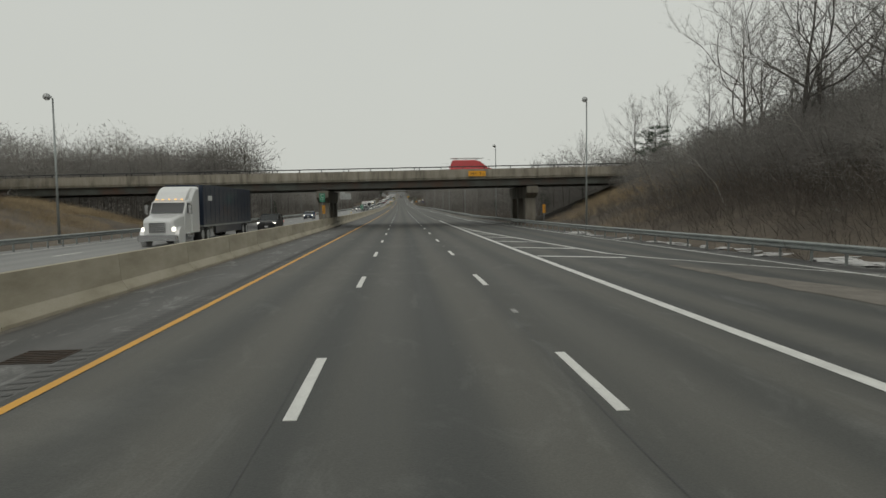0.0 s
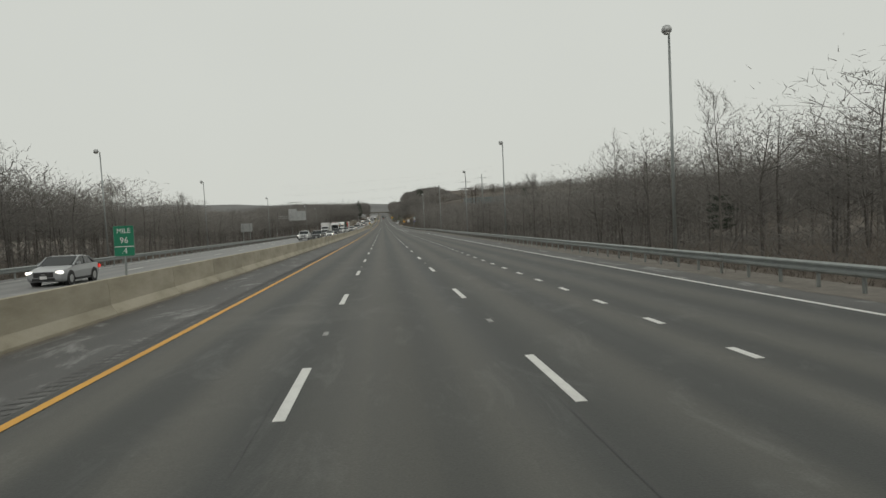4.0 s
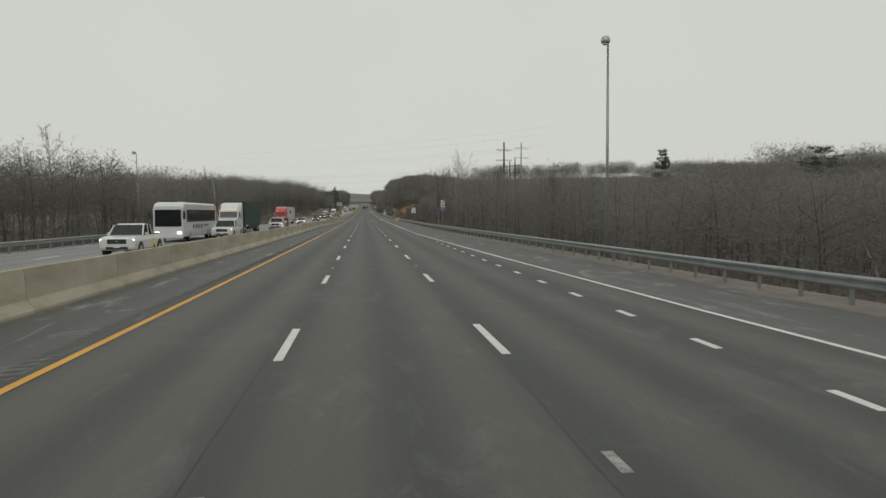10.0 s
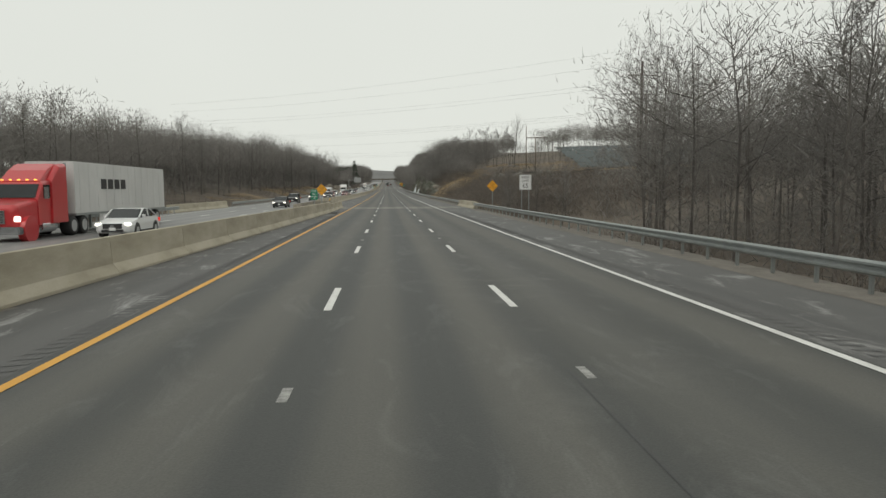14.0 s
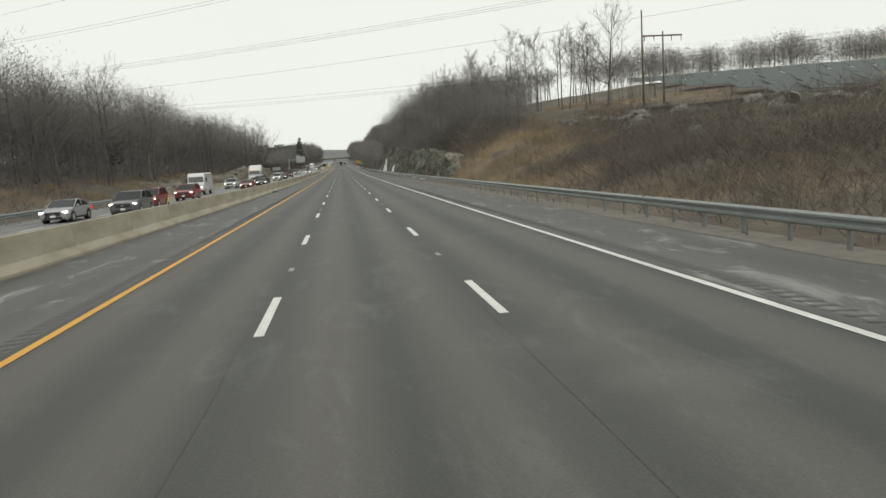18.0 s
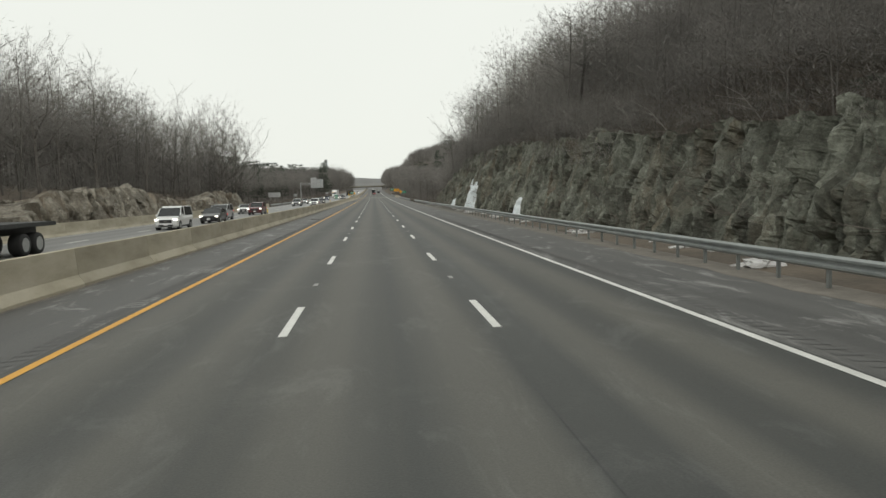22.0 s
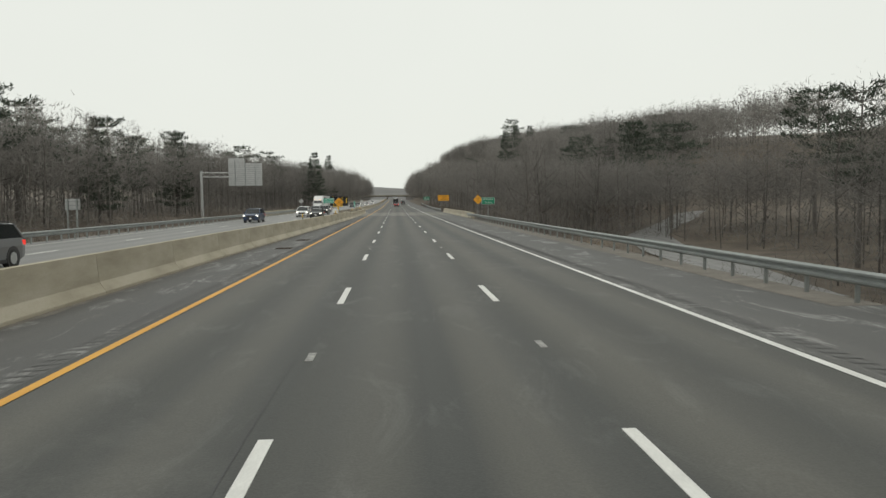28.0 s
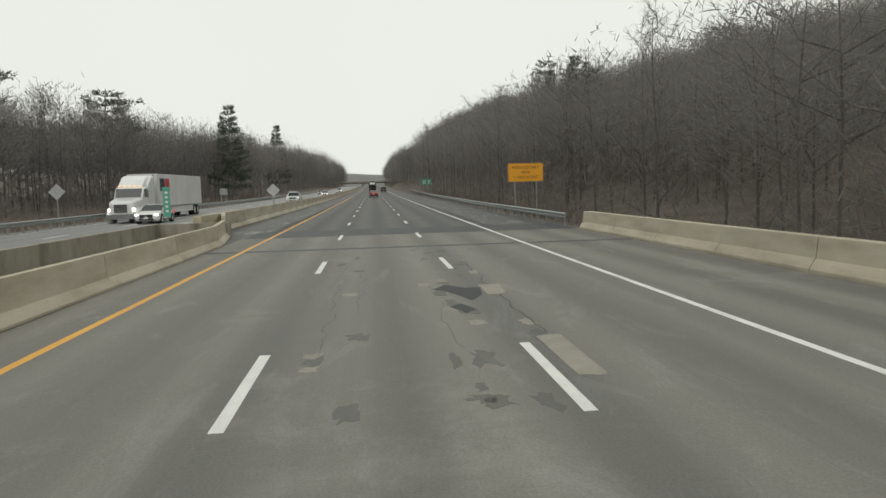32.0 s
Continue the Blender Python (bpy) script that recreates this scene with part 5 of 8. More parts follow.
for x, y in ((-8.6, 117), (-8.6, 333.9), (-8.6, 415.7), (-6.95, 501.9), (-9.4, 586), (-8.75, 642.7), (-8.65, 724.7), (-8.6, 803.5), (-8.0, 903.9), (-7.4, 927.6), (-7.0, 951.7), (-7.0, 975.0)):
    d = thing("delineator", x, y, 1.07, "small yellow delineator on top of the concrete barrier", "delineator", "barrier delineators")
    part("blade", Build().box(-0.045, 0.045, -0.012, 0.012, 0.1, 0.38), M_YELLOWPAINT, d, bevel=0.01)
    part("stem", Build().box(-0.03, 0.03, -0.02, 0.02, -0.01, 0.14), M_DARKSTEEL, d)

def gantry(x_pole, x0, x1, y, z_arm, zs, hs, label):
    """A one-legged cantilever sign seen from behind."""
    g = thing("sign_gantry", x_pole, y, -0.6, label, "sign")
    part("pole", Build().tube([(0, 0, -0.6), (0, 0, z_arm + 1.2)], [0.24, 0.18], 12), M_ALU, g)
    part("base", Build().tube([(0, 0, -0.7), (0, 0, 0.9)], [0.45, 0.42], 12), M_CONCGREY, g)
    L = x1 - x_pole
    for dz in (0.35, 1.0):
        part("chord", Build().tube([(0, 0, z_arm + dz), (L, 0, z_arm + dz)], [0.07, 0.07], 8), M_ALU, g)
    n = int(L / 0.7)
    for k in range(n):
        a, c = L * k / n, L * (k + 1) / n
        za, zc = (0.35, 1.0) if k % 2 else (1.0, 0.35)
        part("brace", Build().tube([(a, 0, z_arm + za), (c, 0, z_arm + zc)], [0.035, 0.035], 6), M_ALU, g)
    w = x1 - x0
    panel = part("sign_panel", Build().box(x0 - x_pole, L, -0.22, -0.18, zs - hs / 2, zs + hs / 2), M_ALU, g, "ribbed bare aluminium sign back", bevel=0.01)
    part("exit_tab", Build().box(x0 - x_pole, x0 - x_pole + w * 0.48, -0.22, -0.18, zs + hs / 2 + 0.02, zs + hs / 2 + 0.75), M_ALU, g)
    for k in range(int(hs / 0.3)):
        part("rib", Build().box(x0 - x_pole, L, -0.24, -0.22, zs - hs / 2 + 0.3 * k + 0.02, zs - hs / 2 + 0.3 * k + 0.06), M_STEEL, g)
    for k in range(3):
        xk = x0 - x_pole + w * (0.2 + 0.3 * k)
        part("hanger", Build().box(xk - 0.05, xk + 0.05, -0.34, -0.24, zs - hs / 2 + 0.1, zs + hs / 2 + 0.5), M_STEEL, g)


gantry(-34.6, -30.6, -25.2, 349.5, 5.9, 6.9, 3.0, "cantilever sign on a steel pole seen from behind")
gantry(-29.7, -25.6, -20.6, 954, 6.6, 7.3, 3.4, "cantilever sign on a steel pole seen from behind")


def sign_back(x, y, zc, w, h, label):
    s = thing("rear_facing_sign", x, y, -0.8, label, "sign", "sign backs", turn=180)
    zc += 0.8
    part("panel", Build().box(-w / 2, w / 2, -0.02, 0, zc - h / 2, zc + h / 2), M_ALU, s)
    for k in range(int(h / 0.3)):
        part("rib", Build().box(-w / 2, w / 2, 0, 0.02, zc - h / 2 + 0.3 * k + 0.05, zc - h / 2 + 0.3 * k + 0.1), M_STEEL, s)
    for px in (-w * 0.3, w * 0.3):
        part("post", Build().box(px - 0.06, px + 0.06, 0.02, 0.12, -0.8, zc + h / 2), M_STEEL, s)


sign_back(-31.3, 889.4, 2.7, 3.7, 1.5, "ribbed aluminium back of a guide sign on two posts")
sign_back(-27.0, 262, 3.0, 2.2, 1.6, "ribbed aluminium back of a guide sign on two posts")
sign_back(-26.5, 905, 2.4, 1.2, 0.9, "small bare sign back beside the opposite carriageway")
sign_back(-24.5, 1080, 2.2, 1.2, 1.0, "small bare sign back beside the opposite carriageway")


# ---- lamp columns ----
def lamp(x, y, lean=0.0, h=11.2, base=-0.6):
    l = thing("street_lamp", x, y, base, "tall galvanised street lamp with a round hooded head", "street lamp", "street lamps")
    l.matrix_basis = l.matrix_basis @ pose(0, 0, 0, 0, lean, 0)
    part("pole", Build().tube([(0, 0, -0.6), (0, 0, h - base)], [0.105, 0.055], 10), M_STEEL, l, smooth=True)
    part("base_flange", Build().tube([(0, 0, -0.2), (0, 0, 0.25)], [0.2, 0.18], 10), M_STEEL, l)
    part("arm", Build().tube([(0, 0, h - base - 0.05), (-0.05, -0.08, h - base + 0.12), (-0.2, -0.25, h - base + 0.14)], [0.05, 0.045, 0.04], 8), M_STEEL, l)
    b = Build()
    rings = []
    for r, z in ((0.05, 0.3), (0.17, 0.26), (0.24, 0.14), (0.25, 0.02), (0.2, -0.08)):
        rings.append([(-0.24 + r * math.cos(a * math.pi / 6), -0.3 + r * math.sin(a * math.pi / 6), h - base + z) for a in range(12)])
    b.loft(rings)
    part("head", b, M_ALU, l, smooth=True)
    b = Build()
    b.loft([[(-0.24 + r * math.cos(a * math.pi / 6), -0.3 + r * math.sin(a * math.pi / 6), h - base + z) for a in range(12)] for r, z in ((0.19, -0.08), (0.12, -0.16), (0.03, -0.18))])
    part("lens", b, M_SIGNWHITE, l, smooth=True)


for x, y in ((15.6, 63.7), (14.1, 109.6), (14.0, 159), (13.7, 204.7), (14.6, 248.5), (13.7, 294), (12.4, 341.3)):
    lamp(x, y)
for x, y, ln in ((-27.8, 152, -1.0), (-28, 197, -1.2), (-30, 244, -1.0), (-31, 314, -1.0), (-30.5, 356, -1.0), (-31, 404, -1.0), (-31.5, 457, -4.5)):
    lamp(x, y, ln, 10.8, -1.0)
lamp(-24.3, 53.9, 0, 10.0, -0.2)


# ---- bridges over the brook and the side road: parapets and median wells ----
def wall(x0, y0, x1, y1, h, label, t=0.4, name="bridge_parapet"):
    """A straight concrete wall with a sloped traffic face, in panels."""
    w = tagged(new(name), label, "parapet")
    L = math.hypot(x1 - x0, y1 - y0)
    w.matrix_basis = pose(x0, y0, zr(y0), 0, 0, math.degrees(math.atan2(x0 - x1, y1 - y0))) @ pose(0, 0, 0, math.degrees(math.atan2(zr(y1) - zr(y0), L)))
    n = max(1, round(L / 4.5))
    for k in range(n):
        a, c = L * k / n + 0.01, L * (k + 1) / n - 0.01
        pf = [(-0.33, -0.5), (t - 0.1, -0.5), (t - 0.1, h), (-0.1, h), (-0.16, 0.33), (-0.33, 0.08)]
        b = Build()
        b.loft([[(x, yy, z) for x, z in pf] for yy in (a, c)])
        part("panel", b, M_CONC, w, bevel=0.012)
    return w


wall(9.9, 507, 9.5, 521.5, 0.84, "tan concrete parapet of the brook bridge")
wall(10.3, 943.5, 10.3, 998, 0.84, "tan concrete parapet of the side road bridge")
for y0, y1, xr_ in ((503, 522, -7.3), (966, 1000, -7.4)):
    m = tagged(new("median_well"), "open well between the two bridge decks with stained concrete walls", "parapet")
    m.matrix_basis = pose(0, y0, zr(y0), grade(y0))
    L = y1 - y0
    part("far_wall", Build().box(-11.1, -10.8, 0, L, -3, 0.8), M_CONCGREY, m, "dark-stained concrete wall", bevel=0.01)
    part("end_wall", Build().box(-10.8, xr_, L - 0.35, L, -3, 0.78), M_CONCGREY, m, bevel=0.01)
    part("end_wall", Build().box(-10.8, xr_, 0, 0.35, -3, 0.78), M_CONCGREY, m, bevel=0.01)
    part("well_floor", Build().box(-10.8, xr_, 0.35, L - 0.35, 0.02, 0.1), M_GROUND, m, "earth and dead weeds in the well")
for y0, y1, x0, x1 in ((522.4, 540, -10.5, -10.6), (1001, 1012, -9.4, -9.2)):
    wall(x0, y0, x1, y1, 1.07, "tan concrete barrier behind the median well")
for y0, y1 in ((500, 524), (962, 1003)):
    wall(-23.2, y1, -23.6, y0, 0.9, "pale concrete parapet on the far side of the opposite carriageway")


# ---- trailer-mounted message board beside the median ----
mb = thing("message_board", -10.15, 966.8, 0.0, "black trailer-mounted message board on a yellow frame seen from behind", "sign")
part("screen", Build().box(-1.55, 1.55, -0.15, 0.12, 1.75, 3.35), M_BLACK, mb, bevel=0.02)
for sx in (-0.85, 0.55):
    part("frame_bar", Build().tube([(sx, -0.22, 1.7), (sx, -0.22, 3.2), (sx - 0.25 * (1 if sx < 0 else -1), -0.25, 3.42)], [0.05, 0.05, 0.05], 8), M_YELLOWPAINT, mb)
part("mast", Build().tube([(-0.15, -0.25, 0.3), (-0.15, -0.25, 3.2)], [0.07, 0.06], 8), M_STEEL, mb)
part("cross_bar", Build().box(-0.95, 0.65, -0.27, -0.19, 1.65, 1.75), M_YELLOWPAINT, mb)
part("mast_foot", Build().box(-0.25, -0.05, -0.35, -0.15, 0.3, 1.7), M_YELLOWPAINT, mb, bevel=0.01)
part("solar_panel", Build().box(-2.0, 2.0, -0.6, 0.5, 3.45, 3.5), M_DARKSTEEL, mb)
part("trailer_bed", Build().box(-0.7, 1.1, -0.9, 0.9, 0.35, 0.55), M_YELLOWPAINT, mb, bevel=0.02)
part("battery_box", Build().box(-1.0, -0.1, -1.0, -0.3, 0.55, 1.15), M_SIGNWHITE, mb, bevel=0.02)
for sx in (-0.75, 1.15):
    part("wheel", Build().tube([(sx - 0.1, 0.2, 0.32), (sx + 0.1, 0.2, 0.32)], [0.32, 0.32], 16), M_RUBBER, mb)
part("text_bar", Build().box(-1.4, -0.95, -0.165, -0.15, 2.85, 3.0), M_SIGNWHITE, mb)
part("text_bar", Build().box(-1.4, -0.95, -0.165, -0.15, 2.55, 2.68), M_ALU, mb)
part("text_bar", Build().box(1.2, 1.35, -0.165, -0.15, 2.2, 3.1), M_YELLOWPAINT, mb)

# ---- power line: poles and wires ----
def pole(x, y, top, mat, label, arms=(), r=0.25, name="power_pole"):
    z = land(x, y)
    p = tagged(new(name), label, "pole", "power poles")
    p.matrix_basis = pose(x, y, z)
    h = zr(y) + top - z
    part("shaft", Build().tube([(0, 0, -1), (0, 0, h)], [r, r * 0.6], 10), mat, p, smooth=True)
    for az, half in arms:
        part("cross_arm", Build().box(-half, half, -0.08, 0.08, h - az - 0.1, h - az + 0.1), mat, p)
        for sx in (-half * 0.95, -half * 0.45, half * 0.45, half * 0.95):
            part("insulator", Build().tube([(sx, 0, h - az - 0.1), (sx, 0, h - az - 0.75)], [0.07, 0.05], 6), M_DARKSTEEL, p)


pole(72, 617.5, 33.9, M_STEEL, "tall grey steel power pole on the hillside", ((2.5, 3), (7, 3.4), (11, 3.4)), 0.42)
pole(61, 591.2, 23.4, M_DARKWOOD, "dark brown power pole on the hillside", ((2.2, 2.6), (5.5, 2.6)), 0.34)
pole(63.6, 592.8, 25.1, M_DARKWOOD, "dark brown power pole on the hillside", ((3.2, 2.6), (6.5, 2.2)), 0.34)
pole(54.5, 571.8, 29.5, M_DARKWOOD, "thick dark brown power pole on the hillside", ((3, 3), (7, 3), (11, 2.4)), 0.45)
pole(49, 550, 19, M_DARKWOOD, "dark brown power pole above the trees", ((2.5, 2.5),), 0.3)
pole(44.4, 646, 22.2, M_WOOD, "slender weathered wooden pole of a twin-pole frame", (), 0.17)
pole(47.3, 645.4, 19, M_WOOD, "slender weathered wooden pole of a twin-pole frame", ((0.6, 3.0),), 0.17)
pole(-76, 688, 20, M_WOOD, "pale wooden power pole among the trees", (), 0.2)
pole(-70, 690, 22, M_WOOD, "pale wooden power pole among the trees", ((1.2, 4.5),), 0.2)
for k, (zc, ya, yb) in enumerate(((13.0, 632, 684), (13.7, 636, 688), (14.8, 641, 693), (19.0, 600, 684), (20.0, 604, 688), (20.8, 607, 690), (25.5, 588, 690), (27.0, 592, 694), (30.5, 584, 692), (33.0, 578, 690), (17.0, 612, 690))):
    w = tagged(new("power_line"), "thin dark power line strung across the road", "cable", "power lines")
    b = Build()
    pts = []
    for i in range(25):
        f = i / 24
        x = 75 - 155 * f
        y = ya + (yb - ya) * f
        sag = 4 * 2.2 * f * (1 - f)
        pts.append((x, y, zr(645) + zc + 2.2 + (1.2 if zc > 15 else 0.4) * (0.5 - f) * 2 - sag))
    b.tube(pts, [0.015] * 25, 4, False)
    part("wire", b, M_DARKSTEEL, w)

# ---- solar field on the plateau ----
M_PANEL = surface("solar_glass", [(0.03, 0.042, 0.042), (0.06, 0.075, 0.075)], 2, (1, 1, 1), (0.4, 0.52), 0, 0, 20, 0.1, spec=0.3)
for i in range(9):
    y = 618 + i * 11.0
    x0, x1 = 60 + max(0, i - 2) * 1.5, 175
    s = tagged(new("solar_array"), "long tilted row of grey-blue solar panels on steel legs", "solar panel", "solar rows")
    za, zb = land(x0, y), land(x1, y)
    n = 20
    for k in range(n):
        a, c = x0 + (x1 - x0) * k / n + 0.06, x0 + (x1 - x0) * (k + 1) / n - 0.06
        z = za + (zb - za) * (k + 0.5) / n
        b = Build()
        b.loft([[(x, y - 1.9, z + 0.7), (x, y + 1.9, z + 2.1), (x, y + 1.9, z + 2.16), (x, y - 1.9, z + 0.76)] for x in (a, c)])
        part("panel", b, M_PANEL, s)
        if k % 2 == 0:
            part("leg", Build().box(a, a + 0.12, y + 0.4, y + 0.52, z - 1.5, z + 1.5), M_STEEL, s)
fence = tagged(new("silt_fence"), "low dark silt fence along the field's edge", "fence")
b = Build()
pts = []
for i in range(41):
    x = 36 + i * 3.4
    y = 606 + 0.02 * (x - 36) + (20 if x < 48 else 0) * max(0, (48 - x) / 12)
    pts.append((x, y, land(x, y)))
b.loft([[(x, y, z - 0.2), (x, y + 0.03, z - 0.2), (x, y + 0.03, z + 0.75), (x, y, z + 0.75)] for x, y, z in pts])
part("fabric", b, M_DARKSTEEL, fence)

# ---- rock cut beside the road ----
def rock(name, dark, mid, pale, stain, tone=0.3):
    """Broken rock: tones that change from block to block, lichen, brown seep stains down the face, coarse and fine relief."""
    m, nt, bs = mat_new(name)
    N, L = nt.nodes.new, nt.links.new
    co = N("ShaderNodeTexCoord")

    def grain(scale, detail, stretch=(1, 1, 1), rough=0.6):
        mp, n = N("ShaderNodeMapping"), N("ShaderNodeTexNoise")
        mp.inputs["Scale"].default_value = stretch
        n.inputs["Scale"].default_value, n.inputs["Detail"].default_value, n.inputs["Roughness"].default_value = scale, detail, rough
        L(co.outputs["Object"], mp.inputs["Vector"])
        L(mp.outputs["Vector"], n.inputs["Vector"])
        return n.outputs["Fac"]

    def span(src, a, b, lo, hi):
        r = N("ShaderNodeMapRange")
        r.inputs["From Min"].default_value, r.inputs["From Max"].default_value = a, b
        r.inputs["To Min"].default_value, r.inputs["To Max"].default_value = lo, hi
        L(src, r.inputs["Value"])
        return r.outputs["Result"]

    def blend(fac, a, b):
        x = N("ShaderNodeMix")
        x.data_type = "RGBA"
        L(fac, x.inputs["Factor"])
        for sock, v in (("A", a), ("B", b)):
            if isinstance(v, tuple):
                x.inputs[sock].default_value = (*v, 1)
            else:
                L(v, x.inputs[sock])
        return x.outputs["Result"]

    coarse, fine = grain(0.9, 7), grain(7.0, 6, rough=0.7)
    col = blend(span(coarse, 0.36, 0.6, 0, 1), dark, mid)
    col = blend(span(grain(2.3, 6), 0.55, 0.72, 0, 0.85), col, pale)
    col = blend(span(grain(0.35, 5, (1, 1.6, 0.35)), 0.52, 0.68, 0, 0.7), col, stain)
    cells = N("ShaderNodeTexVoronoi")
    cells.inputs["Scale"].default_value = 1.1
    mp = N("ShaderNodeMapping")
    mp.inputs["Scale"].default_value, mp.inputs["Rotation"].default_value = (1, 1.2, 0.75), (0.45, 0, 0)
    L(co.outputs["Object"], mp.inputs["Vector"])
    L(mp.outputs["Vector"], cells.inputs["Vector"])
    bw = N("ShaderNodeRGBToBW")
    L(cells.outputs["Color"], bw.inputs["Color"])
    mul = N("ShaderNodeMath")
    mul.operation = "MULTIPLY"
    L(span(bw.outputs["Val"], 0.15, 0.85, 1 - tone, 1 + tone), mul.inputs[0])
    L(span(fine, 0.3, 0.7, 0.65, 1.35), mul.inputs[1])
    hsv = N("ShaderNodeHueSaturation")
    L(mul.outputs[0], hsv.inputs["Value"])
    L(col, hsv.inputs["Color"])
    L(hsv.outputs["Color"], bs.inputs["Base Color"])
    bs.inputs["Roughness"].default_value = 0.85
    bs.inputs["Specular IOR Level"].default_value = 0.3
    ad, bp = N("ShaderNodeMath"), N("ShaderNodeBump")
    ad.operation = "ADD"
    L(grain(2.6, 8, rough=0.68), ad.inputs[0])
    L(span(fine, 0, 1, 0, 0.35), ad.inputs[1])
    L(ad.outputs[0], bp.inputs["Height"])
    bp.inputs["Strength"].default_value, bp.inputs["Distance"].default_value = 0.8, 0.22
    L(bp.outputs["Normal"], bs.inputs["Normal"])
    return m


M_ROCK = rock("lichened_gneiss", (0.085, 0.086, 0.07), (0.17, 0.178, 0.147), (0.28, 0.295, 0.252), (0.14, 0.108, 0.074))
M_LEDGE = rock("pale_ledge", (0.14, 0.125, 0.1), (0.28, 0.26, 0.22), (0.42, 0.4, 0.355), (0.19, 0.14, 0.095))
M_PALEROCK = surface("pale_boulder", [(0.12, 0.118, 0.1), (0.23, 0.225, 0.2)], 0.8, (1, 1, 1), (0.8, 0.95), 0, 0.04, 9, 0.3, 0.3, vary=0.25)
M_ICE = surface("ice", [(0.58, 0.65, 0.68), (0.82, 0.86, 0.87)], 2.0, (1, 1, 0.4), (0.12, 0.35), 0, 0.02, 12, 0.1, 0.3)
M_SNOW = surface("dirty_snow", [(0.35, 0.34, 0.33), (0.7, 0.7, 0.7)], 2.0, (1, 1, 1), (0.6, 0.85), 0, 0.02, 12, 0.2, 0.3)
ROCK_TOP = [(636, 0.4), (639, 1.7), (644, 2.9), (650, 3.5), (660, 4.4), (690, 4.8), (704, 5.2), (715, 6.3), (735, 6.9), (748, 7.8), (765, 8.1), (783, 7.9), (793, 6.2), (800, 4.8), (810, 2.6), (820, 0.6)]
LEDGE_TOP = [(652, 0.3), (660, 1.5), (672, 2.1), (680, 1.6), (693, 1.9), (700, 1.6), (715, 2.1), (722, 1.5), (728, 3.3), (740, 3.9), (748, 4.1), (756, 2.8), (770, 1.8), (780, 2.2), (785, 3.3), (798, 3.7), (804, 3.0), (807, 0.3)]


def cellular(p, scale, lean=1.1):
    """Jointed rock: each block of it stands at its own depth and tilt."""
    q = Vector((p[0] / scale[0], p[1] / scale[1], p[2] / scale[2]))
    d, pts = noise.voronoi(q)
    c = pts[0]
    k = c * 7.31
    tilt = (noise.cell(k + Vector((1.1, 5.2, 2.3))) - 0.5) * (q.y - c.y) + 0.35 * (noise.cell(k + Vector((8.4, 0.6, 4.9))) - 0.5) * (q.z - c.z)
    return noise.cell(k + Vector((3.3, 1.7, 9.1))) + lean * tilt, d[1] - d[0]


def joints(r, y0, y1, w0, w1):
    """Upright joints along the face: where each slice begins, how far it stands out, how it is turned, and where it breaks."""
    out, y = [], y0
    while y < y1:
        w = r.uniform(w0, w1) * (0.6 if r.random() < 0.3 else 1)
        cuts = sorted(r.uniform(0.4, 7.5) for k in range(r.choice((1, 1, 2, 3))))
        out.append((y, w, r.uniform(-1, 1), r.uniform(-1, 1), cuts, [r.uniform(-1, 1) for k in range(len(cuts) + 1)]))
        y += w
    return out


def slice_at(table, y, z, start):
    """Depth of the slice at a place; start is where the search begins."""
    i = start
    while i + 1 < len(table) and table[i + 1][0] <= y:
        i += 1
    ya, w, d, turn, cuts, steps = table[i]
    k = sum(1 for c in cuts if z > c)
    return 0.6 * d + 0.55 * turn * ((y - ya) / w - 0.5) + 0.4 * steps[k], i


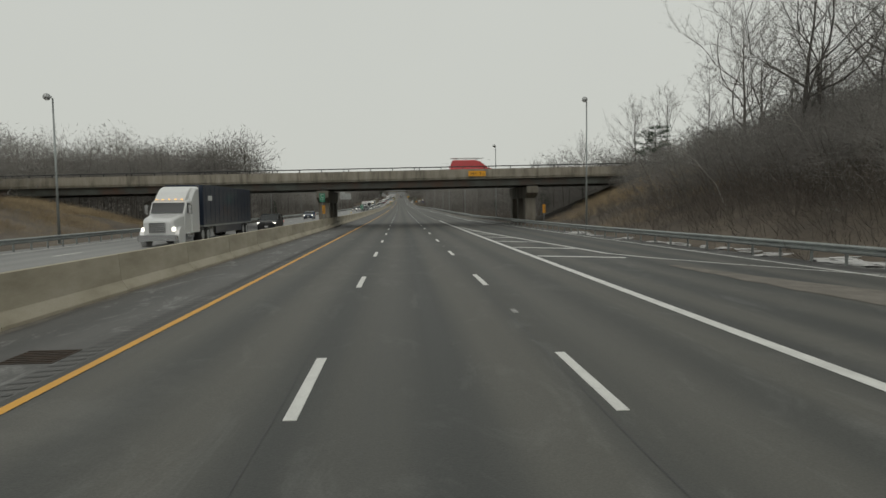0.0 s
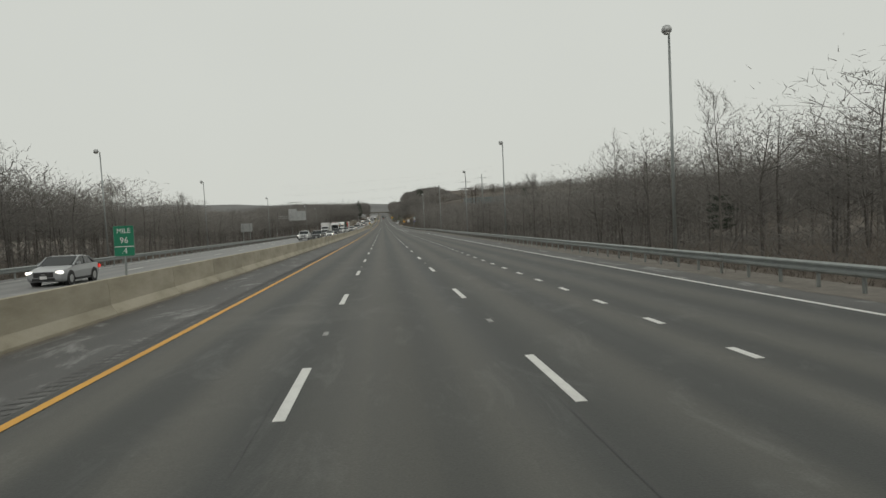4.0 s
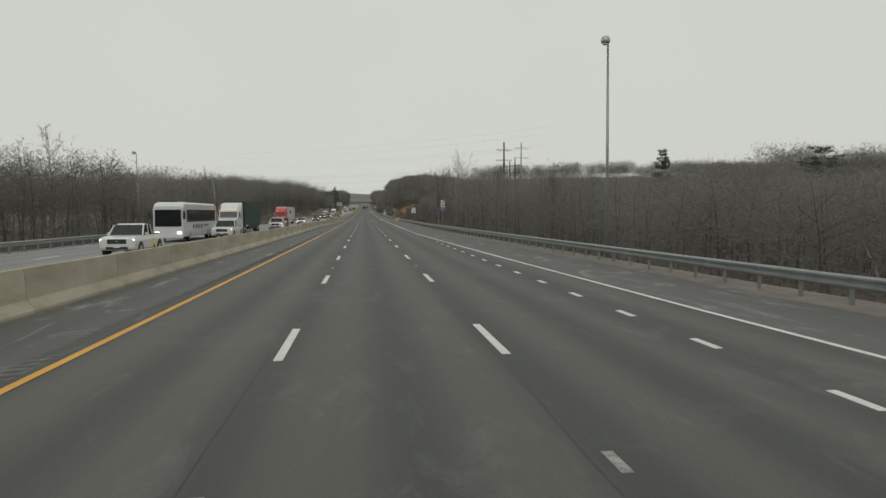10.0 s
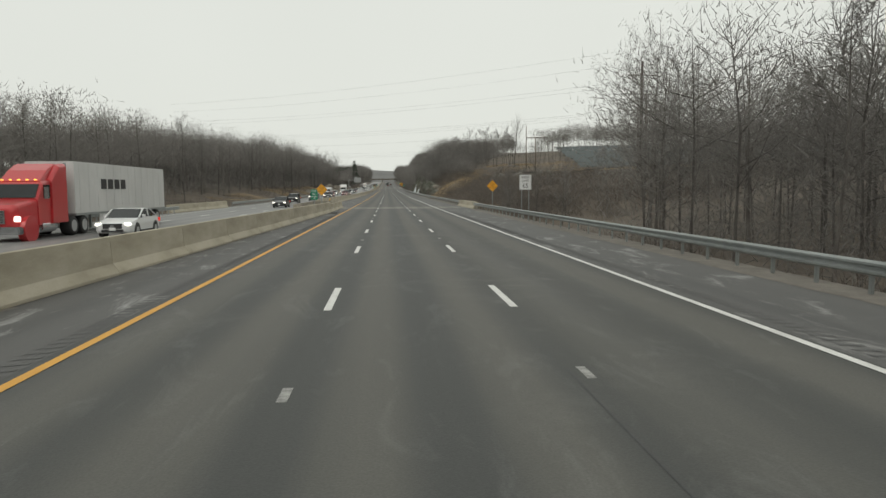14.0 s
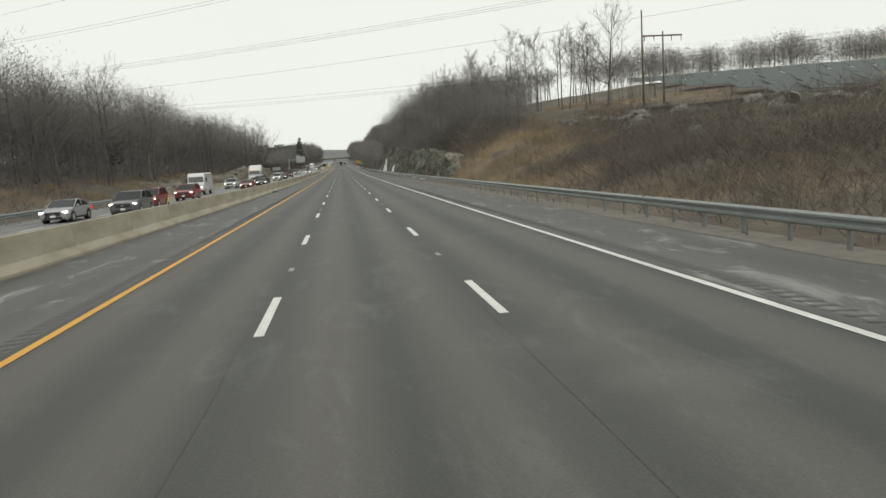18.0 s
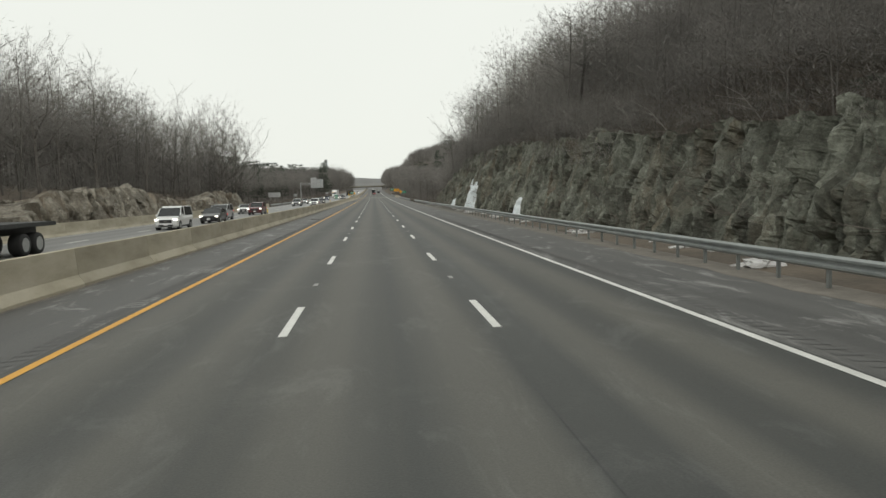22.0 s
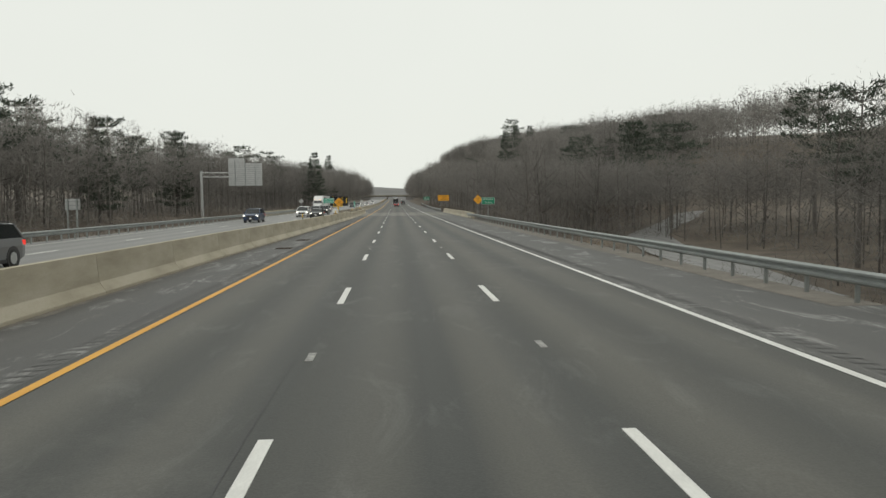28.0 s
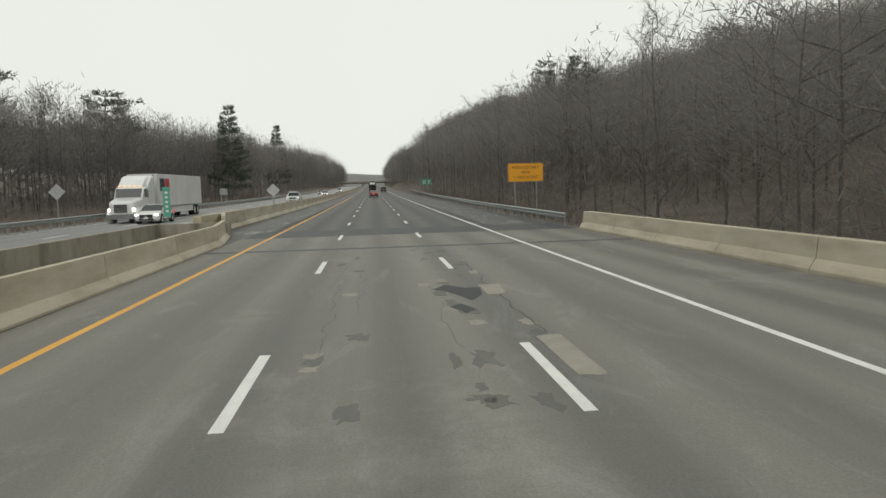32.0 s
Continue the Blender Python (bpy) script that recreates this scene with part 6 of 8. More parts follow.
def rock_face(name, y0, y1, x_base, lean, side, tops, nv, mat, label, seed, amount=1.0, calm=()):
    """A blasted face along the road: leaning joints, blocks at their own depths and open cracks; side is the way it falls back."""
    jr = random.Random(seed)
    slabs, thin = joints(jr, y0 - 2, y1 + 2, 1.6, 4.6), joints(jr, y0 - 2, y1 + 2, 0.5, 1.6)
    stations = sorted({round(y0 + 0.18 * i, 3) for i in range(int((y1 - y0) / 0.18) + 1)} | {round(q[0] + e, 3) for q in slabs for e in (-0.1, 0.0, 0.1) if y0 < q[0] < y1})
    gaps = [q[0] for q in slabs]
    b = Build()
    ia = ib = 0
    for y in stations:
        H = max(0.2, lerp_table(tops, y) + 0.6 * noise.noise((y * 0.22, seed, 0)) + 0.5 * noise.noise((y * 0.7, 7, seed)))
        ia, ib = slice_at(slabs, y, 0, ia)[1], slice_at(thin, y, 0, ib)[1]
        still = 1 - 0.75 * max([math.exp(-((y - c) / w) ** 2) for c, w in calm] or [0])
        near = min(abs(y - g) for g in gaps)
        row = []
        for i in range(nv + 1):
            v = i / nv
            z = -0.4 + (H + 0.4) * min(v / 0.85, 1)
            x = lean * (max(z, 0) / 8.0) ** 1.2
            if v > 0.85:
                k = (v - 0.85) / 0.15
                x += 4.5 * k
                back = land(x_base + side * x, y) - zr(y) + 0.1
                z = H * (1 - k) + back * k
                z = min(z, H + 1.4 * k) if k < 0.6 else z
            fade = 1.0 if v < 0.88 else max(0.0, 1 - (v - 0.88) / 0.12)
            zz = z + 0.5 * noise.noise((y * 0.4, 2, z * 0.3))
            wy, wz = y + 0.45 * noise.noise((y * 0.5, z * 0.5, 21)) + 0.3 * z, z + 0.45 * noise.noise((y * 0.5, z * 0.5, 33)) - 0.22 * y
            c1, e1 = cellular((seed, wy, wz), (1, 1.7, 4.2), 0.8)
            c2, e2 = cellular((seed + 9, wy, wz), (1, 0.8, 1.7), 0.7)
            rough = 0.2 * noise.noise((y * 0.9, z * 0.5, 4)) + 0.1 * noise.noise((y * 2.6, z * 1.5, 14)) + 0.04 * noise.noise((y * 6, z * 4, 9))
            dx = -0.42 * slice_at(slabs, y, zz, ia)[0] - 0.26 * slice_at(thin, y, zz * 1.3 - 1, ib)[0] + 0.62 * (0.5 - c1) * min(1.0, e1 / 0.2) + 0.32 * (0.5 - c2) * min(1.0, e2 / 0.25)
            dx += 0.2 * max(0.0, 1 - e1 / 0.09) + 0.08 * max(0.0, 1 - e2 / 0.12) + rough + 0.6 * noise.noise((y * 0.09, z * 0.12, 2))
            dx += 0.45 * max(0.0, 1 - near / 0.1) * (0.5 + noise.noise((y * 0.2, z * 0.5, 40)))
            x += fade * amount * still * dx
            row.append((x_base + side * x, y + fade * amount * (0.2 * (z - 3) + 0.3 * noise.noise((y * 0.15, z * 0.25, 6))), z + zr(y)))
        b.v += row
    for j in range(len(stations) - 1):
        for i in range(nv):
            a = j * (nv + 1) + i
            b.f.append((a, a + 1, a + nv + 2, a + nv + 1))
    return tagged(part(name, b, mat), label, "rock", kind="structure")


rock_face("rock_cut", 636, 820, 13.35, 2.3, 1, ROCK_TOP, 46, M_ROCK, "dark olive-grey jointed rock face of the road cut with lichen and cracks", 77, calm=((765, 3.2), (783.6, 1.2), (733, 1.2)))
rock_face("rock_ledge", 652, 807, -25.0, 3.4, -1, LEDGE_TOP, 22, M_LEDGE, "low pale brown-grey rock ledge in the bank beyond the opposite carriageway", 31, 0.85)


def boulder_mesh(seed, sx, sy, sz, mat, rough=1.0):
    bm = bmesh.new()
    bmesh.ops.create_icosphere(bm, subdivisions=3, radius=1)
    for v in bm.verts:
        c, e = cellular((v.co.x + seed * 5, v.co.y, v.co.z), (0.9, 0.9, 0.7))
        v.co *= 1 - 0.2 * rough + 0.35 * rough * c + 0.12 * noise.noise(v.co * 2 + Vector((seed, 0, 0)))
        v.co.x *= sx
        v.co.y *= sy
        v.co.z *= sz
    me = bpy.data.meshes.new("boulder")
    bm.to_mesh(me)
    bm.free()
    me.materials.append(mat)
    return me


BOULDERS = [boulder_mesh(s, 1.0, 1.3, 0.75, M_PALEROCK) for s in range(5)]
LEDGEROCKS = [boulder_mesh(s + 60, 1.0, 1.3, 0.7, M_LEDGE) for s in range(4)]
DARKROCKS = [boulder_mesh(s + 20, 1.0, 1.3, 0.8, M_ROCK) for s in range(4)]
rr = random.Random(5)


def boulder(x, y, s, variants, sink=0.25, label="grey lichened boulder on the slope", zz=None):
    b = new("boulder", rr.choice(variants))
    z = land(x, y) if zz is None else zr(y) + zz
    b.matrix_basis = pose(x, y, z + s * (0.45 - sink), rr.uniform(-20, 20), rr.uniform(-20, 20), rr.uniform(0, 360)) @ Matrix.Diagonal((s, s, s, 1))
    tagged(b, label, "rock", "boulders")


slab_b = bmesh.new()
face = [slab_b.verts.new(q) for q in ((-1.7, 1.4, 1.35), (-0.9, 0.9, 1.55), (0.2, 0.1, 1.25), (0.75, -1.2, 0.35), (0.55, -2.0, -0.6), (-0.3, -2.3, -1.2), (-1.0, -0.8, -0.4))]
poly = slab_b.faces.new(face)
for v in [q for q in bmesh.ops.extrude_face_region(slab_b, geom=[poly])["geom"] if isinstance(q, bmesh.types.BMVert)]:
    v.co += Vector((2.2, 2.4, -1.0))
bmesh.ops.bevel(slab_b, geom=slab_b.edges[:], offset=0.16, segments=2, affect="EDGES", clamp_overlap=True)
bmesh.ops.triangulate(slab_b, faces=slab_b.faces[:])
bmesh.ops.subdivide_edges(slab_b, edges=slab_b.edges[:], cuts=5, use_grid_fill=True)
bmesh.ops.recalc_face_normals(slab_b, faces=slab_b.faces[:])
for v in slab_b.verts:
    v.co += v.normal * (0.12 * noise.noise(v.co * 0.8) + 0.05 * noise.noise(v.co * 2.6 + Vector((4, 0, 0))))
slab_mesh = bpy.data.meshes.new("boulder")
slab_b.to_mesh(slab_mesh)
slab_b.free()
slab_mesh.materials.append(M_LEDGE)
big = new("boulder", slab_mesh)
big.matrix_basis = pose(15.7, 641.4, zr(641) + 1.8) @ Matrix.Diagonal((1.2, 1.2, 1.15, 1))
tagged(big, "large pale slab of rock leaning at the end of the cut", "rock", "boulders")
for k in range(20):   # outcrops beyond the opposite carriageway
    y = rr.uniform(655, 812)
    s = rr.uniform(0.6, 1.4)
    boulder(-26.8 - rr.uniform(0, 3.5), y, s * 0.8, LEDGEROCKS, 0.35, "weathered outcrop of pale grey rock in the bank")
for k in range(30):   # rocks on the hillside
    boulder(rr.uniform(24, 42), rr.uniform(588, 640), rr.uniform(0.5, 1.5), BOULDERS, 0.3)
for k in range(18):
    boulder(rr.uniform(27, 60), rr.uniform(545, 600), rr.uniform(0.4, 1.2), BOULDERS, 0.3)
for k in range(16):   # blocks at the end of the cut and by the last verge
    boulder(rr.uniform(15.5, 20), rr.uniform(806, 828), rr.uniform(0.7, 1.7), DARKROCKS, 0.15, "grey broken rock at the end of the cut")


# frozen seeps on the rock face
def icefall(y, columns, label="white frozen seep hanging on the rock face"):
    """Lumpy curtains of ice against the rock, each (offset, width, foot, top, thickness), swollen and runnelled."""
    ic = thing("icefall", 13.2, y, 0, label, "ice", "icefalls")
    for yc, w, z0, z1, thick in columns:
        n, m = max(8, int((z1 - z0) / 0.07)), 26
        rows = []
        for i in range(n + 1):
            f = i / n
            z = z0 + (z1 - z0) * f
            end = min(1.0, 4.5 * (1 - f)) ** 0.5 * (1 if z0 < 0.3 else min(1.0, 4.5 * f) ** 0.5)
            half = 0.5 * w * (0.82 + 0.35 * (1 - f) ** 2 + 0.28 * noise.noise((z * 1.3, y + yc, 5))) * max(0.08, end)
            cy = yc + 0.22 * noise.noise((z * 0.7, y * 3.1, yc))
            xf = 2.3 * (max(z, 0) / 8.0) ** 1.2 + 0.25
            row = []
            for j in range(m + 1):
                g = 2 * j / m - 1
                edge = max(0.0, 1 - abs(g) ** 2.2) ** 0.5
                yy = cy + half * g
                lump = 1 + 0.5 * noise.noise((yy * 2.2, z * 0.7, y)) + 0.3 * noise.noise((yy * 2.6, z * 2.2, y + 4)) + 0.22 * noise.noise((yy * 6, z * 3.5, 2)) + 0.2 * noise.noise((yy * 12, z * 1.2, 8)) + 0.1 * noise.noise((yy * 19, z * 9, 1))
                row.append((xf - (thick * (0.75 + 0.5 * (1 - f)) * lump * max(0.12, end) + 0.25) * edge + 0.12 * (1 - edge), yy, z))
            rows.append(row)
        b = Build()
        b.loft(rows, caps=False, closed=False)
        part("ice_column", b, M_ICE, ic, smooth=True)


icefall(763.6, ((2.9, 0.95, -0.1, 3.3, 0.36), (3.3, 0.6, 2.8, 4.4, 0.32), (2.2, 0.7, -0.1, 2.9, 0.42), (1.5, 0.7, -0.1, 2.7, 0.5), (0.9, 0.95, -0.1, 3.75, 0.5), (0.35, 0.8, -0.1, 3.3, 0.52), (-1.3, 0.45, -0.1, 2.05, 0.3), (0.9, 4.8, -0.1, 0.32, 0.6)))
icefall(733.0, ((0.15, 0.6, -0.1, 1.75, 0.3), (-0.25, 0.6, -0.1, 1.0, 0.4), (0, 1.7, -0.1, 0.3, 0.5)))
icefall(783.6, ((0, 0.9, -0.1, 1.3, 0.45), (-0.6, 0.5, -0.1, 0.7, 0.4), (0, 2.0, -0.1, 0.3, 0.5)))
icefall(776.2, ((0, 0.3, -0.1, 1.3, 0.25), (0.1, 0.8, -0.1, 0.25, 0.4)))
for k in range(46):
    y = rr.uniform(640, 815)
    s = rr.uniform(0.15, 0.5)
    b = new("snow_lump", BOULDERS[0].copy() if k == 0 else snow_mesh)
    if k == 0:
        snow_mesh = b.data
        snow_mesh.materials.clear()
        snow_mesh.materials.append(M_SNOW)
    b.matrix_basis = pose(11.3 + rr.uniform(-0.6, 1.3), y, zr(y) + s * 0.1, 0, 0, rr.uniform(0, 360)) @ Matrix.Diagonal((s, s * rr.uniform(0.9, 1.8), s * 0.85, 1))
    tagged(b, "dirty lump of old snow behind the guard rail", "snow", "snow lumps")
for k in range(26):
    y = rr.uniform(8, 60)
    s = rr.uniform(0.2, 0.45)
    b = new("snow_lump", snow_mesh)
    b.matrix_basis = pose(rail_r(y) + rr.uniform(0.5, 1.3), y, land(rail_r(y) + 1, y) + s * 0.1, 0, 0, rr.uniform(0, 360)) @ Matrix.Diagonal((s, s * rr.uniform(1, 3), s * 0.5, 1))
    tagged(b, "dirty lump of old snow behind the guard rail", "snow", "snow lumps")

# ---- pines ----
def grow_pine(rng, height, spread, bare=0.35, layers=10, cone=False):
    """A white pine: whorls of level limbs carrying flat plumes of needles, with gaps between them."""
    wood, fine = Build(), Build()
    pts = [(0, 0, -1)] + [(rng.uniform(-0.15, 0.15), rng.uniform(-0.15, 0.15), height * k / 5) for k in range(1, 6)]
    wood.tube(pts, [height * 0.015 * (1 - 0.17 * k) for k in range(6)], 6, False)
    for j in range(layers):
        f = bare + (0.97 - bare) * (j + rng.uniform(0.2, 0.8)) / layers
        z = height * f
        L = spread * (1.0 * (1 - f) ** 0.8 + 0.12 if cone else max(0.28, 1 - 2.0 * (f - 0.62) ** 2 - 2.0 * max(0, f - 0.84)))
        for k in range(6 if cone else 5):
            a = k * 6.28 / 5 + j * 0.7 + rng.uniform(-0.45, 0.45)
            ll = L * (rng.uniform(0.75, 1.05) if cone else rng.uniform(0.35, 1.15))
            rise = rng.uniform(0.0, 0.3)
            d = Vector((math.cos(a), math.sin(a), rise))
            e = Vector((0, 0, z)) + d * ll
            wood.tube([(0, 0, z), tuple(e)], [0.045, 0.012], 3, False)
            n = int(14 + ll * 26)
            for t in range(n):
                g = 0.3 + 0.75 * rng.random() ** 0.8
                side = Vector((-math.sin(a), math.cos(a), 0)) * rng.gauss(0, 0.16 * ll * (1.25 - g) + 0.14)
                c = Vector((0, 0, z)) + d * ll * g + side + Vector((0, 0, rng.gauss(0.1, 0.13)))
                u = (d * 0.6 + Vector((rng.uniform(-1, 1), rng.uniform(-1, 1), rng.uniform(0.0, 1.1)))).normalized() * rng.uniform(0.22, 0.42)
                q = u.cross(Vector((rng.uniform(-1, 1), rng.uniform(-1, 1), rng.uniform(-1, 1)))).normalized() * 0.05
                fine.tri(c - q, c + q, c + u)
    return wood, fine


PINES = []
for k in range(4):   # three spreading, one still young and conical
    w, f = grow_pine(rng, 12, (3.4, 3.0, 3.8, 2.8)[k], (0.42, 0.3, 0.5, 0.1)[k], (9, 11, 8, 16)[k], k == 3)
    PINES.append((w.mesh("trunk", M_BARK), f.mesh("crown", M_NEEDLE)))


def pine(x, y, top, label="dark green white pine standing over the bare trees"):
    z = land(x, y)
    size = max(0.25, (zr(y) + top - (1.5 if y > 840 else 0) - z) / 12)
    w, f = rng.choice(PINES)
    t = tagged(new("pine_tree"), label, "tree", "pine trees")
    t.matrix_basis = pose(x, y, z, 0, 0, rng.uniform(0, 360)) @ Matrix.Diagonal((min(size, 2.0), min(size, 2.0), size, 1))
    part("trunk", w, None, t)
    part("crown", f, None, t)


for x, y, top in ((25, 125, 6.5), (35, 99, 13), (24.7, 150, 4), (23, 172, 3.5), (70.5, 463, 17.5), (88, 430, 15), (25, 819, 16), (28, 812, 17), (75, 1040, 28), (80, 1044, 29), (60, 1071, 28), (39, 995, 16), (40.5, 1099, 29),
                  (46, 1103, 27), (38, 985, 17), (-44, 1045, 20), (-44, 1085, 21), (-43, 1025, 17), (-40, 1265, 31), (-33, 1130, 24), (-40, 880, 12), (-44, 896, 14), (-46, 915, 13.5), (-42, 932, 14), (-48, 950, 15),
                  (-45, 968, 15), (-50, 985, 17), (-43, 1000, 17), (-52, 862, 13), (-36, 850, 6), (34, 870, 13), (48, 890, 17), (40, 905, 14), (52, 930, 18), (46, 960, 17), (-31, 172, 4), (-33, 655, 9), (-36, 700, 8),
                  (-40, 868, 14.5), (-47, 878, 17), (-43, 890, 16.5), (-39, 904, 15), (-50, 910, 18), (-43, 923, 16.5), (-39, 940, 15.5), (-48, 938, 17), (-45, 958, 17.5), (-40, 975, 17), (-46, 995, 19),
                  (50, 990, 20.5), (52, 997, 21.5), (48, 1001, 18), (57, 1072, 28.5), (60, 1152, 37), (58, 1190, 44), (62, 1198, 42), (27, 700, 14), (31, 735, 16), (23, 768, 12), (-42, 1180, 22), (36, 1180, 24)):
    pine(x, y, top)

# ---- single big trees ----
for x, y, top in ((27.5, 52, 21), (33, 42, 21), (30, 64, 20), (38, 56, 21), (36, 72, 20), (44, 62, 21), (45, 48, 22)):
    tree(x, y, OAKS, zr(y) + top - land(x, y), "large bare spreading oak with a dark trunk", group="large oaks")
for x, y, top in ((-31, 812, 16), (-33.5, 820, 17), (-31.5, 829, 15.2), (-36, 824, 17.5), (-34, 838, 15.5), (-39, 815, 18), (-38, 832, 17), (-33, 846, 14.5), (19, 947, 10.8), (22.5, 954, 12.8), (25, 962, 14), (30, 950, 13)):
    tree(x, y, OAKS if x < 0 else BIG, zr(y) + top - land(x, y), "large bare oak with dark crooked limbs", group="large oaks")
for x, y, top in ((41.8, 653, 25), (18, 812, 19), (22, 805, 21), (26, 799, 22), (33, 826, 20), (19.5, 836, 16.5), (24, 829, 19), (27.5, 821, 20), (20.5, 846, 17), (30, 838, 19), (26, 494, 17), (21, 478, 10), (33, 101, 17), (39, 104, 18), (44, 98, 17), (28, 110, 12)):
    tree(x, y, BIG, zr(y) + top - land(x, y), "large bare spreading oak with a dark trunk", group="large oaks")


# ---- pale leaning birches above the rock ----
birch_w = Build()
birch_w.tube([(0, 0, -0.4), (0.15, 0, 1.8), (-0.3, 0.1, 3.8), (-1.1, 0.1, 5.6), (-2.2, 0.2, 6.8)], [0.055, 0.045, 0.036, 0.025, 0.01], 5, False)
for q in ((0.3, 3.0), (-0.2, 4.2), (-0.8, 5.2)):
    birch_w.tube([(q[0] - 0.2, 0, q[1]), (q[0] - 1.0, 0.5 - q[0], q[1] + 0.9), (q[0] - 1.7, 0.8, q[1] + 1.2)], [0.03, 0.02, 0.006], 4, False)
birch_mesh = birch_w.mesh("stem", M_BIRCH)
for k in range(16):
    y = 648 + k * 9.6 + rr.uniform(-2, 2)
    x = 16.5 + rr.uniform(0, 3.5)
    t = tagged(new("birch_tree"), "slender pale birch leaning out over the rock face", "tree", "leaning birches")
    t.matrix_basis = pose(x, y, land(x, y), rr.uniform(-10, 10), rr.uniform(-25, 5), rr.uniform(-50, 50)) @ Matrix.Diagonal((0.8, 0.8, rr.uniform(0.5, 0.8), 1))
    part("stem", birch_mesh, None, t)


# ---- brushwood and dry grass, in patches ----
def patch_mesh(name, n, size, h0, h1, w, mat, spread, forks=0, seed=1):
    r = random.Random(seed)
    b = Build()
    for k in range(n):
        a = Vector((r.uniform(-size, size), r.uniform(-size, size), -0.3))
        d = Vector((r.uniform(-spread, spread), r.uniform(-spread, spread), 1)).normalized()
        L = r.uniform(h0, h1) * (1 if forks == 0 else r.uniform(0.5, 1))
        s = Vector((r.uniform(-1, 1), r.uniform(-1, 1), 0)).normalized() * w
        e = a + d * L
        b.tri(a - s, a + s, e)
        for f in range(forks):
            c = a.lerp(e, r.uniform(0.25, 0.95))
            dd = (d * 0.6 + Vector((r.uniform(-1, 1), r.uniform(-1, 1), r.uniform(-0.2, 0.6)))).normalized()
            b.tri(c - s * 0.6, c + s * 0.6, c + dd * L * r.uniform(0.25, 0.5))
    return b.mesh(name, mat)


M_BRUSH = surface("brushwood", [(0.115, 0.1, 0.086), (0.195, 0.17, 0.148)], 0.5, (1, 1, 1), (0.85, 0.95), 0, 0, 6, 0.25, 0.3, vary=0.2)
THICKET = [patch_mesh("stems", 150, 4.5, 2.2, 5.5, 0.028, M_BRUSH, 0.6, 6, k + 40) for k in range(3)]
see_through(M_BRUSH, 0.4)
SCRUB = [patch_mesh("stems", 300, 4, 0.5, 1.5, 0.03, M_BRUSH, 0.8, 4, k + 60) for k in range(3)]
BRUSH = [patch_mesh("stems", 130, 4, 1.2, 3.2, 0.024, M_BRUSH, 0.75, 5, k) for k in range(3)]
LOWBRUSH = [patch_mesh("stems", 130, 3.5, 0.6, 1.6, 0.015, M_BRUSH, 0.8, 5, k + 10) for k in range(3)]
GRASS = [patch_mesh("blades", 2600, 3.5, 0.4, 1.05, 0.01, M_GRASS, 0.85, 0, k + 20) for k in range(3)]


def patch(x, y, variants, label, category, s=1.0):
    t = new(category.replace(" ", "_"), rr.choice(variants))
    nx_, ny_ = land(x + 2, y) - land(x - 2, y), land(x, y + 2) - land(x, y - 2)
    t.matrix_basis = Matrix.Translation((x, y, land(x, y))) @ Vector((-nx_ / 4, -ny_ / 4, 1)).to_track_quat("Z", "Y").to_matrix().to_4x4() @ Matrix.Rotation(rr.uniform(0, 6.28), 4, "Z") @ Matrix.Diagonal((1, 1, s, 1))
    tagged(t, label, category, kind="stuff")


for i in range(9):   # scrub in the corridor under the power line
    for k in range(9):
        x, y = 15.5 + i * 6.2 + rr.uniform(-1.5, 1.5), 523 + k * 6.4 + rr.uniform(-1.5, 1.5)
        patch(x, y, SCRUB, "dense low leafless scrub under the power line", "brushwood", rr.uniform(0.6, 1.1))
        if x < 24 and k % 2 == 0:
            patch(x + 2, y + 2, BRUSH, "leafless brown brushwood on the slope", "brushwood", rr.uniform(0.7, 1.2))
for k in range(64):   # taller bushes in it
    x, y = rr.uniform(14, 46), rr.uniform(516, 602)
    patch(x, y, THICKET, "dense tall leafless bushes on the slope", "brushwood", rr.uniform(0.4, 0.75))
for k in range(44):
    x, y = rr.uniform(15, 40), rr.uniform(572, 646)
    if y < 634 or x > 21:
        patch(x, y, THICKET if rr.random() < 0.5 else BRUSH, "dark leafless bushes in the dry grass", "brushwood", rr.uniform(0.35, 0.75))
for k in range(30):   # tawny grass round the leaning slab
    x, y = rr.uniform(15.5, 27), rr.uniform(606, 652)
    if y < 640 or x > 18.5:
        patch(x, y, GRASS, "tawny dry grass on the slope", "dry grass", rr.uniform(0.8, 1.3))
for x, y, h in ((14.5, 514, 6), (16, 519, 7.5), (19.5, 517, 9), (22, 513, 8), (29, 516, 9), (36, 530, 8), (17, 524, 7), (20.5, 531, 6.5), (24, 519, 8), (27, 540, 6), (19, 546, 5.5), (31, 527, 7), (23, 555, 5)):
    tree(x, y, TREES, h, "small bare tree in the scrub beside the bridge")
for i in range(16):   # the slope below the plateau
    for k in range(6):
        y, x = 572 + i * 5.4 + rr.uniform(-1.5, 1.5), 14.5 + k * 5.2 + rr.uniform(-1.5, 1.5)
        if x < 46 - max(0, y - 630) * 0.6 and not (y > 640 and x < 19):
            tuft = rr.random() < (0.8 if x < 32 and y > 600 else 0.4)
            patch(x, y, GRASS if tuft else BRUSH if x < 27 and rr.random() < 0.4 else SCRUB, "tawny dry grass on the slope" if tuft else "leafless brown brushwood on the slope", "dry grass" if tuft else "brushwood")
for k in range(36):
    patch(rr.uniform(36, 80), rr.uniform(590, 612), GRASS, "tawny dry grass on the slope", "dry grass")
for k in range(40):
    patch(rr.uniform(36, 62), rr.uniform(612, 664), GRASS, "tawny dry grass on the plateau", "dry grass", rr.uniform(0.5, 0.9))
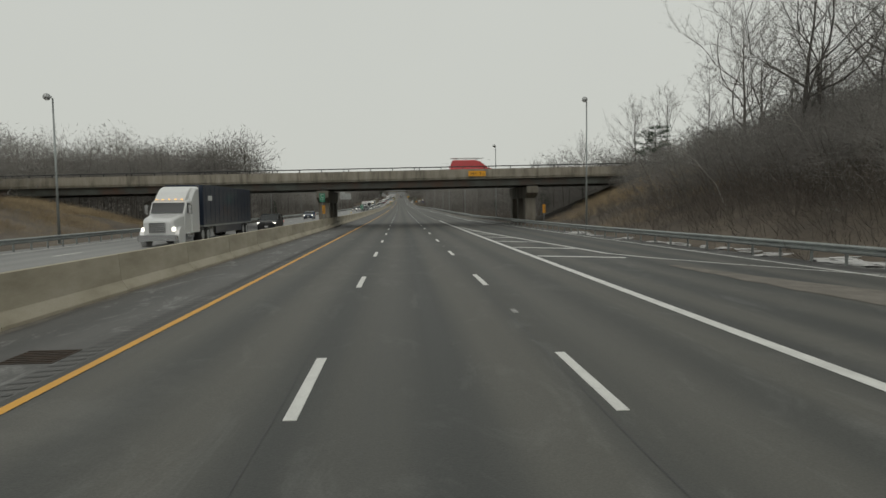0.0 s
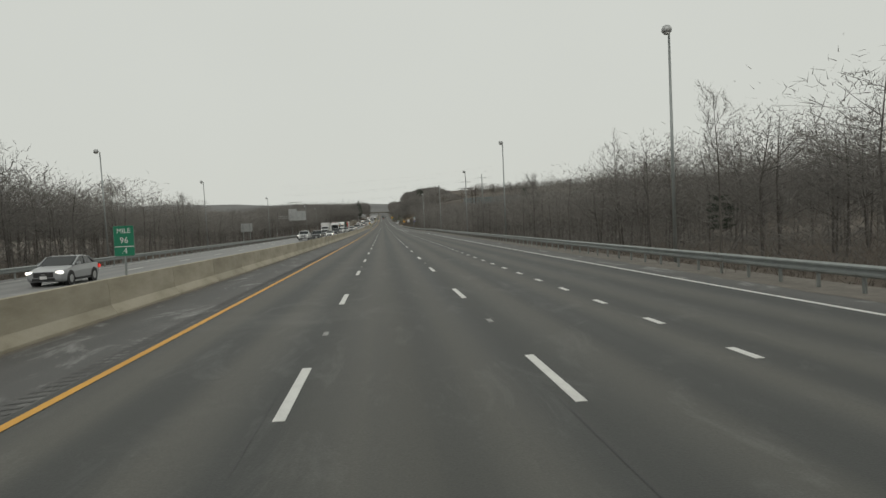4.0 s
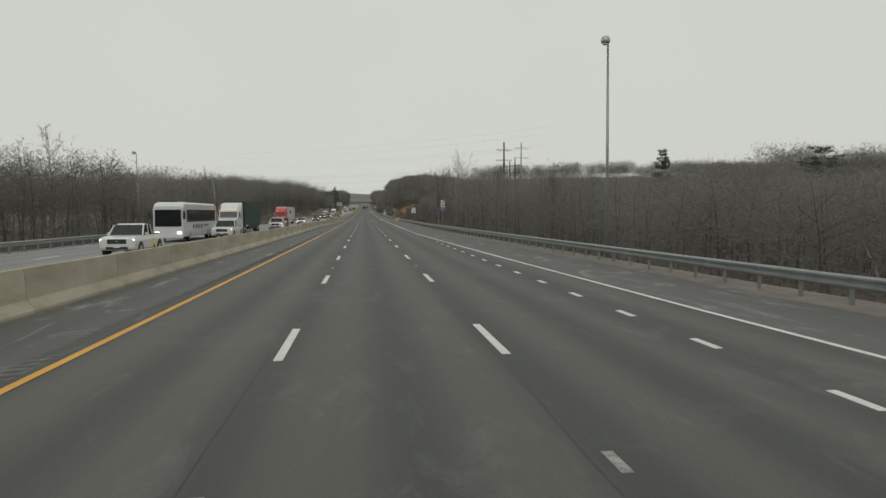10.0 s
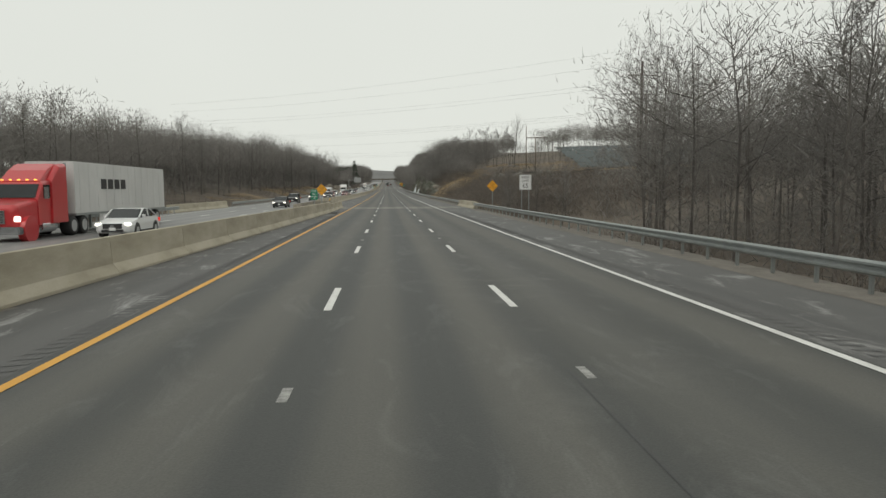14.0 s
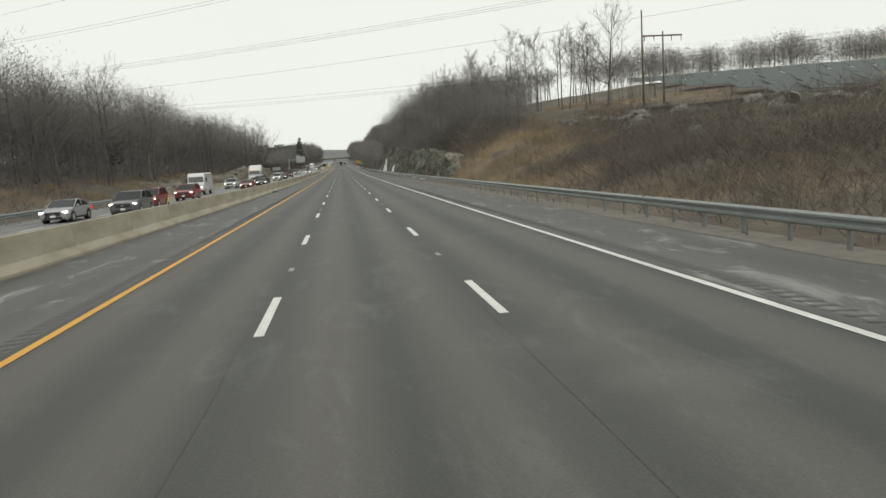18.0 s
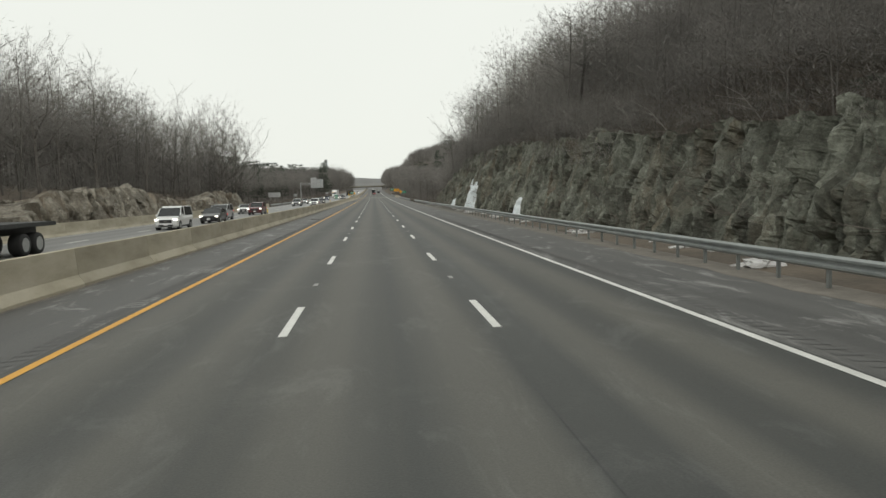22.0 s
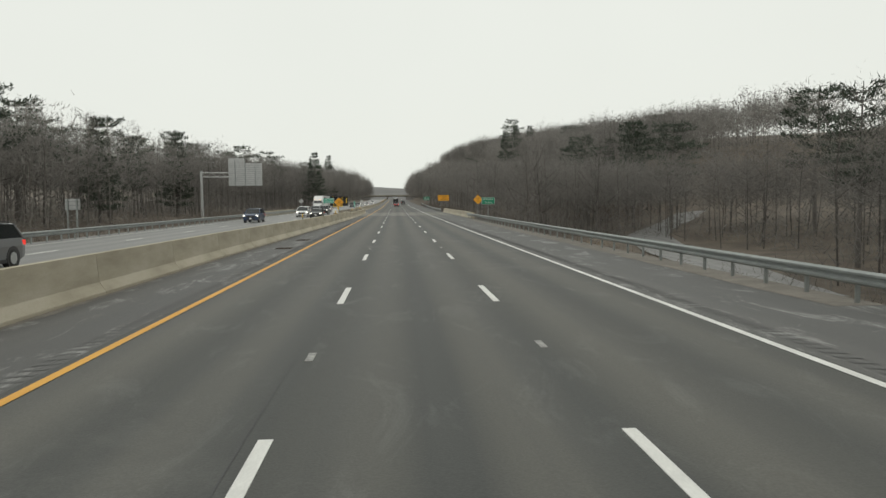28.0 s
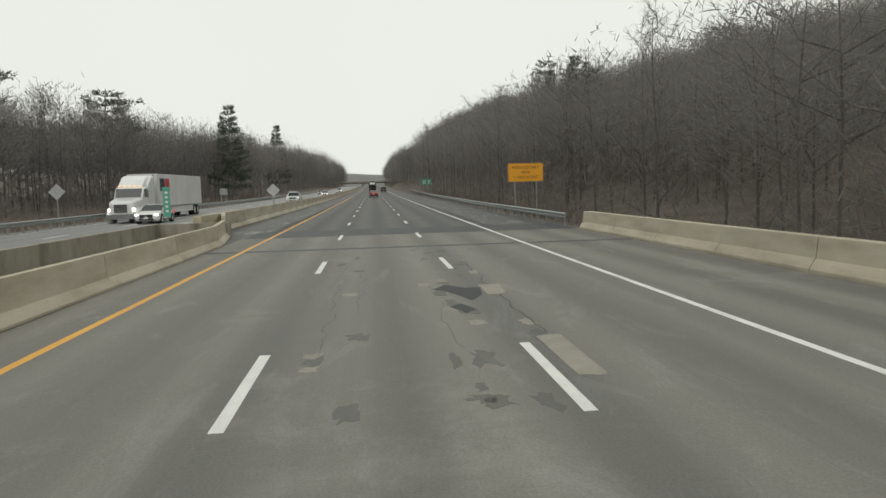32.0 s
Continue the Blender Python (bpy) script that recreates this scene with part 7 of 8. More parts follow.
for k in range(20):
    patch(rr.uniform(19, 32), rr.uniform(60, 84), GRASS, "tawny dry grass on the embankment", "dry grass")
for k in range(22):
    patch(rr.uniform(-45, -27), rr.uniform(50, 82), GRASS, "tawny dry grass on the embankment", "dry grass")
y = 100.0
while y < 500:   # behind the guard rail
    patch(rail_r(y) + rr.uniform(5.0, 6.2), y, LOWBRUSH if rr.random() < 0.4 else BRUSH, "leafless brushwood behind the guard rail", "brushwood", rr.uniform(0.7, 1.1))
    y += 7.0
for k in range(52):   # rough grass close behind the rail
    y = 526 + k * 5.8
    if y < 634 or y > 812:
        patch(14.2 + rr.uniform(-0.3, 0.5), y, GRASS, "rough dry grass behind the guard rail", "dry grass", rr.uniform(0.4, 0.7))
for k in range(14):   # the glade
    patch(rr.uniform(14, 24), rr.uniform(894, 940), LOWBRUSH if rr.random() < 0.6 else GRASS, "low dry growth above the side road", "brushwood", 0.8)
y = 838.0
while y < 1150:
    patch(rail_r(y) + rr.uniform(5.0, 6.4), y, BRUSH, "leafless brushwood behind the guard rail", "brushwood", rr.uniform(0.7, 1.1))
    y += 8.0
y = 8.0
while y < 72:   # thicket over the whole first embankment
    for dx in (5.5, 10, 22):
        patch(lerp_table(EDGE_R, y) + dx + rr.uniform(-1.5, 1.5), y + rr.uniform(-2, 2), BRUSH if dx < 6 or y > 60 else THICKET, "leafless brushwood on the embankment", "brushwood", rr.uniform(0.7, 1.1))
    y += 5.5
for i in range(8):   # close-grown saplings on it
    for dx in (10.5, 17.5, 24.5):
        y = 14 + i * 7.2 + rr.uniform(-1, 1)
        x = lerp_table(EDGE_R, y) + dx + rr.uniform(-1, 1)
        t = tagged(new("woodland", rr.choice(MIDDLE)), "close-grown bare saplings on the embankment", "woodland", kind="stuff")
        t.matrix_basis = Matrix.Translation((x, y, land(x, y) - 0.3)) @ Matrix.Rotation(math.atan2(land(x + 3, y) - land(x - 3, y), 6), 4, (0, -1, 0)) @ Matrix.Rotation(rr.choice((0, math.pi)), 4, "Z") @ Matrix.Diagonal((0.42, 0.42, 0.42 if dx < 20 else 0.5, 1))
for k in range(9):   # brush over the end of the rock
    patch(rr.uniform(15, 18), 788 + k * 4 + rr.uniform(-1, 1), THICKET, "leafless brushwood above the rock face", "brushwood", rr.uniform(0.5, 0.8))
for k in range(7):   # pale saplings leaning over it
    x, y = rr.uniform(21, 30), rr.uniform(24, 70)
    t = tagged(new("birch_tree"), "slender pale sapling leaning out of the brushwood", "tree", "leaning birches")
    t.matrix_basis = pose(x, y, land(x, y), rr.uniform(-10, 10), rr.uniform(-30, 0), rr.uniform(-50, 50))
    part("stem", birch_mesh, None, t)
for k in range(44):   # along the rim of the rock
    y = 644 + k * 3.9
    patch(17.3 + rr.uniform(-0.6, 1.6), y, THICKET, "leafless brushwood above the rock face", "brushwood", rr.uniform(0.5, 0.95))
for k in range(60):   # on top of the rock
    patch(16.8 + rr.uniform(0, 8), 640 + k * 3.0, BRUSH, "leafless brushwood above the rock face", "brushwood", rr.uniform(0.8, 1.4))
y = 105.0
while y < 1150:   # beyond the opposite carriageway
    if not skip_l(y):
        bank = 545 < y < 815
        patch(EDGE_L - rr.uniform(4.5, 7.5), y, GRASS if bank and rr.random() < 0.45 else BRUSH if rr.random() < 0.6 else LOWBRUSH, "dry grass and brushwood beyond the guard rail", "brushwood", rr.uniform(0.6, 1.1))
    y += 6.0

# far wooded rise that closes the view along the road
hill = Build()
hx = [(-900 + 60 * i) for i in range(31)]
for yy, top in ((2300, 0.0), (2500, 0.75), (2750, 1.0), (3200, 0.6)):
    hill.v += [(x, yy, zr(1500) + 30 + top * (52 + 30 * abs(x / 900) + 9 * noise.noise((x * 0.006, yy * 0.004, 1))) - 30) for x in hx]
for j in range(3):
    for i in range(30):
        a = j * 31 + i
        hill.f.append((a, a + 1, a + 32, a + 31))
# pale grey base colour stands in for the haze over the hill
M_FAR = surface("hazed_far_woodland", [(0.13, 0.13, 0.13), (0.19, 0.19, 0.185)], 0.02, (1, 1, 1), (0.95, 1), 0, 0, 0.3, 0.2)
tagged(part("backdrop_hill", hill, M_FAR, smooth=True), "wooded hill on the horizon, pale grey with painted haze", "backdrop", kind="structure")

# lower side road beside the last bridge
side = Build()
srow = []
for i in range(48):
    f = i / 47
    y = 889 + 85 * f
    x = lerp_table([(866, 22), (885, 24.5), (905, 27.5), (925, 31), (945, 36), (958, 42), (974, 56)], y)
    srow.append([(x - 3.2, y, land(x - 3.2, y) * 0.5 + land(x, y) * 0.5 + 0.22), (x + 3.2, y, land(x + 3.2, y) * 0.5 + land(x, y) * 0.5 + 0.22)])
side.loft(srow, closed=False)
tagged(part("side_road", side, M_OPP), "narrow pale asphalt road winding through the wood below", "road", kind="structure")


# small safety cone standing on the slope
cone = tagged(new("traffic_cone"), "small orange and white safety cone on the grassy slope", "traffic cone")
cone.matrix_basis = pose(18.6, 648.5, land(18.6, 648.5) + 0.25) @ Matrix.Diagonal((1.15, 1.15, 1.15, 1))
M_CONE = surface("orange_plastic", [(0.6, 0.13, 0.03), (0.7, 0.17, 0.04)], 4, (1, 1, 1), (0.4, 0.6), 0, 0, 30, 0.1)
part("base", Build().box(-0.19, 0.19, -0.19, 0.19, 0, 0.04), M_CONE, cone, bevel=0.01)
part("body", Build().tube([(0, 0, 0.04), (0, 0, 0.72)], [0.14, 0.03], 16), M_CONE, cone, smooth=True)
part("collar", Build().tube([(0, 0, 0.38), (0, 0, 0.58)], [0.092, 0.06], 16, False), M_WHITE, cone, "white reflective collar")

# ---- vehicles ----
def paint(name, c, rough=0.3):
    return surface(name, [tuple(k * 0.9 for k in c), c], 1.5, (1, 1, 1), (rough, rough + 0.15), 0.0, 0, 25, 0.05, 0.35, coat=0.6)


P_WHITE, P_BLACK, P_SILVER = paint("white_car_paint", (0.68, 0.69, 0.69)), paint("black_car_paint", (0.014, 0.015, 0.017)), paint("silver_car_paint", (0.33, 0.34, 0.35))
P_GREY, P_RED, P_BLUE = paint("grey_car_paint", (0.11, 0.115, 0.12)), paint("red_car_paint", (0.24, 0.016, 0.02)), paint("blue_car_paint", (0.025, 0.05, 0.11))
P_MAROON, P_TRUCKRED, P_NAVY = paint("maroon_car_paint", (0.11, 0.018, 0.022)), paint("bright_red_truck_paint", (0.5, 0.03, 0.035)), paint("navy_trailer_paint", (0.015, 0.025, 0.05))
P_GREENTARP = surface("green_tarpaulin", [(0.008, 0.035, 0.026), (0.02, 0.06, 0.045)], 1.0, (1, 1, 3), (0.5, 0.7), 0, 0.02, 12, 0.15)
M_TRAILER = surface("white_trailer_panel", [(0.5, 0.5, 0.49), (0.66, 0.66, 0.65)], 0.6, (1, 1, 0.4), (0.4, 0.55), 0, 0, 12, 0.06)
M_GLASS = surface("tinted_window_glass", [(0.012, 0.015, 0.016), (0.022, 0.026, 0.028)], 1, (1, 1, 1), (0.04, 0.1), 0, 0, 6, 0.05, spec=0.45)
M_CHROME = surface("chrome", [(0.5, 0.51, 0.52), (0.62, 0.63, 0.64)], 2, (1, 1, 1), (0.12, 0.25), 0.95, 0, 20, 0.03)
M_PLASTIC = surface("black_plastic", [(0.018, 0.018, 0.019), (0.035, 0.035, 0.036)], 5, (1, 1, 1), (0.5, 0.7), 0, 0, 40, 0.1)
M_HEAD = glow("lit_headlamp", (1.0, 0.96, 0.86), 1.5)
M_TAIL = glow("lit_tail_lamp", (0.7, 0.03, 0.02), 0.5)
M_AMBERLAMP = glow("amber_lamp", (1.0, 0.5, 0.08), 1.5)
M_LENS = surface("lamp_lens", [(0.3, 0.31, 0.32), (0.45, 0.46, 0.47)], 3, (1, 1, 1), (0.1, 0.2), 0.2, 0, 20, 0.03)
wheel_meshes = {}


def wheel(parent, x, y, r, w, side):
    """A tyre with a rim under it."""
    key = (r, w, side)
    if key not in wheel_meshes:
        b = Build()
        rings = []
        for dx, rr_ in ((-w / 2, r * 0.62), (-w / 2, r * 0.92), (-w * 0.36, r), (w * 0.36, r), (w / 2, r * 0.92), (w / 2, r * 0.62)):
            rings.append([(dx, rr_ * math.cos(a * math.pi / 9), rr_ * math.sin(a * math.pi / 9)) for a in range(18)])
        b.loft(rings)
        rim = Build()
        o = side * w * 0.5
        rim.loft([[(o + side * d, q * math.cos(a * math.pi / 9), q * math.sin(a * math.pi / 9)) for a in range(18)] for d, q in ((0.004, r * 0.62), (-0.03, r * 0.56), (-0.035, r * 0.2), (0.01, r * 0.14))])
        wheel_meshes[key] = (b.mesh("tyre", M_RUBBER, True), rim.mesh("rim", M_ALU))
    t, rm = wheel_meshes[key]
    wh = part("wheel", t, None, parent, at=pose(x, y, r))
    part("rim", rm, None, wh)


def hull(stations):
    """Body shell from stations (y, bottom, shoulder, top, half width)."""
    b = Build()
    rings = []
    for y, zb, zm, zt, w in stations:
        rings.append([(-w * 0.9, y, zb), (-w * 0.985, y, zb + 0.1), (-w, y, zm), (-w * 0.94, y, zt - 0.03), (-w * 0.82, y, zt), (w * 0.82, y, zt), (w * 0.94, y, zt - 0.03), (w, y, zm), (w * 0.985, y, zb + 0.1), (w * 0.9, y, zb)])
    return b.loft(rings)


CARS = {
    "sedan": dict(L=4.75, W=0.91, H=1.45, r=0.33, wb=(0.95, 3.7), st=[(0, .35, .55, .66, .7), (.12, .24, .58, .74, .84), (.6, .2, .62, .85, .9), (1.35, .2, .66, .98, .91), (2.3, .2, .7, 1.0, .91), (3.5, .2, .7, 1.02, .91), (4.3, .24, .68, 1.02, .87), (4.7, .3, .62, .95, .78), (4.75, .4, .6, .85, .74)],
                  gh=[(1.3, .97, .98, .8), (2.1, 1.0, 1.42, .78), (2.6, 1.0, 1.45, .78), (3.3, 1.0, 1.4, .76), (4.15, 1.0, 1.03, .76)]),
    "suv": dict(L=4.75, W=0.94, H=1.72, r=0.37, wb=(0.95, 3.7), st=[(0, .42, .7, .85, .76), (.1, .3, .74, .96, .88), (.5, .26, .78, 1.05, .93), (1.25, .26, .8, 1.12, .94), (3.0, .26, .82, 1.14, .94), (4.4, .28, .82, 1.14, .92), (4.7, .34, .78, 1.1, .86), (4.75, .42, .75, 1.02, .82)],
                gh=[(1.2, 1.1, 1.12, .84), (1.95, 1.12, 1.66, .8), (2.6, 1.12, 1.72, .8), (4.1, 1.12, 1.68, .78), (4.62, 1.1, 1.14, .78)]),
    "minivan": dict(L=5.0, W=0.97, H=1.74, r=0.34, wb=(0.95, 3.95), st=[(0, .38, .6, .75, .74), (.12, .24, .66, .86, .88), (.5, .22, .72, .98, .95), (1.1, .22, .78, 1.08, .97), (3.0, .22, .8, 1.1, .97), (4.7, .25, .8, 1.1, .94), (5.0, .36, .75, 1.02, .88)],
                    gh=[(.95, 1.05, 1.08, .88), (1.95, 1.08, 1.66, .83), (2.8, 1.08, 1.74, .83), (4.4, 1.08, 1.7, .82), (4.93, 1.06, 1.12, .82)]),
    "pickup": dict(L=5.7, W=0.99, H=1.85, r=0.4, wb=(1.0, 4.6), st=[(0, .5, .85, 1.0, .9), (.08, .4, .88, 1.12, .97), (.5, .36, .9, 1.18, .99), (1.5, .36, .92, 1.22, .99), (3.4, .36, .92, 1.22, .99), (3.45, .36, .92, 1.2, .99), (5.6, .4, .92, 1.22, .98), (5.7, .46, .9, 1.16, .96)],
                   gh=[(1.45, 1.2, 1.22, .88), (2.1, 1.2, 1.8, .82), (2.6, 1.2, 1.86, .82), (3.25, 1.2, 1.82, .82), (3.5, 1.2, 1.24, .84)]),
    "van": dict(L=4.8, W=0.92, H=1.86, r=0.33, wb=(0.85, 3.9), st=[(0, .4, .62, .75, .74), (.12, .24, .68, .88, .86), (.45, .22, .75, 1.0, .91), (1.0, .22, .8, 1.12, .92), (2.2, .22, .9, 1.14, .92), (4.7, .24, .9, 1.14, .92), (4.8, .34, .85, 1.1, .88)],
                gh=[(.85, 1.08, 1.1, .86), (1.65, 1.1, 1.74, .8), (2.1, 1.1, 1.86, .82), (4.5, 1.1, 1.84, .82), (4.78, 1.1, 1.16, .84)]),
}


def car(kind, mat, label, lit=True, panel_van=False):
    c = CARS[kind]
    v = tagged(new("car" if kind not in ("pickup", "van") else ("pickup_truck" if kind == "pickup" else "van")), label, {"pickup": "pickup truck", "van": "van", "suv": "suv", "minivan": "minivan"}.get(kind, "car"), "traffic")
    L, W, H = c["L"], c["W"], c["H"]
    part("body", hull(c["st"]), mat, v, smooth=False, bevel=0.02)
    gh = c["gh"]
    b = Build()
    rings = []
    for y, z0, z1, w in gh:
        rings.append([(-w - 0.06, y, z0), (-w, y, z1 - 0.04), (-w + 0.1, y, z1), (w - 0.1, y, z1), (w, y, z1 - 0.04), (w + 0.06, y, z0)])
    b.loft(rings)
    part("window_glass", b, mat if panel_van else M_GLASS, v, "" if panel_van else "dark tinted glass")
    b = Build()
    mids = gh[1:-1]
    b.loft([[(-w + 0.02, y, z1 - 0.035), (-w + 0.1, y, z1 + 0.012), (w - 0.1, y, z1 + 0.012), (w - 0.02, y, z1 - 0.035)] for y, z0, z1, w in mids])
    part("roof", b, mat, v)
    for s in (-1, 1):
        for (ya, za, wa), (yb, zb, wb_) in (((gh[0][0], gh[0][1], gh[0][3] + .06), (gh[1][0], gh[1][2] - .03, gh[1][3])), ((gh[2][0] + .15, gh[2][1], gh[2][3] + .07), (gh[2][0] + .1, gh[2][2] - .03, gh[2][3] + .01)),
                                            ((gh[-1][0], gh[-1][1], gh[-1][3] + .06), (gh[-2][0], gh[-2][2] - .03, gh[-2][3]))):
            part("pillar", Build().tube([(s * wa, ya, za), (s * wb_, yb, zb)], [0.045, 0.04], 5), mat, v)
        zl = c["st"][2][2] + 0.02
        part("headlamp", Build().box(s * (W - 0.08) - 0.16, s * (W - 0.08) + 0.06 if s > 0 else s * (W - 0.08) + 0.16, -0.01, 0.3, zl - 0.02, zl + 0.13) if False else Build().box(min(s * (W - 0.34), s * (W - 0.06)), max(s * (W - 0.34), s * (W - 0.06)), 0.02, 0.3, zl - 0.02, zl + 0.12), M_HEAD if lit else M_LENS, v, bevel=0.02)
        zt = c["st"][-2][3]
        part("tail_lamp", Build().box(min(s * (W - 0.3), s * (W - 0.05)), max(s * (W - 0.3), s * (W - 0.05)), L - 0.28, L - 0.02, zt - 0.28, zt - 0.08), M_TAIL, v, bevel=0.02)
        part("mirror", Build().box(min(s * (W - 0.02), s * (W + 0.16)), max(s * (W - 0.02), s * (W + 0.16)), gh[0][0] + 0.35, gh[0][0] + 0.45, gh[0][1] + 0.02, gh[0][1] + 0.17), mat, v, bevel=0.02)
        part("sill", Build().box(min(s * (W - 0.08), s * (W + 0.01)), max(s * (W - 0.08), s * (W + 0.01)), c["wb"][0] + 0.45, c["wb"][1] - 0.45, 0.22, 0.34), M_PLASTIC, v)
        for y in c["wb"]:
            part("wheel_arch", Build().tube([(s * (W - 0.22), y, c["r"] + 0.02), (s * (W + 0.004), y, c["r"] + 0.02)], [c["r"] + 0.07] * 2, 16), M_PLASTIC, v)
            wheel(v, s * (W - 0.1), y, c["r"], 0.22, s)
    zf = c["st"][1][1]
    zg = c["st"][1][2]
    part("grille", Build().box(-W * 0.52, W * 0.52, -0.015, 0.1, zg - 0.12, zg + 0.14), M_PLASTIC, v, bevel=0.01)
    part("badge", Build().box(-0.09, 0.09, -0.03, -0.012, zg - 0.02, zg + 0.07), M_CHROME, v)
    part("lower_intake", Build().box(-W * 0.6, W * 0.6, -0.01, 0.16, zf + 0.05, zf + 0.2), M_PLASTIC, v, bevel=0.01)
    part("number_plate", Build().box(-0.16, 0.16, -0.028, -0.01, zf + 0.14, zf + 0.29), M_SIGNWHITE, v)
    part("number_plate", Build().box(-0.16, 0.16, L - 0.04, L + 0.012, zf + 0.3, zf + 0.45), M_SIGNWHITE, v)
    if kind == "pickup":
        part("bed", Build().box(-W * 0.86, W * 0.86, 3.6, 5.55, 1.15, 1.235), M_PLASTIC, v, "black load bed")
    if kind in ("suv", "minivan"):
        for s in (-1, 1):
            part("roof_rail", Build().tube([(s * 0.68, gh[1][0] + .5, H + .0), (s * 0.68, gh[1][0] + .6, H + .06), (s * 0.68, gh[-2][0] - .2, H + .04), (s * 0.68, gh[-2][0] - .1, H - .02)], [0.02] * 4, 5), M_PLASTIC, v)
    v.matrix_basis = pose(0, -500, -50)
    return v


def tractor(v, mat, sleeper=True, y0=0.0):
    """A bonneted truck tractor, front at y0, facing back along the road."""
    b = Build()
    b.loft([[(-w, y0 + y, zb), (-w, y0 + y, zt - .12), (-w + .14, y0 + y, zt), (w - .14, y0 + y, zt), (w, y0 + y, zt - .12), (w, y0 + y, zb)] for y, zb, zt, w in ((0.1, .75, 1.55, .75), (0.35, .6, 1.75, .95), (1.3, .6, 1.92, 1.05), (1.95, .6, 2.0, 1.08))])
    part("bonnet", b, mat, v, bevel=0.04)
    b = Build()
    b.loft([[(-1.12, y0 + y, .7), (-1.12, y0 + y, z - .1), (-1.02, y0 + y, z), (1.02, y0 + y, z), (1.12, y0 + y, z - .1), (1.12, y0 + y, .7)] for y, z in ((1.9, 2.02), (2.45, 2.85), (3.3, 2.95))])
    part("cab", b, mat, v, bevel=0.03)
    part("windscreen", Build().loft([[(-1.0, y0 + y - .03, z), (1.0, y0 + y - .03, z), (1.0, y0 + y + .03, z), (-1.0, y0 + y + .03, z)] for y, z in ((1.9, 2.07), (2.34, 2.74))]), M_GLASS, v)
    end = 3.3
    if sleeper:
        b = Build()
        b.loft([[(-1.2, y0 + y, .75), (-1.2, y0 + y, z - .15), (-1.05, y0 + y, z), (1.05, y0 + y, z), (1.2, y0 + y, z - .15), (1.2, y0 + y, .75)] for y, z in ((3.2, 2.98), (3.5, 3.3), (4.1, 3.75), (4.9, 3.85))])
        part("sleeper", b, mat, v, bevel=0.03)
        part("roof_fairing", Build().loft([[(-1.0, y0 + y, z0), (-.95, y0 + y, z), (.95, y0 + y, z), (1.0, y0 + y, z0)] for y, z0, z in ((2.5, 2.85, 2.9), (3.3, 2.9, 3.45), (4.2, 3.3, 3.82))]), mat, v, bevel=0.02)
        end = 4.9
    part("grille", Build().box(-.5, .5, y0 + .02, y0 + .14, .85, 1.5), M_CHROME, v, bevel=0.02)
    for k in range(5):
        part("grille_bar", Build().box(-.44, .44, y0 - .005, y0 + .03, .92 + k * .12, .96 + k * .12), M_PLASTIC, v)
    part("bumper", Build().box(-1.18, 1.18, y0 - .1, y0 + .35, .35, .72), M_CHROME, v, bevel=0.05)
    part("chassis", Build().box(-.45, .45, y0 + 1, y0 + end + 2.4, .75, 1.0), M_PLASTIC, v)
    for s in (-1, 1):
        part("headlamp", Build().box(min(s * .68, s * 1.02), max(s * .68, s * 1.02), y0 + .2, y0 + .45, .95, 1.2), M_HEAD, v, bevel=0.02)
        part("side_window", Build().box(min(s * 1.1, s * 1.135), max(s * 1.1, s * 1.135), y0 + 2.5, y0 + 3.15, 2.05, 2.7), M_GLASS, v)
        part("fender", Build().tube([(s * .85, y0 + 1.05, .56), (s * 1.2, y0 + 1.05, .56)], [.66, .66], 18), mat, v)
        part("fuel_tank", Build().tube([(s * .85, y0 + 2.2, .62), (s * .85, y0 + 3.7, .62)], [.32, .32], 14), M_CHROME, v)
        part("exhaust_stack", Build().tube([(s * 1.05, y0 + end + .15, .9), (s * 1.05, y0 + end + .15, 3.9)], [.07, .07], 8), M_CHROME, v)
        part("mirror", Build().box(min(s * 1.28, s * 1.5), max(s * 1.28, s * 1.5), y0 + 2.2, y0 + 2.3, 2.0, 2.6), M_CHROME, v, bevel=0.02)
        wheel(v, s * 1.02, y0 + 1.05, .52, .3, s)
        for dy in (.55, 1.85):
            wheel(v, s * .95, y0 + end + dy, .52, .56, s)
    for k in range(5):
        part("marker_lamp", Build().box(-.8 + k * .4 - .05, -.8 + k * .4 + .05, y0 + 2.4, y0 + 2.48, 2.93, 2.98), M_AMBERLAMP, v)
    return end


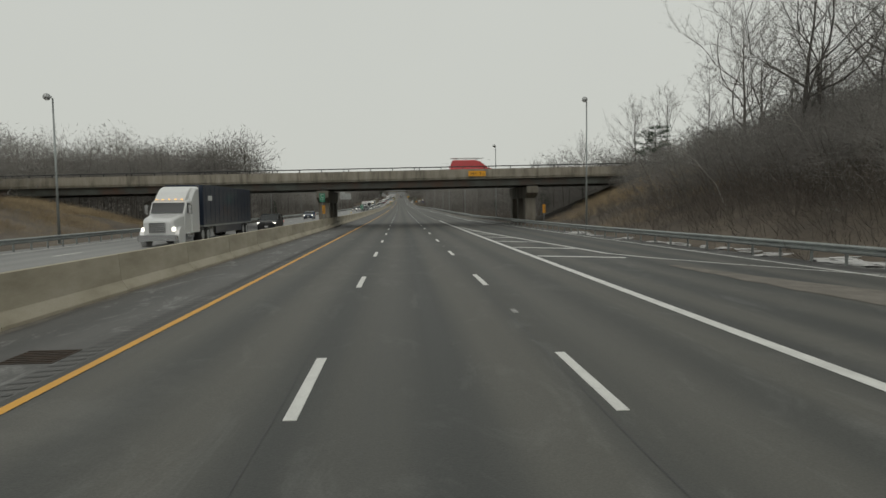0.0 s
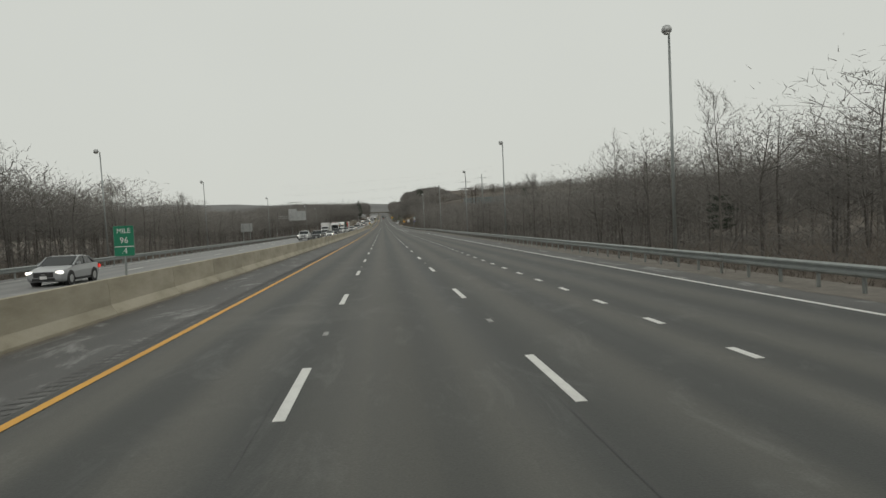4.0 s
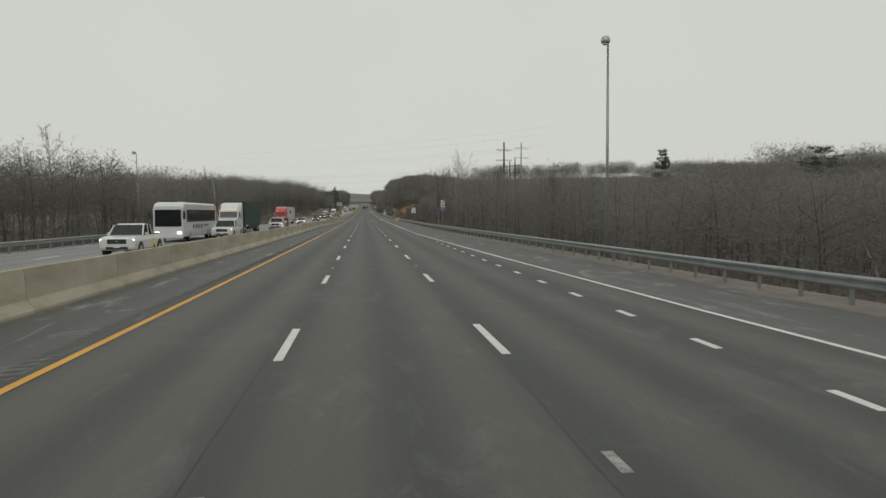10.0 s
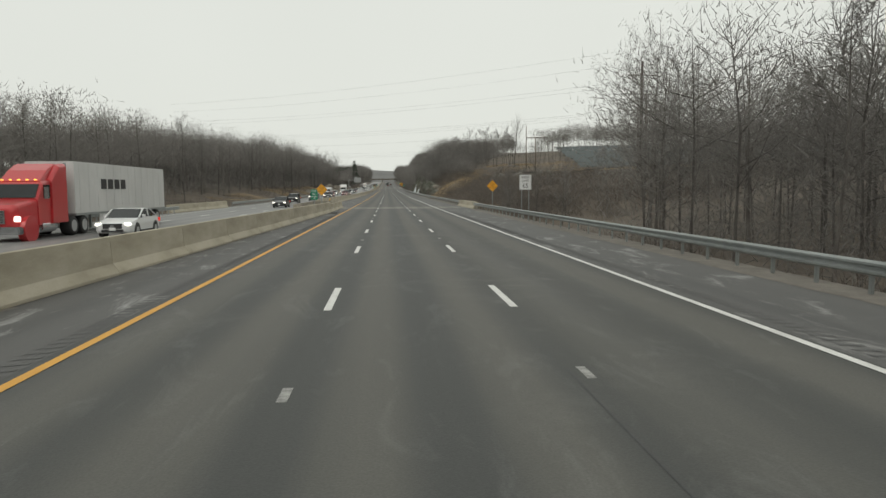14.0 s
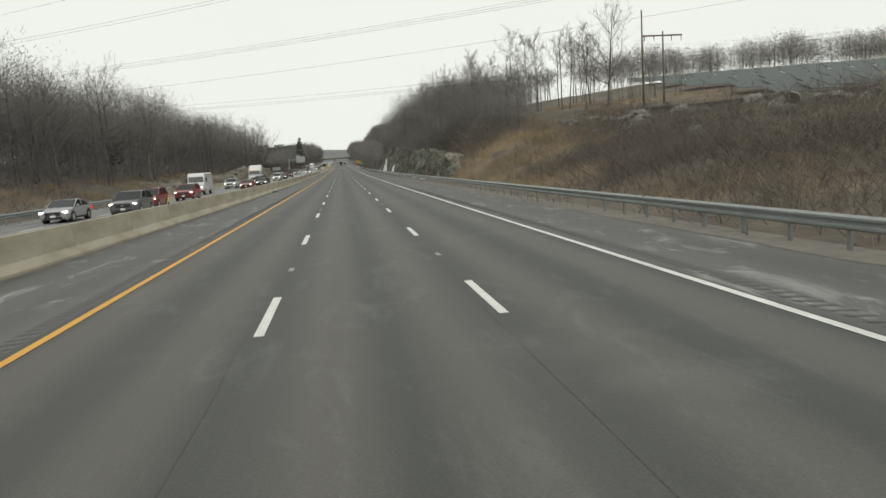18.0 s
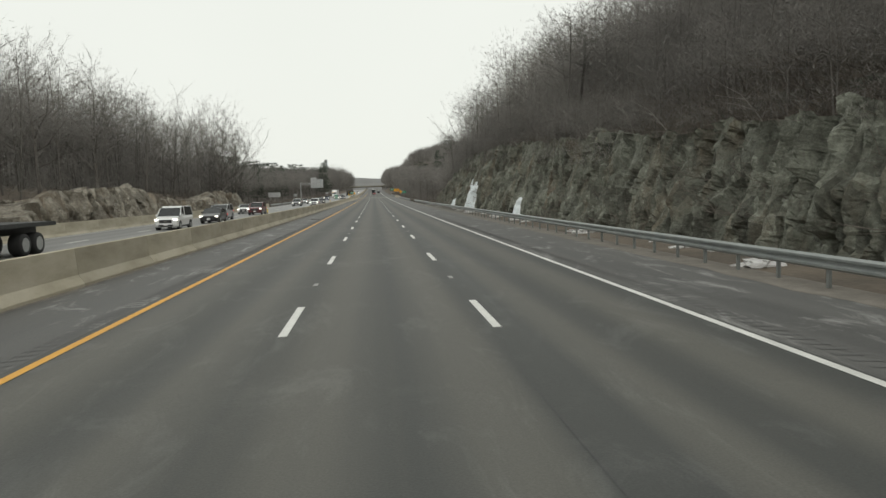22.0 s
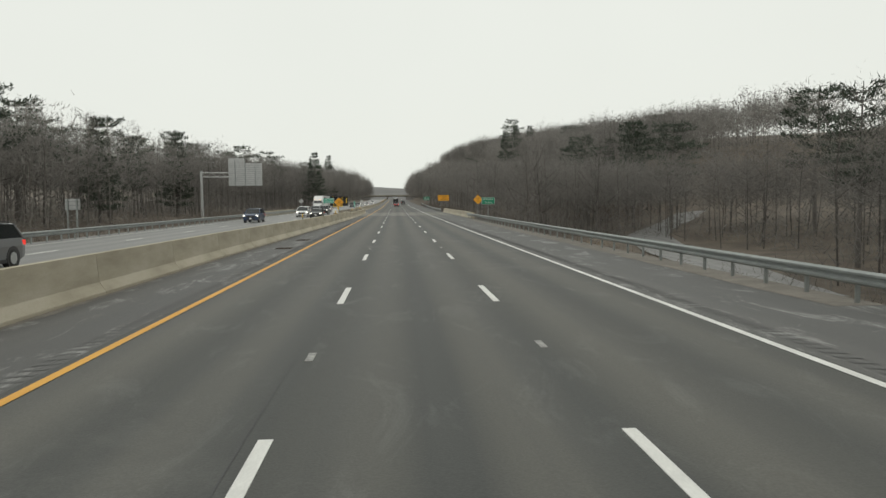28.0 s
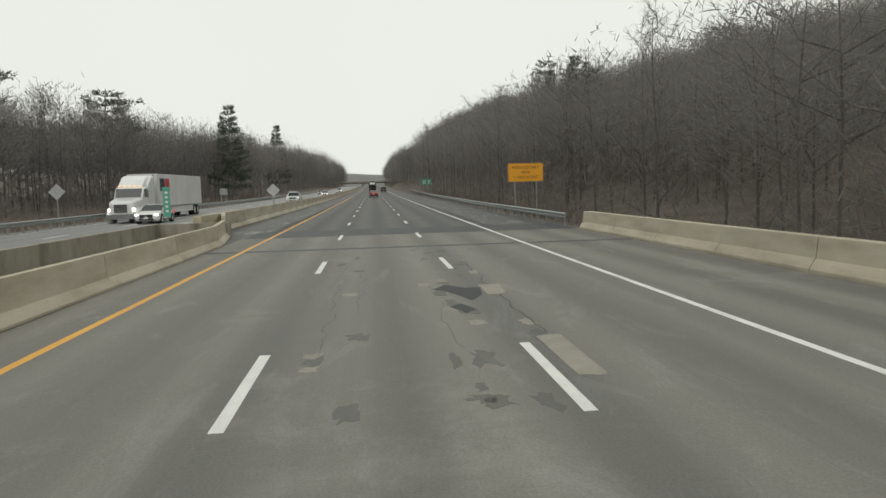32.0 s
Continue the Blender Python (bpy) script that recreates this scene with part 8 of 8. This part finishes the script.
def semi(mat, trailer_mat, label, length=14.5, marks_=(), tarp=False, sleeper=True):
    v = tagged(new("semi_truck"), label, "truck", "traffic")
    end = tractor(v, mat, sleeper)
    y0 = end + .7
    tb = Build()
    tb.box(-1.28, 1.28, y0, y0 + length, 1.15, 4.0)
    tr = part("trailer", tb, trailer_mat, v, bevel=0.03)
    for k in range(int(length / 1.2)):
        for s in (-1, 1):
            part("trailer_rib", Build().box(min(s * 1.28, s * 1.295), max(s * 1.28, s * 1.295), y0 + .6 + k * 1.2, y0 + .66 + k * 1.2, 1.3, 3.9), trailer_mat, v)
    part("trailer_rail", Build().box(-1.3, 1.3, y0, y0 + length, 1.05, 1.17), M_STEEL if not tarp else M_PLASTIC, v)
    part("side_skirt", Build().box(1.2, 1.24, y0 + 3.2, y0 + length - 3.6, .5, 1.06), trailer_mat if not tarp else M_PLASTIC, v)
    for s in (-1, 1):
        part("landing_leg", Build().box(s * .9 - .06, s * .9 + .06, y0 + 2.6, y0 + 2.75, .25, 1.1), M_STEEL, v)
        for dy in (1.6, 2.9):
            wheel(v, s * .95, y0 + length - dy, .52, .56, s)
    for dy, dz, w, h, m in marks_:
        part("lettering_bar", Build().box(1.28, 1.304, y0 + dy, y0 + dy + w, dz, dz + h), m, v)
    v.matrix_basis = pose(0, -500, -50)
    return v


def box_truck(mat, label, step=False):
    v = tagged(new("box_truck" if not step else "step_van"), label, "truck", "traffic")
    if step:
        b = Build()
        b.loft([[(-1.05, y, .5), (-1.05, y, z - .1), (-.95, y, z), (.95, y, z), (1.05, y, z - .1), (1.05, y, .5)] for y, z in ((0.0, 1.3), (.5, 1.5), (.75, 1.6), (1.1, 2.6), (1.25, 2.85), (6.6, 2.85))])
        part("body", b, mat, v, bevel=0.03)
        part("windscreen", Build().loft([[(-.92, y - .03, z), (.92, y - .03, z), (.92, y + .02, z), (-.92, y + .02, z)] for y, z in ((.78, 1.66), (1.1, 2.5))]), M_GLASS, v)
        part("bumper", Build().box(-1.05, 1.05, -.12, .1, .4, .62), M_PLASTIC, v, bevel=0.02)
        part("grille", Build().box(-.55, .55, -.02, .05, .75, 1.15), M_PLASTIC, v)
        ys_, r = (.9, 5.0), .38
    else:
        b = Build()
        b.loft([[(-w, y, .55), (-w, y, z - .1), (-w + .12, y, z), (w - .12, y, z), (w, y, z - .1), (w, y, .55)] for y, z, w in ((0, 1.45, .85), (.3, 1.65, 1.0), (1.2, 1.8, 1.05), (1.75, 2.5, 1.08), (2.0, 2.6, 1.08), (2.7, 2.6, 1.08))])
        part("cab", b, mat, v, bevel=0.03)
        part("windscreen", Build().loft([[(-.95, y - .03, z), (.95, y - .03, z), (.95, y + .02, z), (-.95, y + .02, z)] for y, z in ((1.24, 1.86), (1.72, 2.42))]), M_GLASS, v)
        part("cargo_box", Build().box(-1.22, 1.22, 2.9, 9.6, 1.0, 3.65), M_TRAILER, v, bevel=0.03)
        part("refrigeration_unit", Build().box(-.95, .95, 2.35, 2.9, 2.75, 3.55), M_TRAILER, v, bevel=0.04)
        part("chassis", Build().box(-.45, .45, 1.2, 9.4, .7, .98), M_PLASTIC, v)
        part("bumper", Build().box(-1.12, 1.12, -.1, .2, .4, .7), M_CHROME, v, bevel=0.03)
        part("grille", Build().box(-.5, .5, -.02, .06, .85, 1.35), M_CHROME, v)
        ys_, r = (1.1, 7.6), .46
        for s in (-1, 1):
            part("side_window", Build().box(min(s * 1.06, s * 1.1), max(s * 1.06, s * 1.1), 1.75, 2.4, 1.85, 2.4), M_GLASS, v)
    for s in (-1, 1):
        part("headlamp", Build().box(min(s * .66, s * .95), max(s * .66, s * .95), -.015, .12, .88, 1.12), M_HEAD, v, bevel=0.02)
        part("mirror", Build().box(min(s * 1.15, s * 1.35), max(s * 1.15, s * 1.35), 1.2, 1.28, 1.7, 2.2), M_PLASTIC, v, bevel=0.02)
        for y in ys_:
            wheel(v, s * .92, y, r, .3, s)
    v.matrix_basis = pose(0, -500, -50)
    return v


def coach(label):
    v = tagged(new("coach"), label, "bus", "traffic")
    b = Build()
    b.loft([[(-1.27, y, .45), (-1.27, y, z - .15), (-1.1, y, z), (1.1, y, z), (1.27, y, z - .15), (1.27, y, .45)] for y, z in ((0, 3.1), (.35, 3.4), (.8, 3.5), (13.0, 3.5), (13.4, 3.4))])
    part("body", b, P_WHITE, v, bevel=0.05)
    part("windscreen", Build().box(-1.12, 1.12, -.02, .04, 1.35, 2.85), M_GLASS, v, bevel=0.02)
    for s in (-1, 1):
        for k in range(7):
            part("window", Build().box(min(s * 1.27, s * 1.285), max(s * 1.27, s * 1.285), 1.2 + k * 1.68, 2.82 + k * 1.68, 1.75, 2.85), M_GLASS, v)
        part("headlamp", Build().box(min(s * .75, s * 1.12), max(s * .75, s * 1.12), -.03, .05, .7, .92), M_HEAD, v)
        part("mirror", Build().box(min(s * 1.35, s * 1.55), max(s * 1.35, s * 1.55), -.35, -.27, 2.0, 2.7), M_PLASTIC, v)
        for y in (2.3, 9.6, 10.9):
            wheel(v, s * 1.12, y, .5, .3, s)
    part("bumper", Build().box(-1.25, 1.25, -.1, .1, .35, .65), P_WHITE, v, bevel=0.03)
    for k, w in enumerate((.5, .55, .45, .6)):
        part("lettering_bar", Build().box(1.27, 1.29, 3.4 + k * 1.0, 3.4 + k * 1.0 + w, 1.12, 1.5), P_BLUE, v)
    part("green_swoosh", Build().box(1.27, 1.288, 7.8, 9.6, 1.3, 1.42), P_GREENTARP, v)
    v.matrix_basis = pose(0, -500, -50)
    return v


def flatbed(label):
    v = tagged(new("flatbed_truck"), label, "truck", "traffic")
    end = tractor(v, P_WHITE)
    part("trailer_deck", Build().box(-1.28, 1.28, end + .7, end + 15, 1.3, 1.5), M_DARKSTEEL, v, bevel=0.02)
    part("trailer_beam", Build().box(-.5, .5, end + 1.2, end + 14.6, .95, 1.3), M_DARKSTEEL, v)
    for s in (-1, 1):
        for dy in (12.0, 13.3):
            wheel(v, s * .95, end + dy, .52, .56, s)
    v.matrix_basis = pose(0, -500, -50)
    return v


def carrier(label):
    """A loaded car transporter seen from behind."""
    v = tagged(new("car_carrier"), label, "truck", "traffic")
    for s in (-1, 1):
        for y in (0.2, 4.5, 9.0):
            part("frame_post", Build().box(s * 1.2 - .06, s * 1.2 + .06, y - .06, y + .06, .6, 3.2), P_BLACK, v)
        for z in (.75, 2.4):
            part("deck_rail", Build().box(s * 1.15 - .12, s * 1.15 + .12, 0, 12, z, z + .18), P_BLACK, v)
        for y in (2.2, 3.4):
            wheel(v, s * .95, y, .48, .5, s)
        part("tail_lamp", Build().box(s * .95 - .12, s * .95 + .12, -.03, .03, .6, .75), M_TAIL, v)
    part("rear_beam", Build().box(-1.25, 1.25, -.05, .2, .55, .8), P_BLACK, v)
    part("cab", Build().box(-1.2, 1.2, 12.5, 15.5, .6, 3.0), P_BLACK, v, bevel=0.05)
    for y, z, m in ((.3, .95, P_BLACK), (5.6, 1.0, P_GREY), (.5, 2.6, P_WHITE), (5.4, 2.65, P_SILVER)):
        part("carried_car", hull([(yy + y, zb + z - .2, zm + z - .2, zt + z - .2, w) for yy, zb, zm, zt, w in CARS["suv"]["st"]]), m, v, bevel=0.02)
        part("carried_car_cabin", Build().loft([[(-w - .05, y + yy, z0 + z - .2), (-w + .05, y + yy, z1 + z - .2), (w - .05, y + yy, z1 + z - .2), (w + .05, y + yy, z0 + z - .2)] for yy, z0, z1, w in CARS["suv"]["gh"]]), M_GLASS, v)
    v.matrix_basis = pose(0, -500, -50)
    return v


def park(v, x, y, turn=0.0, z=0.0):
    v.matrix_basis = pose(x, y, zr(y) - 0.006 + z, grade(y), 0, turn)


CAST = [
    ("sedan", P_SILVER, "silver saloon car with lit headlamps on the opposite carriageway", [(-17.2, 161), (-18.9, 595.7), (-13.2, 409), (-17, 1190)]),
    ("sedan", P_BLUE, "dark blue saloon car with lit headlamps on the opposite carriageway", [(-18.2, 136.6)]),
    ("sedan", P_WHITE, "white saloon car with lit headlamps on the opposite carriageway", [(-13.5, 291.8), (-14.5, 461.4), (-19.4, 772.5), (-19.6, 863), (-17.4, 1018.5), (-13, 1150)]),
    ("sedan", P_BLACK, "black saloon car with lit headlamps on the opposite carriageway", [(-19.3, 284), (-15.3, 520), (-14.4, 672), (-16.1, 737), (-12.9, 955.5), (-14.2, 853.7), (-16.5, 1110)]),
    ("sedan", P_RED, "red saloon car with lit headlamps on the opposite carriageway", [(-14.9, 656)]),
    ("suv", P_BLACK, "black sport utility vehicle with lit headlamps", [(-13.6, 72), (-15.3, 280.1), (-17.6, 550), (-16, 682.5), (-14.6, 983)]),
    ("suv", P_GREY, "dark grey sport utility vehicle with lit headlamps", [(-16.04, 309), (-16.5, 573.7), (-15.4, 598.3), (-15.9, 871)]),
    ("suv", P_RED, "deep red sport utility vehicle with lit headlamps", [(-16.4, 441.6), (-16.4, 607), (-16.8, 623)]),
    ("suv", P_MAROON, "maroon sport utility vehicle with a roof rack", [(-16.3, 763.9)]),
    ("suv", P_WHITE, "white sport utility vehicle with lit headlamps", [(-19.1, 668), (-13.6, 824.9)]),
    ("suv", P_BLUE, "steel blue sport utility vehicle with lit headlamps", [(-18.1, 932.5)]),
    ("minivan", P_SILVER, "silver minivan with lit headlamps on the opposite carriageway", [(-17.2, 745.1), (-18.1, 830.1), (-15.9, 980.1)]),
    ("minivan", P_WHITE, "white minivan with lit headlamps on the opposite carriageway", [(-15.7, 960.5), (-13, 1230)]),
    ("pickup", P_WHITE, "white crew-cab pickup truck with lit headlamps", [(-16.2, 261.7), (-14.2, 346.1), (-13.9, 373), (-13.4, 408.4), (-13, 1076)]),
    ("pickup", P_GREY, "grey crew-cab pickup truck with lit headlamps", [(-13.3, 257.7), (-14.1, 318.5), (-16.5, 1105)]),
    ("van", P_WHITE, "small white panel van with lit headlamps", [(-16.6, 725)]),
]
for kind, mat, label, places in CAST:
    first = car(kind, mat, label)
    for k, (x, y) in enumerate(places):
        park(first if k == 0 else copy_thing(first, Matrix()), x, y)
NAVYMARK = [(1.2, 2.9, 1.0, .35, M_SIGNWHITE)]
GREYMARK = [(3.5 + 1.0 * k, 2.5, .75, .6, M_BLACK) for k in range(6)] + [(3.5, 2.2, 6.5, .08, M_BLACK), (3.5, 2.0, 6.5, .08, M_BLACK)]
park(semi(P_WHITE, P_NAVY, "white truck tractor pulling a dark blue box trailer", 15, NAVYMARK), -15.6, 48.0)
park(semi(P_WHITE, P_GREENTARP, "white truck tractor pulling a green tarpaulin trailer", 13.5, (), True), -16.6, 388.5)
park(semi(P_TRUCKRED, M_TRAILER, "bright red truck tractor pulling a white box trailer", 15, GREYMARK[:4]), -18.9, 459)
park(semi(P_MAROON, M_TRAILER, "maroon truck tractor pulling a white box trailer", 14, GREYMARK), -20.3, 405.0)
park(semi(P_WHITE, M_TRAILER, "white truck tractor pulling a white box trailer", 15,
          [(.6, 2.5, .4, 1.1, P_NAVY), (1.1, 2.5, .9, 1.1, P_NAVY), (2.2, 2.5, .5, 1.1, P_TRUCKRED), (2.8, 2.5, .6, 1.1, P_TRUCKRED)]), -20.0, 1020.7)
park(box_truck(P_WHITE, "white refrigerated box truck with lit headlamps"), -17.6, 327.5)
park(box_truck(P_WHITE, "white delivery step van with lit headlamps", True), -19.2, 641)
park(coach("long white motor coach with a dark window band"), -17.4, 368)
park(flatbed("white truck tractor pulling an empty flatbed trailer"), -17.2, 685)
# ahead on the road and on the overpass
ahead = car("sedan", P_RED, "dark red saloon car ahead with lit tail lamps", False)
park(ahead, 0.0, 1117.8, 180)
park(carrier("loaded car transporter ahead on the road"), -0.2, 1210)
park(car("suv", P_BLACK, "black sport utility vehicle ahead on the road", False), 3.6, 1206, 180)
redvan = car("van", P_TRUCKRED, "bright red work van with a ladder rack on the overpass", False, True)
for k in (1.9, 3.0, 4.1):
    part("rack_bar", Build().tube([(-.8, k, 1.85), (-.8, k, 2.05), (.8, k, 2.05), (.8, k, 1.85)], [.025] * 4, 5), M_STEEL, redvan)
for s in (-.6, .6):
    part("rack_rail", Build().tube([(s, 1.2, 2.08), (s, 4.7, 2.08)], [.03, .03], 5), M_STEEL, redvan)
redvan.matrix_basis = pose(10.6, 86.3, zr(82.2) + 4.38 + 0.0115 * 10.6 + 1.02, 0, 0.6, 90) @ Matrix.Diagonal((1.1, 1.1, 1.1, 1))
